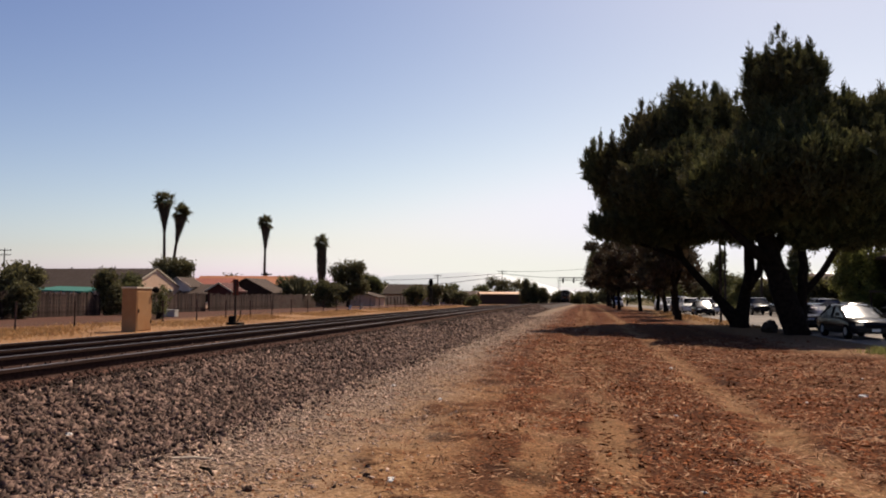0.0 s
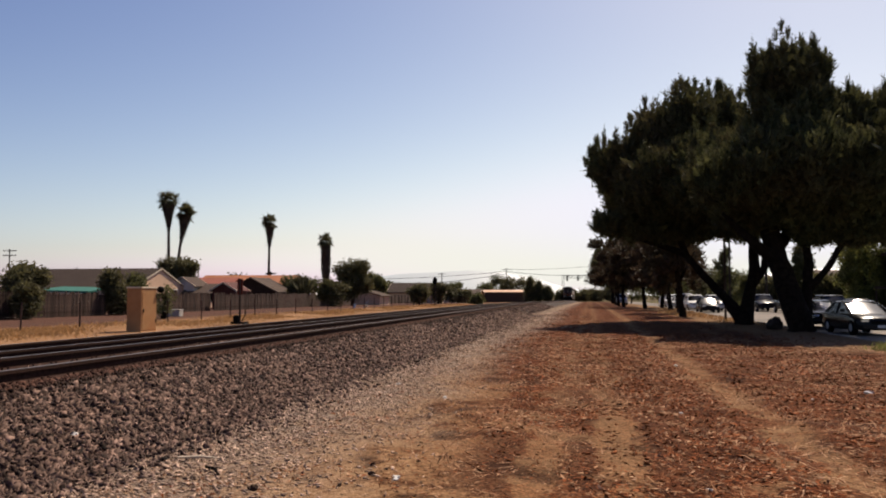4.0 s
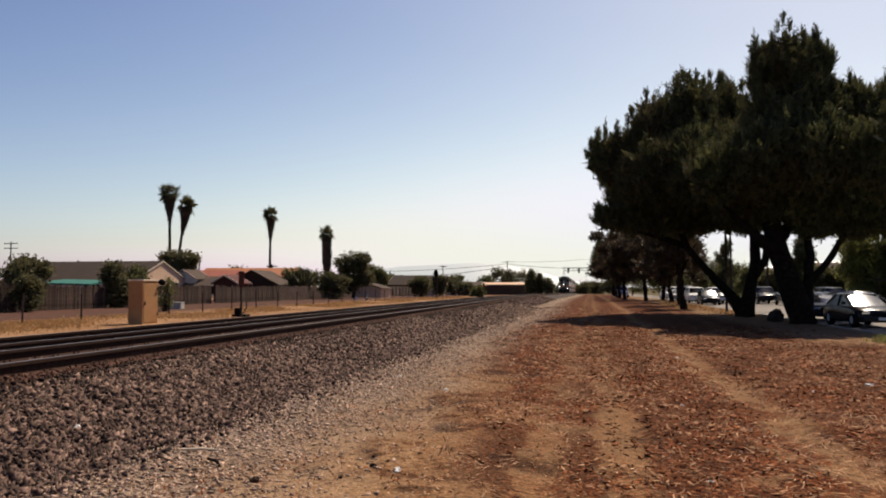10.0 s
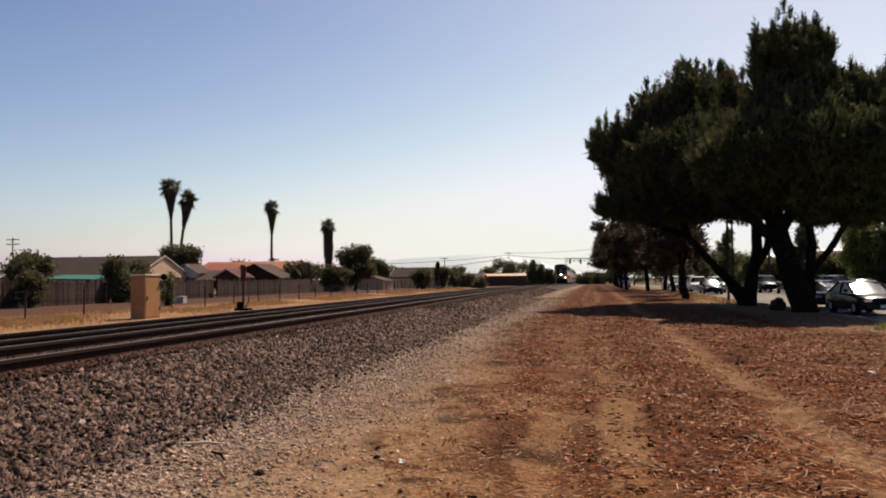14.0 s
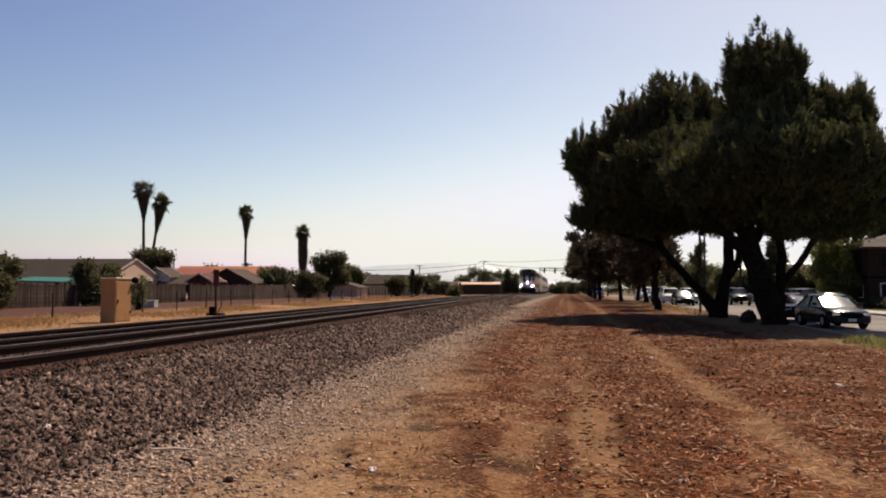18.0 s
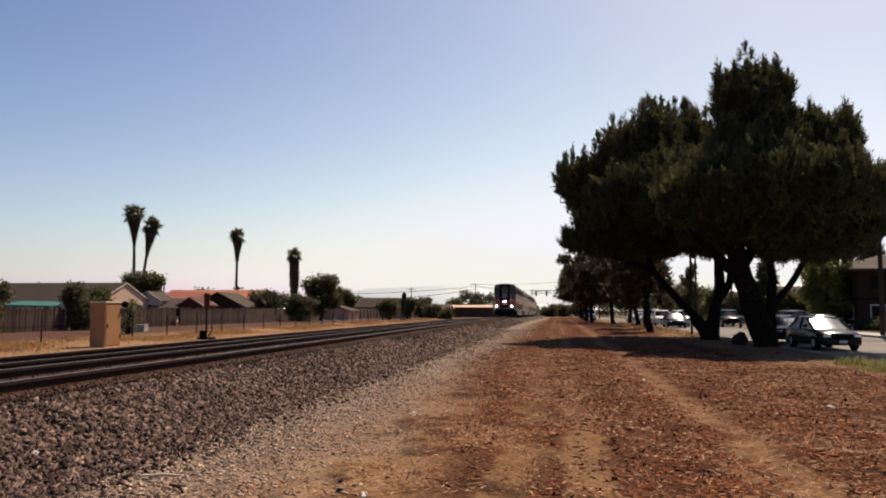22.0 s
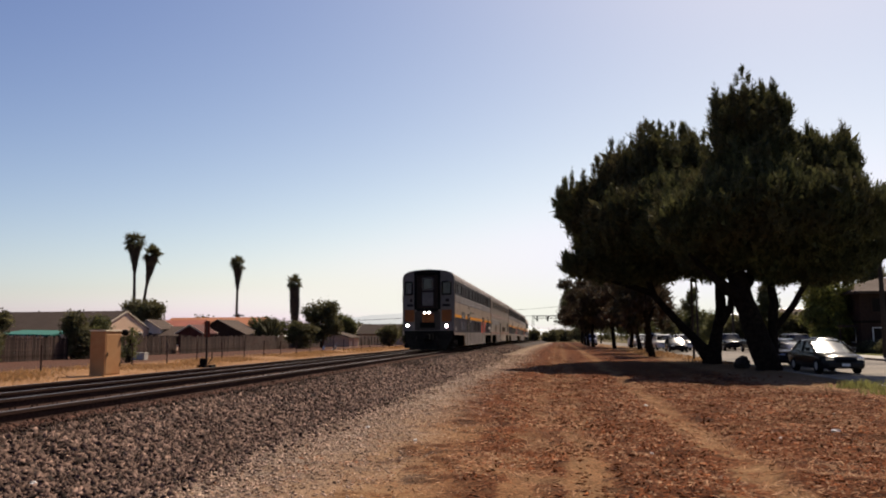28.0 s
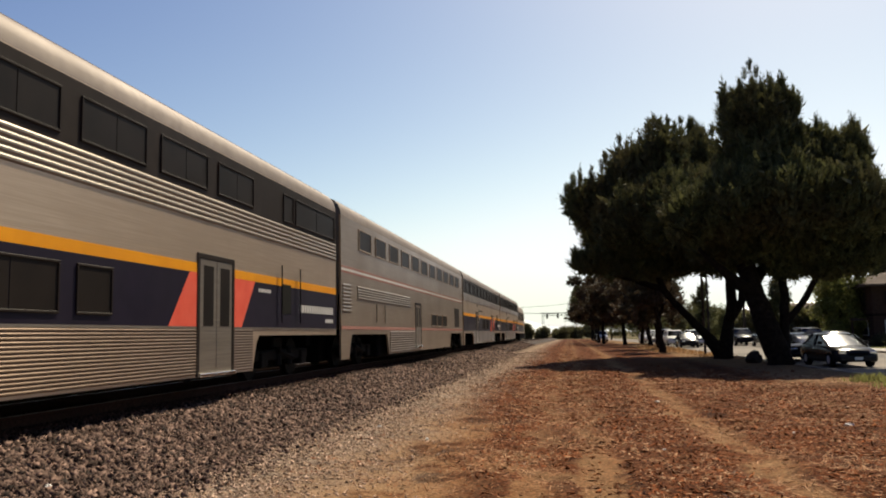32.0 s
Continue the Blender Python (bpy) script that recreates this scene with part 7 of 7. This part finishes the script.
    leafy_tree("garden_shrub", -35.0, 92.0, 0.25, blob_lobes(5.0, 3.6, 7, 0.1), 700, 0.14, 77, M_LEAF, "green bushes behind the fence", "shrub", 0.8)
    leafy_tree("garden_tree", -29.5, 110.0, 0.25, [(0, 0, 3.2, 0.7, 0.7, 1.0, 1), (0.5, 0, 2.6, 0.7, 0.7, 0.9, 1), (-0.6, 0, 2.4, 0.6, 0.6, 0.8, 1)], 500, 0.13, 78, M_LEAF, "thin young tree by the fence", big, 1.4)
    leafy_tree("garden_tree", -31.0, 112.0, 0.25, [(0, 0, 3.4, 0.5, 0.5, 1.1, 1), (0.3, 0, 2.4, 0.6, 0.6, 0.8, 1)], 400, 0.12, 79, M_LEAF, "slim tree by the fence", big, 1.2)
    leafy_tree("garden_shrub", -25.0, 117.0, 0.2, blob_lobes(3.6, 3.2, 9, 0.05), 600, 0.14, 80, M_LEAFDARK, "dark shrubs along the line", "shrub", 0.6)
    leafy_tree("garden_shrub", -27.0, 128.0, 0.2, blob_lobes(3.4, 3.4, 10, 0.05), 500, 0.15, 81, M_LEAFDARK, "dark shrubs along the line", "shrub", 0.6)
    leafy_tree("garden_tree", -26.1, 138.0, 0.2, blob_lobes(3.0, 3.7, 11, 0.05), 600, 0.16, 82, M_LEAFDARK, "dark tree by the far fence", big, 0.8)
    leafy_tree("column_tree", -13.9, 190.0, 0.0, [(0, 0, 2.2, 1.2, 1.2, 1.6, 1), (0, 0, 4.0, 0.7, 0.7, 1.3, 1), (0.1, 0, 5.1, 0.3, 0.3, 0.7, 1)], 700, 0.18, 84, M_LEAFDARK, "far dark conifer beside the line", big, 0.8)
    leafy_tree("column_tree", -11.9, 191.0, 0.0, [(0, 0, 1.9, 1.1, 1.1, 1.4, 1), (0, 0, 3.5, 0.7, 0.7, 1.2, 1)], 600, 0.18, 85, M_LEAFDARK, "far dark conifer beside the line", big, 0.8)
    leafy_tree("far_tree", -9.9, 190.0, 0.0, blob_lobes(3.2, 4.1, 12, 0.05), 600, 0.18, 86, M_LEAFDARK, "far round dark tree near the line", big, 0.8)
    for k, (x, y, w, hh) in enumerate(((-31.5, 240, 7, 5.2), (-27, 246, 10, 7.6), (-20, 250, 9, 7.0), (-40, 235, 7, 5.5), (-42, 170, 6, 4.2), (-26, 165, 4.5, 2.3), (-21, 150, 2.2, 1.1), (-29.5, 172, 5.0, 2.9),
                                      (-60, 130, 9, 5.0), (-52, 150, 8, 5.0), (-70, 90, 8, 5.0), (-38, 128, 5, 3.6))):
        leafy_tree("far_tree", x, y, 0.2, blob_lobes(w, hh, 20 + k, 0.05), 450, 0.24, 90 + k, M_LEAFDARK if k % 3 else M_LEAF, "far dark green tree beyond the yards", big, 1.0)

    for k, (x, y, w, hh) in enumerate(((-4.0, 345, 9, 3.6), (3.0, 350, 10, 4.2), (-12.0, 350, 8, 4.0), (8.5, 330, 9, 4.6), (-1.0, 410, 14, 4.6))):
        leafy_tree("far_tree", x, y, 0.0, blob_lobes(w, hh, 60 + k, 0.02), 300, 0.4, 170 + k, M_LEAFDARK, "far low dark bushes near the end of the line", big, 0.8)
    leafy_tree("garden_shrub", -30.3, 38.9, 0.2, blob_lobes(1.8, 2.0, 13, 0.02), 600, 0.1, 180, M_LEAFDARK, "dark dense shrub in front of the board fence", "shrub", 0.5)
    leafy_tree("garden_shrub", -24.4, 43.0, 0.15, [(0, 0, 1.0, 0.5, 0.5, 0.7, 1), (0.2, 0, 1.5, 0.35, 0.4, 0.5, 1), (-0.2, 0.1, 0.5, 0.45, 0.4, 0.4, 1)], 130, 0.07, 181, M_LEAF, "straggly green bush beside the relay cabinet", "shrub", 0.4)
    leafy_tree("garden_shrub", -33.1, 88.0, 0.25, blob_lobes(3.6, 3.7, 14, 0.05), 900, 0.12, 182, M_LEAFDARK, "dark bushes crowding behind the fence", "shrub", 0.7)
    leafy_tree("garden_shrub", -40.5, 92.0, 0.25, blob_lobes(3.4, 2.9, 15, 0.05), 500, 0.12, 183, M_LEAFDARK, "dark low bush before the orange roof", "shrub", 0.6)
    palm(-61.7, 110, 0.3, 15.0, 3.6, 3.5, -0.3, 41, "tall fan palm with a long brown skirt")
    palm(-61.9, 112, 0.3, 13.4, 3.3, 3.3, 1.6, 42, "leaning tall fan palm with a brown skirt")
    palm(-54.3, 130, 0.3, 13.5, 3.2, 3.4, 0.1, 43, "tall fan palm behind the orange roof")
    palm(-42.3, 125, 0.3, 9.7, 2.9, 6.2, -0.1, 44, "shorter fan palm with a thick skirt", 6.0)


def utility_pole(x, y, h, label, arms=1, z0=0.2, w=2.2, rz=0):
    p = thing("utility_pole", pose(x, y, z0, 0, 0, rz), label, "pole", "utility poles")
    part("pole", Geo().tube([(0, 0, -0.3), (0, 0, h)], [0.16, 0.11], 8), M_POST, p)
    for k in range(arms):
        z = h - 0.35 - 0.9 * k
        a = part("crossarm", Geo().box(-w / 2, w / 2, -0.06, 0.06, z - 0.07, z + 0.07, 0.01), M_POST, p)
        for px in (-w * 0.45, -w * 0.2, w * 0.2, w * 0.45):
            part("insulator", Geo().tube([(px, 0, z + 0.06), (px, 0, z + 0.24)], [0.05, 0.035], 7), M_GREASE, a)
    return p


def wire(name, pts, sag, r, label):
    """Hanging cable through poles' tops."""
    out = []
    for a, b in zip(pts[:-1], pts[1:]):
        for k in range(10):
            f = k / 10
            q = Vector(a).lerp(Vector(b), f)
            q.z -= sag * 4 * f * (1 - f)
            out.append(q)
    out.append(Vector(pts[-1]))
    ob = part(name, Geo().tube(out, r, 4), M_BLACK)
    tagged(ob, label, "cable", "overhead cables")


def build_poles():
    utility_pole(-112.8, 140, 10.4, "far wooden utility pole with two crossarms", 2, w=3.0)
    utility_pole(-42.4, 230, 7.8, "far wooden utility pole above the shrubs", 1, rz=20)
    utility_pole(-26.6, 260, 10.0, "far wooden utility pole beside the line", 1, w=3.0)
    utility_pole(-58.0, 140, 5.6, "small aerial pole above the roofs", 1, w=2.0)
    utility_pole(-49.0, 118, 5.0, "small aerial pole behind the orange roof", 1, w=1.6)
    wire("overhead_cable", [(-95, 250, 7.0), (-26.6, 260, 9.2), (14, 262, 8.6)], 1.2, 0.06, "thin dark overhead cable crossing the line")
    wire("overhead_cable", [(-95, 250, 6.0), (-26.6, 260, 8.4)], 2.4, 0.07, "sagging dark overhead cable beside the far pole")
    wire("overhead_cable", [(-26.6, 260, 9.9), (14, 262, 12.5)], 1.0, 0.04, "thin dark overhead cable crossing the line")
    p = utility_pole(20.6, 55, 10.3, "tall dark wooden utility pole across the street", 2, 0.0, 2.4)
    for z in (10.1, 9.2, 7.0, 6.6):
        wire("overhead_cable", [(20.6, 10, z), (20.6, 55, z - 0.1), (20.6, 100, z)], 0.6, 0.02, "street cable between poles")
    wire("overhead_cable", [(20.6, 55, 7.0), (31, 68, 5.2)], 0.3, 0.02, "service cable to a house")
    wire("overhead_cable", [(20.6, 55, 7.6), (60, 62, 7.0)], 0.3, 0.02, "service cable across the gardens")
    utility_pole(20.6, 100, 9.5, "wooden utility pole farther along the street", 1, 0.0)
    lp = thing("lamp_post", pose(8.6, 54.0, 0), "slim dark street pole among the pines", "pole")
    part("pole", Geo().tube([(0, 0, -0.2), (0, 0, 8.5)], [0.08, 0.06], 8), M_POST, lp)
    lp = thing("lamp_post", pose(14.5, 88.0, 0), "slim dark street pole farther off", "pole")
    part("pole", Geo().tube([(0, 0, -0.3), (0, 0, 9.0)], [0.12, 0.08], 8), M_POST, lp)
    # signal bridge over the line
    s = thing("signal_bridge", pose(0, 332, 0), "grey steel signal bridge far up the line", "signal")
    for x in (-10.6, 2.2):
        for dx in (-0.35, 0.35):
            part("leg", Geo().tube([(x + dx, 0, 0), (x + dx, 0, 9.9)], 0.1, 6), M_GREASE, s)
    for z in (8.6, 9.6):
        part("chord", Geo().box(-10.9, 2.6, -0.08, 0.08, z - 0.08, z + 0.08), M_GREASE, s)
    for k in range(12):
        x = -10.6 + k * 1.06
        part("brace", Geo().tube([(x, 0, 8.6 if k % 2 else 9.6), (x + 1.06, 0, 9.6 if k % 2 else 8.6)], 0.05, 5), M_GREASE, s)
    for x in (-8.9, -4.6):
        hd = part("signal_head", Geo().box(x - 0.35, x + 0.35, -0.35, -0.15, 7.6, 9.4, 0.04), M_BLACK, s, "black signal head")
        for z in (7.95, 8.5, 9.05):
            part("hood", Geo().tube([(x, -0.35, z), (x, -0.6, z)], 0.14, 8), M_BLACK, hd)


# ---- across the street ----
def build_right_side():
    h = thing("apartment_house", pose(31.5, 78.0, 0), "two-storey brown stucco house with a low hip roof", "house")
    W, D, E, R = 13.0, 13.0, 5.1, 6.6
    part("wall", Geo().box(-W / 2, W / 2, -D / 2, D / 2, -0.1, E), M_STUCCO2, h)
    o = 0.6
    c = [(-W / 2 - o, -D / 2 - o, E), (W / 2 + o, -D / 2 - o, E), (W / 2 + o, D / 2 + o, E), (-W / 2 - o, D / 2 + o, E)]
    top = [(-2.5, 0, R), (2.5, 0, R)]
    part("roof", Geo().add(c + top + [(x, y, z - 0.2) for x, y, z in c], [(0, 1, 5, 4), (1, 2, 5), (2, 3, 4, 5), (3, 0, 4), (0, 6, 7, 1), (1, 7, 8, 2), (2, 8, 9, 3), (3, 9, 6, 0), (6, 9, 8, 7)]), M_SHINGLE2, h, "brown shingle hip roof")
    for z in (0.9, 3.4):
        for x in (-5.0, -3.2, 0.2, 3.6):
            w = part("window", Geo().box(x - 0.65, x + 0.65, -D / 2 - 0.05, -D / 2, z - 0.1, z + 1.2, 0.01), M_WHITE if z < 2 and x < -3 else M_STUCCO2, h)
            part("pane", Geo().box(x - 0.55, x + 0.55, -D / 2 - 0.06, -D / 2 - 0.051, z, z + 1.1), M_GLASS, w)
        for y in (-4.5, 0.0, 4.0):
            w = part("window", Geo().box(-W / 2 - 0.05, -W / 2, y - 0.75, y + 0.75, z - 0.1, z + 1.2, 0.01), M_WHITE if z < 2 else M_STUCCO2, h)
            part("pane", Geo().box(-W / 2 - 0.06, -W / 2 - 0.051, y - 0.65, y + 0.65, z, z + 1.1), M_GLASS, w)
    part("belt_trim", Geo().box(-W / 2 - 0.04, W / 2 + 0.04, -D / 2 - 0.04, D / 2 + 0.04, 2.45, 2.65), M_BARK, h)
    part("porch_roof", Geo().box(-W / 2 - 1.4, -W / 2 - 0.01, -5.5, -2.0, 2.1, 2.3, 0.02), M_SHINGLE2, h)
    for y in (-5.3, -2.2):
        part("porch_post", Geo().tube([(-W / 2 - 1.3, y, 0), (-W / 2 - 1.3, y, 2.1)], 0.08, 7), M_STUCCO2, h)
    leafy_tree("street_tree", 23.4, 74.5, 0, blob_lobes(5.8, 6.9, 31, 0.02, 12), 1900, 0.13, 120, M_LEAFLIT, "round leafy green tree in front of the brown house", "tree", 0.9, "trees along the street")
    leafy_tree("hedge", 25.2, 67.0, 0, [(0, 0, 0.45, 0.9, 1.0, 0.5, 1), (0.3, 2.0, 0.45, 0.9, 1.2, 0.5, 1), (0.2, 4, 0.4, 0.9, 1.2, 0.5, 1)], 500, 0.09, 121, M_LEAFDARK, "low dark clipped hedge by the house", "hedge", 0.3)
    leafy_tree("garden_tree", 32.5, 90.0, 0, [(0, 0, 6.0, 1.2, 1.2, 2.2, 1), (0.6, 0, 7.6, 0.8, 0.8, 1.3, 1), (-0.5, 0, 4.6, 1.2, 1.2, 1.4, 1)], 900, 0.16, 122, M_LEAFDARK, "tall dark conifer behind the brown house", "tree", 2.0)
    for k, (x, y, w, hh) in enumerate(((23.0, 84, 5, 3.4), (24.5, 96, 6, 3.7), (22.5, 108, 6, 4.0), (23.5, 122, 7, 4.2), (22.0, 140, 8, 4.7), (20.0, 165, 9, 5.2), (30.0, 110, 8, 4.4), (16.0, 190, 9, 5.4), (26, 150, 9, 5.0), (12, 240, 12, 6.0), (20, 215, 10, 6.2), (21.5, 131, 6, 5.4), (21.0, 152, 8, 6.6), (22.0, 176, 10, 8.0), (19.5, 200, 10, 7.6), (22.2, 116, 5, 4.8))):
        leafy_tree("street_tree", x, y, 0, blob_lobes(w, hh, 40 + k, 0.03, 9), 520, 0.2, 130 + k, M_LEAF if k % 2 else M_LEAFDARK, "green garden tree across the street", "tree", 1.0, "trees along the street")
    row_pine(17.6, 112, 8.2, 1.5, 150, M_NEEDLE, "tall thin conifer beyond the street")
    row_pine(22.6, 92, 7.0, 1.3, 151, M_NEEDLE, "tall thin conifer beyond the street")
    house(31.0, 100.0, 0, 12, 14, 2.6, 4.2, M_STUCCO, M_SHINGLE2, "beige house across the street behind trees", True, (("-x", 0, 0.8, 1.4, 1.1, "window"), ("-y", -3, 0.8, 1.4, 1.1, "window")))
    house(31.0, 128.0, 0, 12, 14, 2.6, 4.2, M_STUCCO, M_SHINGLE, "tan house farther across the street", True, (("-x", 0, 0.8, 1.4, 1.1, "window"), ("-y", -3, 0.8, 1.4, 1.1, "window")))
    gw = thing("garden_wall", pose(28.0, 69.5, 0), "low tan stucco garden wall", "wall")
    part("wall_panel", Geo().box(-2.4, 2.4, -0.1, 0.1, -0.1, 1.1, 0.015), M_STUCCO, gw)


def build_litter():
    r = random.Random(12)
    for x, y, s, kind in ((1.93, 19.2, 0.06, "paper"), (-1.64, 6.75, 0.05, "paper"), (4.5, 14.3, 0.07, "paper"), (-5.3, 7.6, 0.06, "paper"), (3.3, 13.0, 0.03, "paper"), (0.95, 6.9, 0.025, "paper"), (-2.2, 12.2, 0.05, "paper"), (1.2, 11.3, 0.03, "paper"),
                          (5.4, 17.2, 0.035, "paper"), (-3.4, 14.1, 0.05, "paper")):
        g = Geo().ball((0, 0, 0), (s * 1.2, s * 0.6, s * 0.3), 7, 4)
        g.v = [(a + r.uniform(-0.3, 0.3) * s, b + r.uniform(-0.3, 0.3) * s, c + r.uniform(-0.15, 0.15) * s) for a, b, c in g.v]
        ob = part("paper_scrap", g, M_WHITE)
        zz = max(float(ground_height(np.array(x), np.array(y))), float(ballast_z(x)) if x < -4.75 else -1)
        ob.matrix_basis = pose(x, y, zz + s * 0.3, 0, 0, r.uniform(0, 180))
        tagged(ob, "crumpled white scrap of litter on the dirt", "litter", "scraps of litter")
    for x, y, ln, rz in ((-3.7, 7.25, 0.42, 25), (-3.3, 6.7, 0.3, -40), (-4.9, 12.4, 0.3, -50)):
        g = Geo().tube([(-ln / 2, 0, 0), (0, 0.02, 0.01), (ln / 2, -0.01, 0.0)], [0.012, 0.015, 0.008], 6)
        ob = part("dry_stick", g, M_PALETOP if rz > 0 else M_BARK)
        zz = max(float(ground_height(np.array(x), np.array(y))), float(ballast_z(x)) if x < -4.75 else -1)
        ob.matrix_basis = pose(x, y, zz + 0.03, 0, 4, rz)
        tagged(ob, "dry pale stick lying on gravel" if rz > 0 else "short dark stick lying on gravel", "stick")
    for x, y, s in ((-1.9, 6.9, 0.035), (-2.0, 7.3, 0.03), (-2.7, 6.2, 0.045), (5.4, 8.3, 0.13)):
        g = Geo().ball((0, 0, 0), (s, s * 0.8, s * 0.6), 7, 5)
        g.v = [(a + r.uniform(-0.2, 0.2) * s, b + r.uniform(-0.2, 0.2) * s, c + r.uniform(-0.15, 0.15) * s) for a, b, c in g.v]
        ob = part("dark_clod", g, M_DARKBROWN)
        ob.matrix_basis = pose(x, y, float(ground_height(np.array(x), np.array(y))) + s * 0.3)
        tagged(ob, "dark clod of earth on the dirt", "clod", "clods of earth")


build_relay_box()
build_switch_stand()
build_signal_mast()
build_wire_fence()
build_board_fence()
build_left_side()
build_poles()
build_right_side()
build_litter()


def settle():
    """What stands far up the line reaches down to the falling ground, its top staying where it is."""
    bpy.context.view_layer.update()
    for ob in list(scene.objects):
        y = ob.matrix_basis.translation.y
        if ob.parent or y < 101 or ob.type != "EMPTY" or ob.get("group") == "cars of the train":
            continue
        top = max((c.matrix_world @ Vector(k)).z for c in ob.children_recursive if c.type == "MESH" for k in c.bound_box)
        drop, foot = -float(grade(y)), ob.matrix_basis.translation.z
        tall = (top - foot + drop) / (top - foot)
        ob.matrix_basis = Matrix.Translation((0, 0, foot - drop)) @ Matrix.Diagonal((1, 1, tall, 1)) @ Matrix.Translation((0, 0, -foot)) @ ob.matrix_basis


settle()


# ---- what moves ----
def front_at(t):
    """How far up the line the train's front is at t seconds."""
    return float(np.polyval([181.402, -597.685, 702.014, -446.829, -165.311, 321.647], t / 32.0))


def on_rails(y):
    """Pose of a car whose front stands at y, tilted with the line."""
    z0, z1 = float(grade(y)), float(grade(y + CAR))
    return pose(TRAIN_X, y, RAIL_Z + z0, math.degrees(math.atan2(z1 - z0, CAR)), 0, 0)


def motions():
    steps = [k * 0.5 for k in range(65)]
    for car, back in CONSIST:
        walk(car, [(t, on_rails(front_at(t) + back)) for t in steps])
    ticks = [k / FPS for k in range(32 * FPS + 1)]
    turn = [(front_at(0) - front_at(t)) / 0.457 for t in ticks]
    for ws, y in WHEELS:
        walk(ws, [(t, pose(0.05, y, 0.457) @ Matrix.Rotation(a, 4, "X")) for t, a in zip(ticks, turn)])


motions()
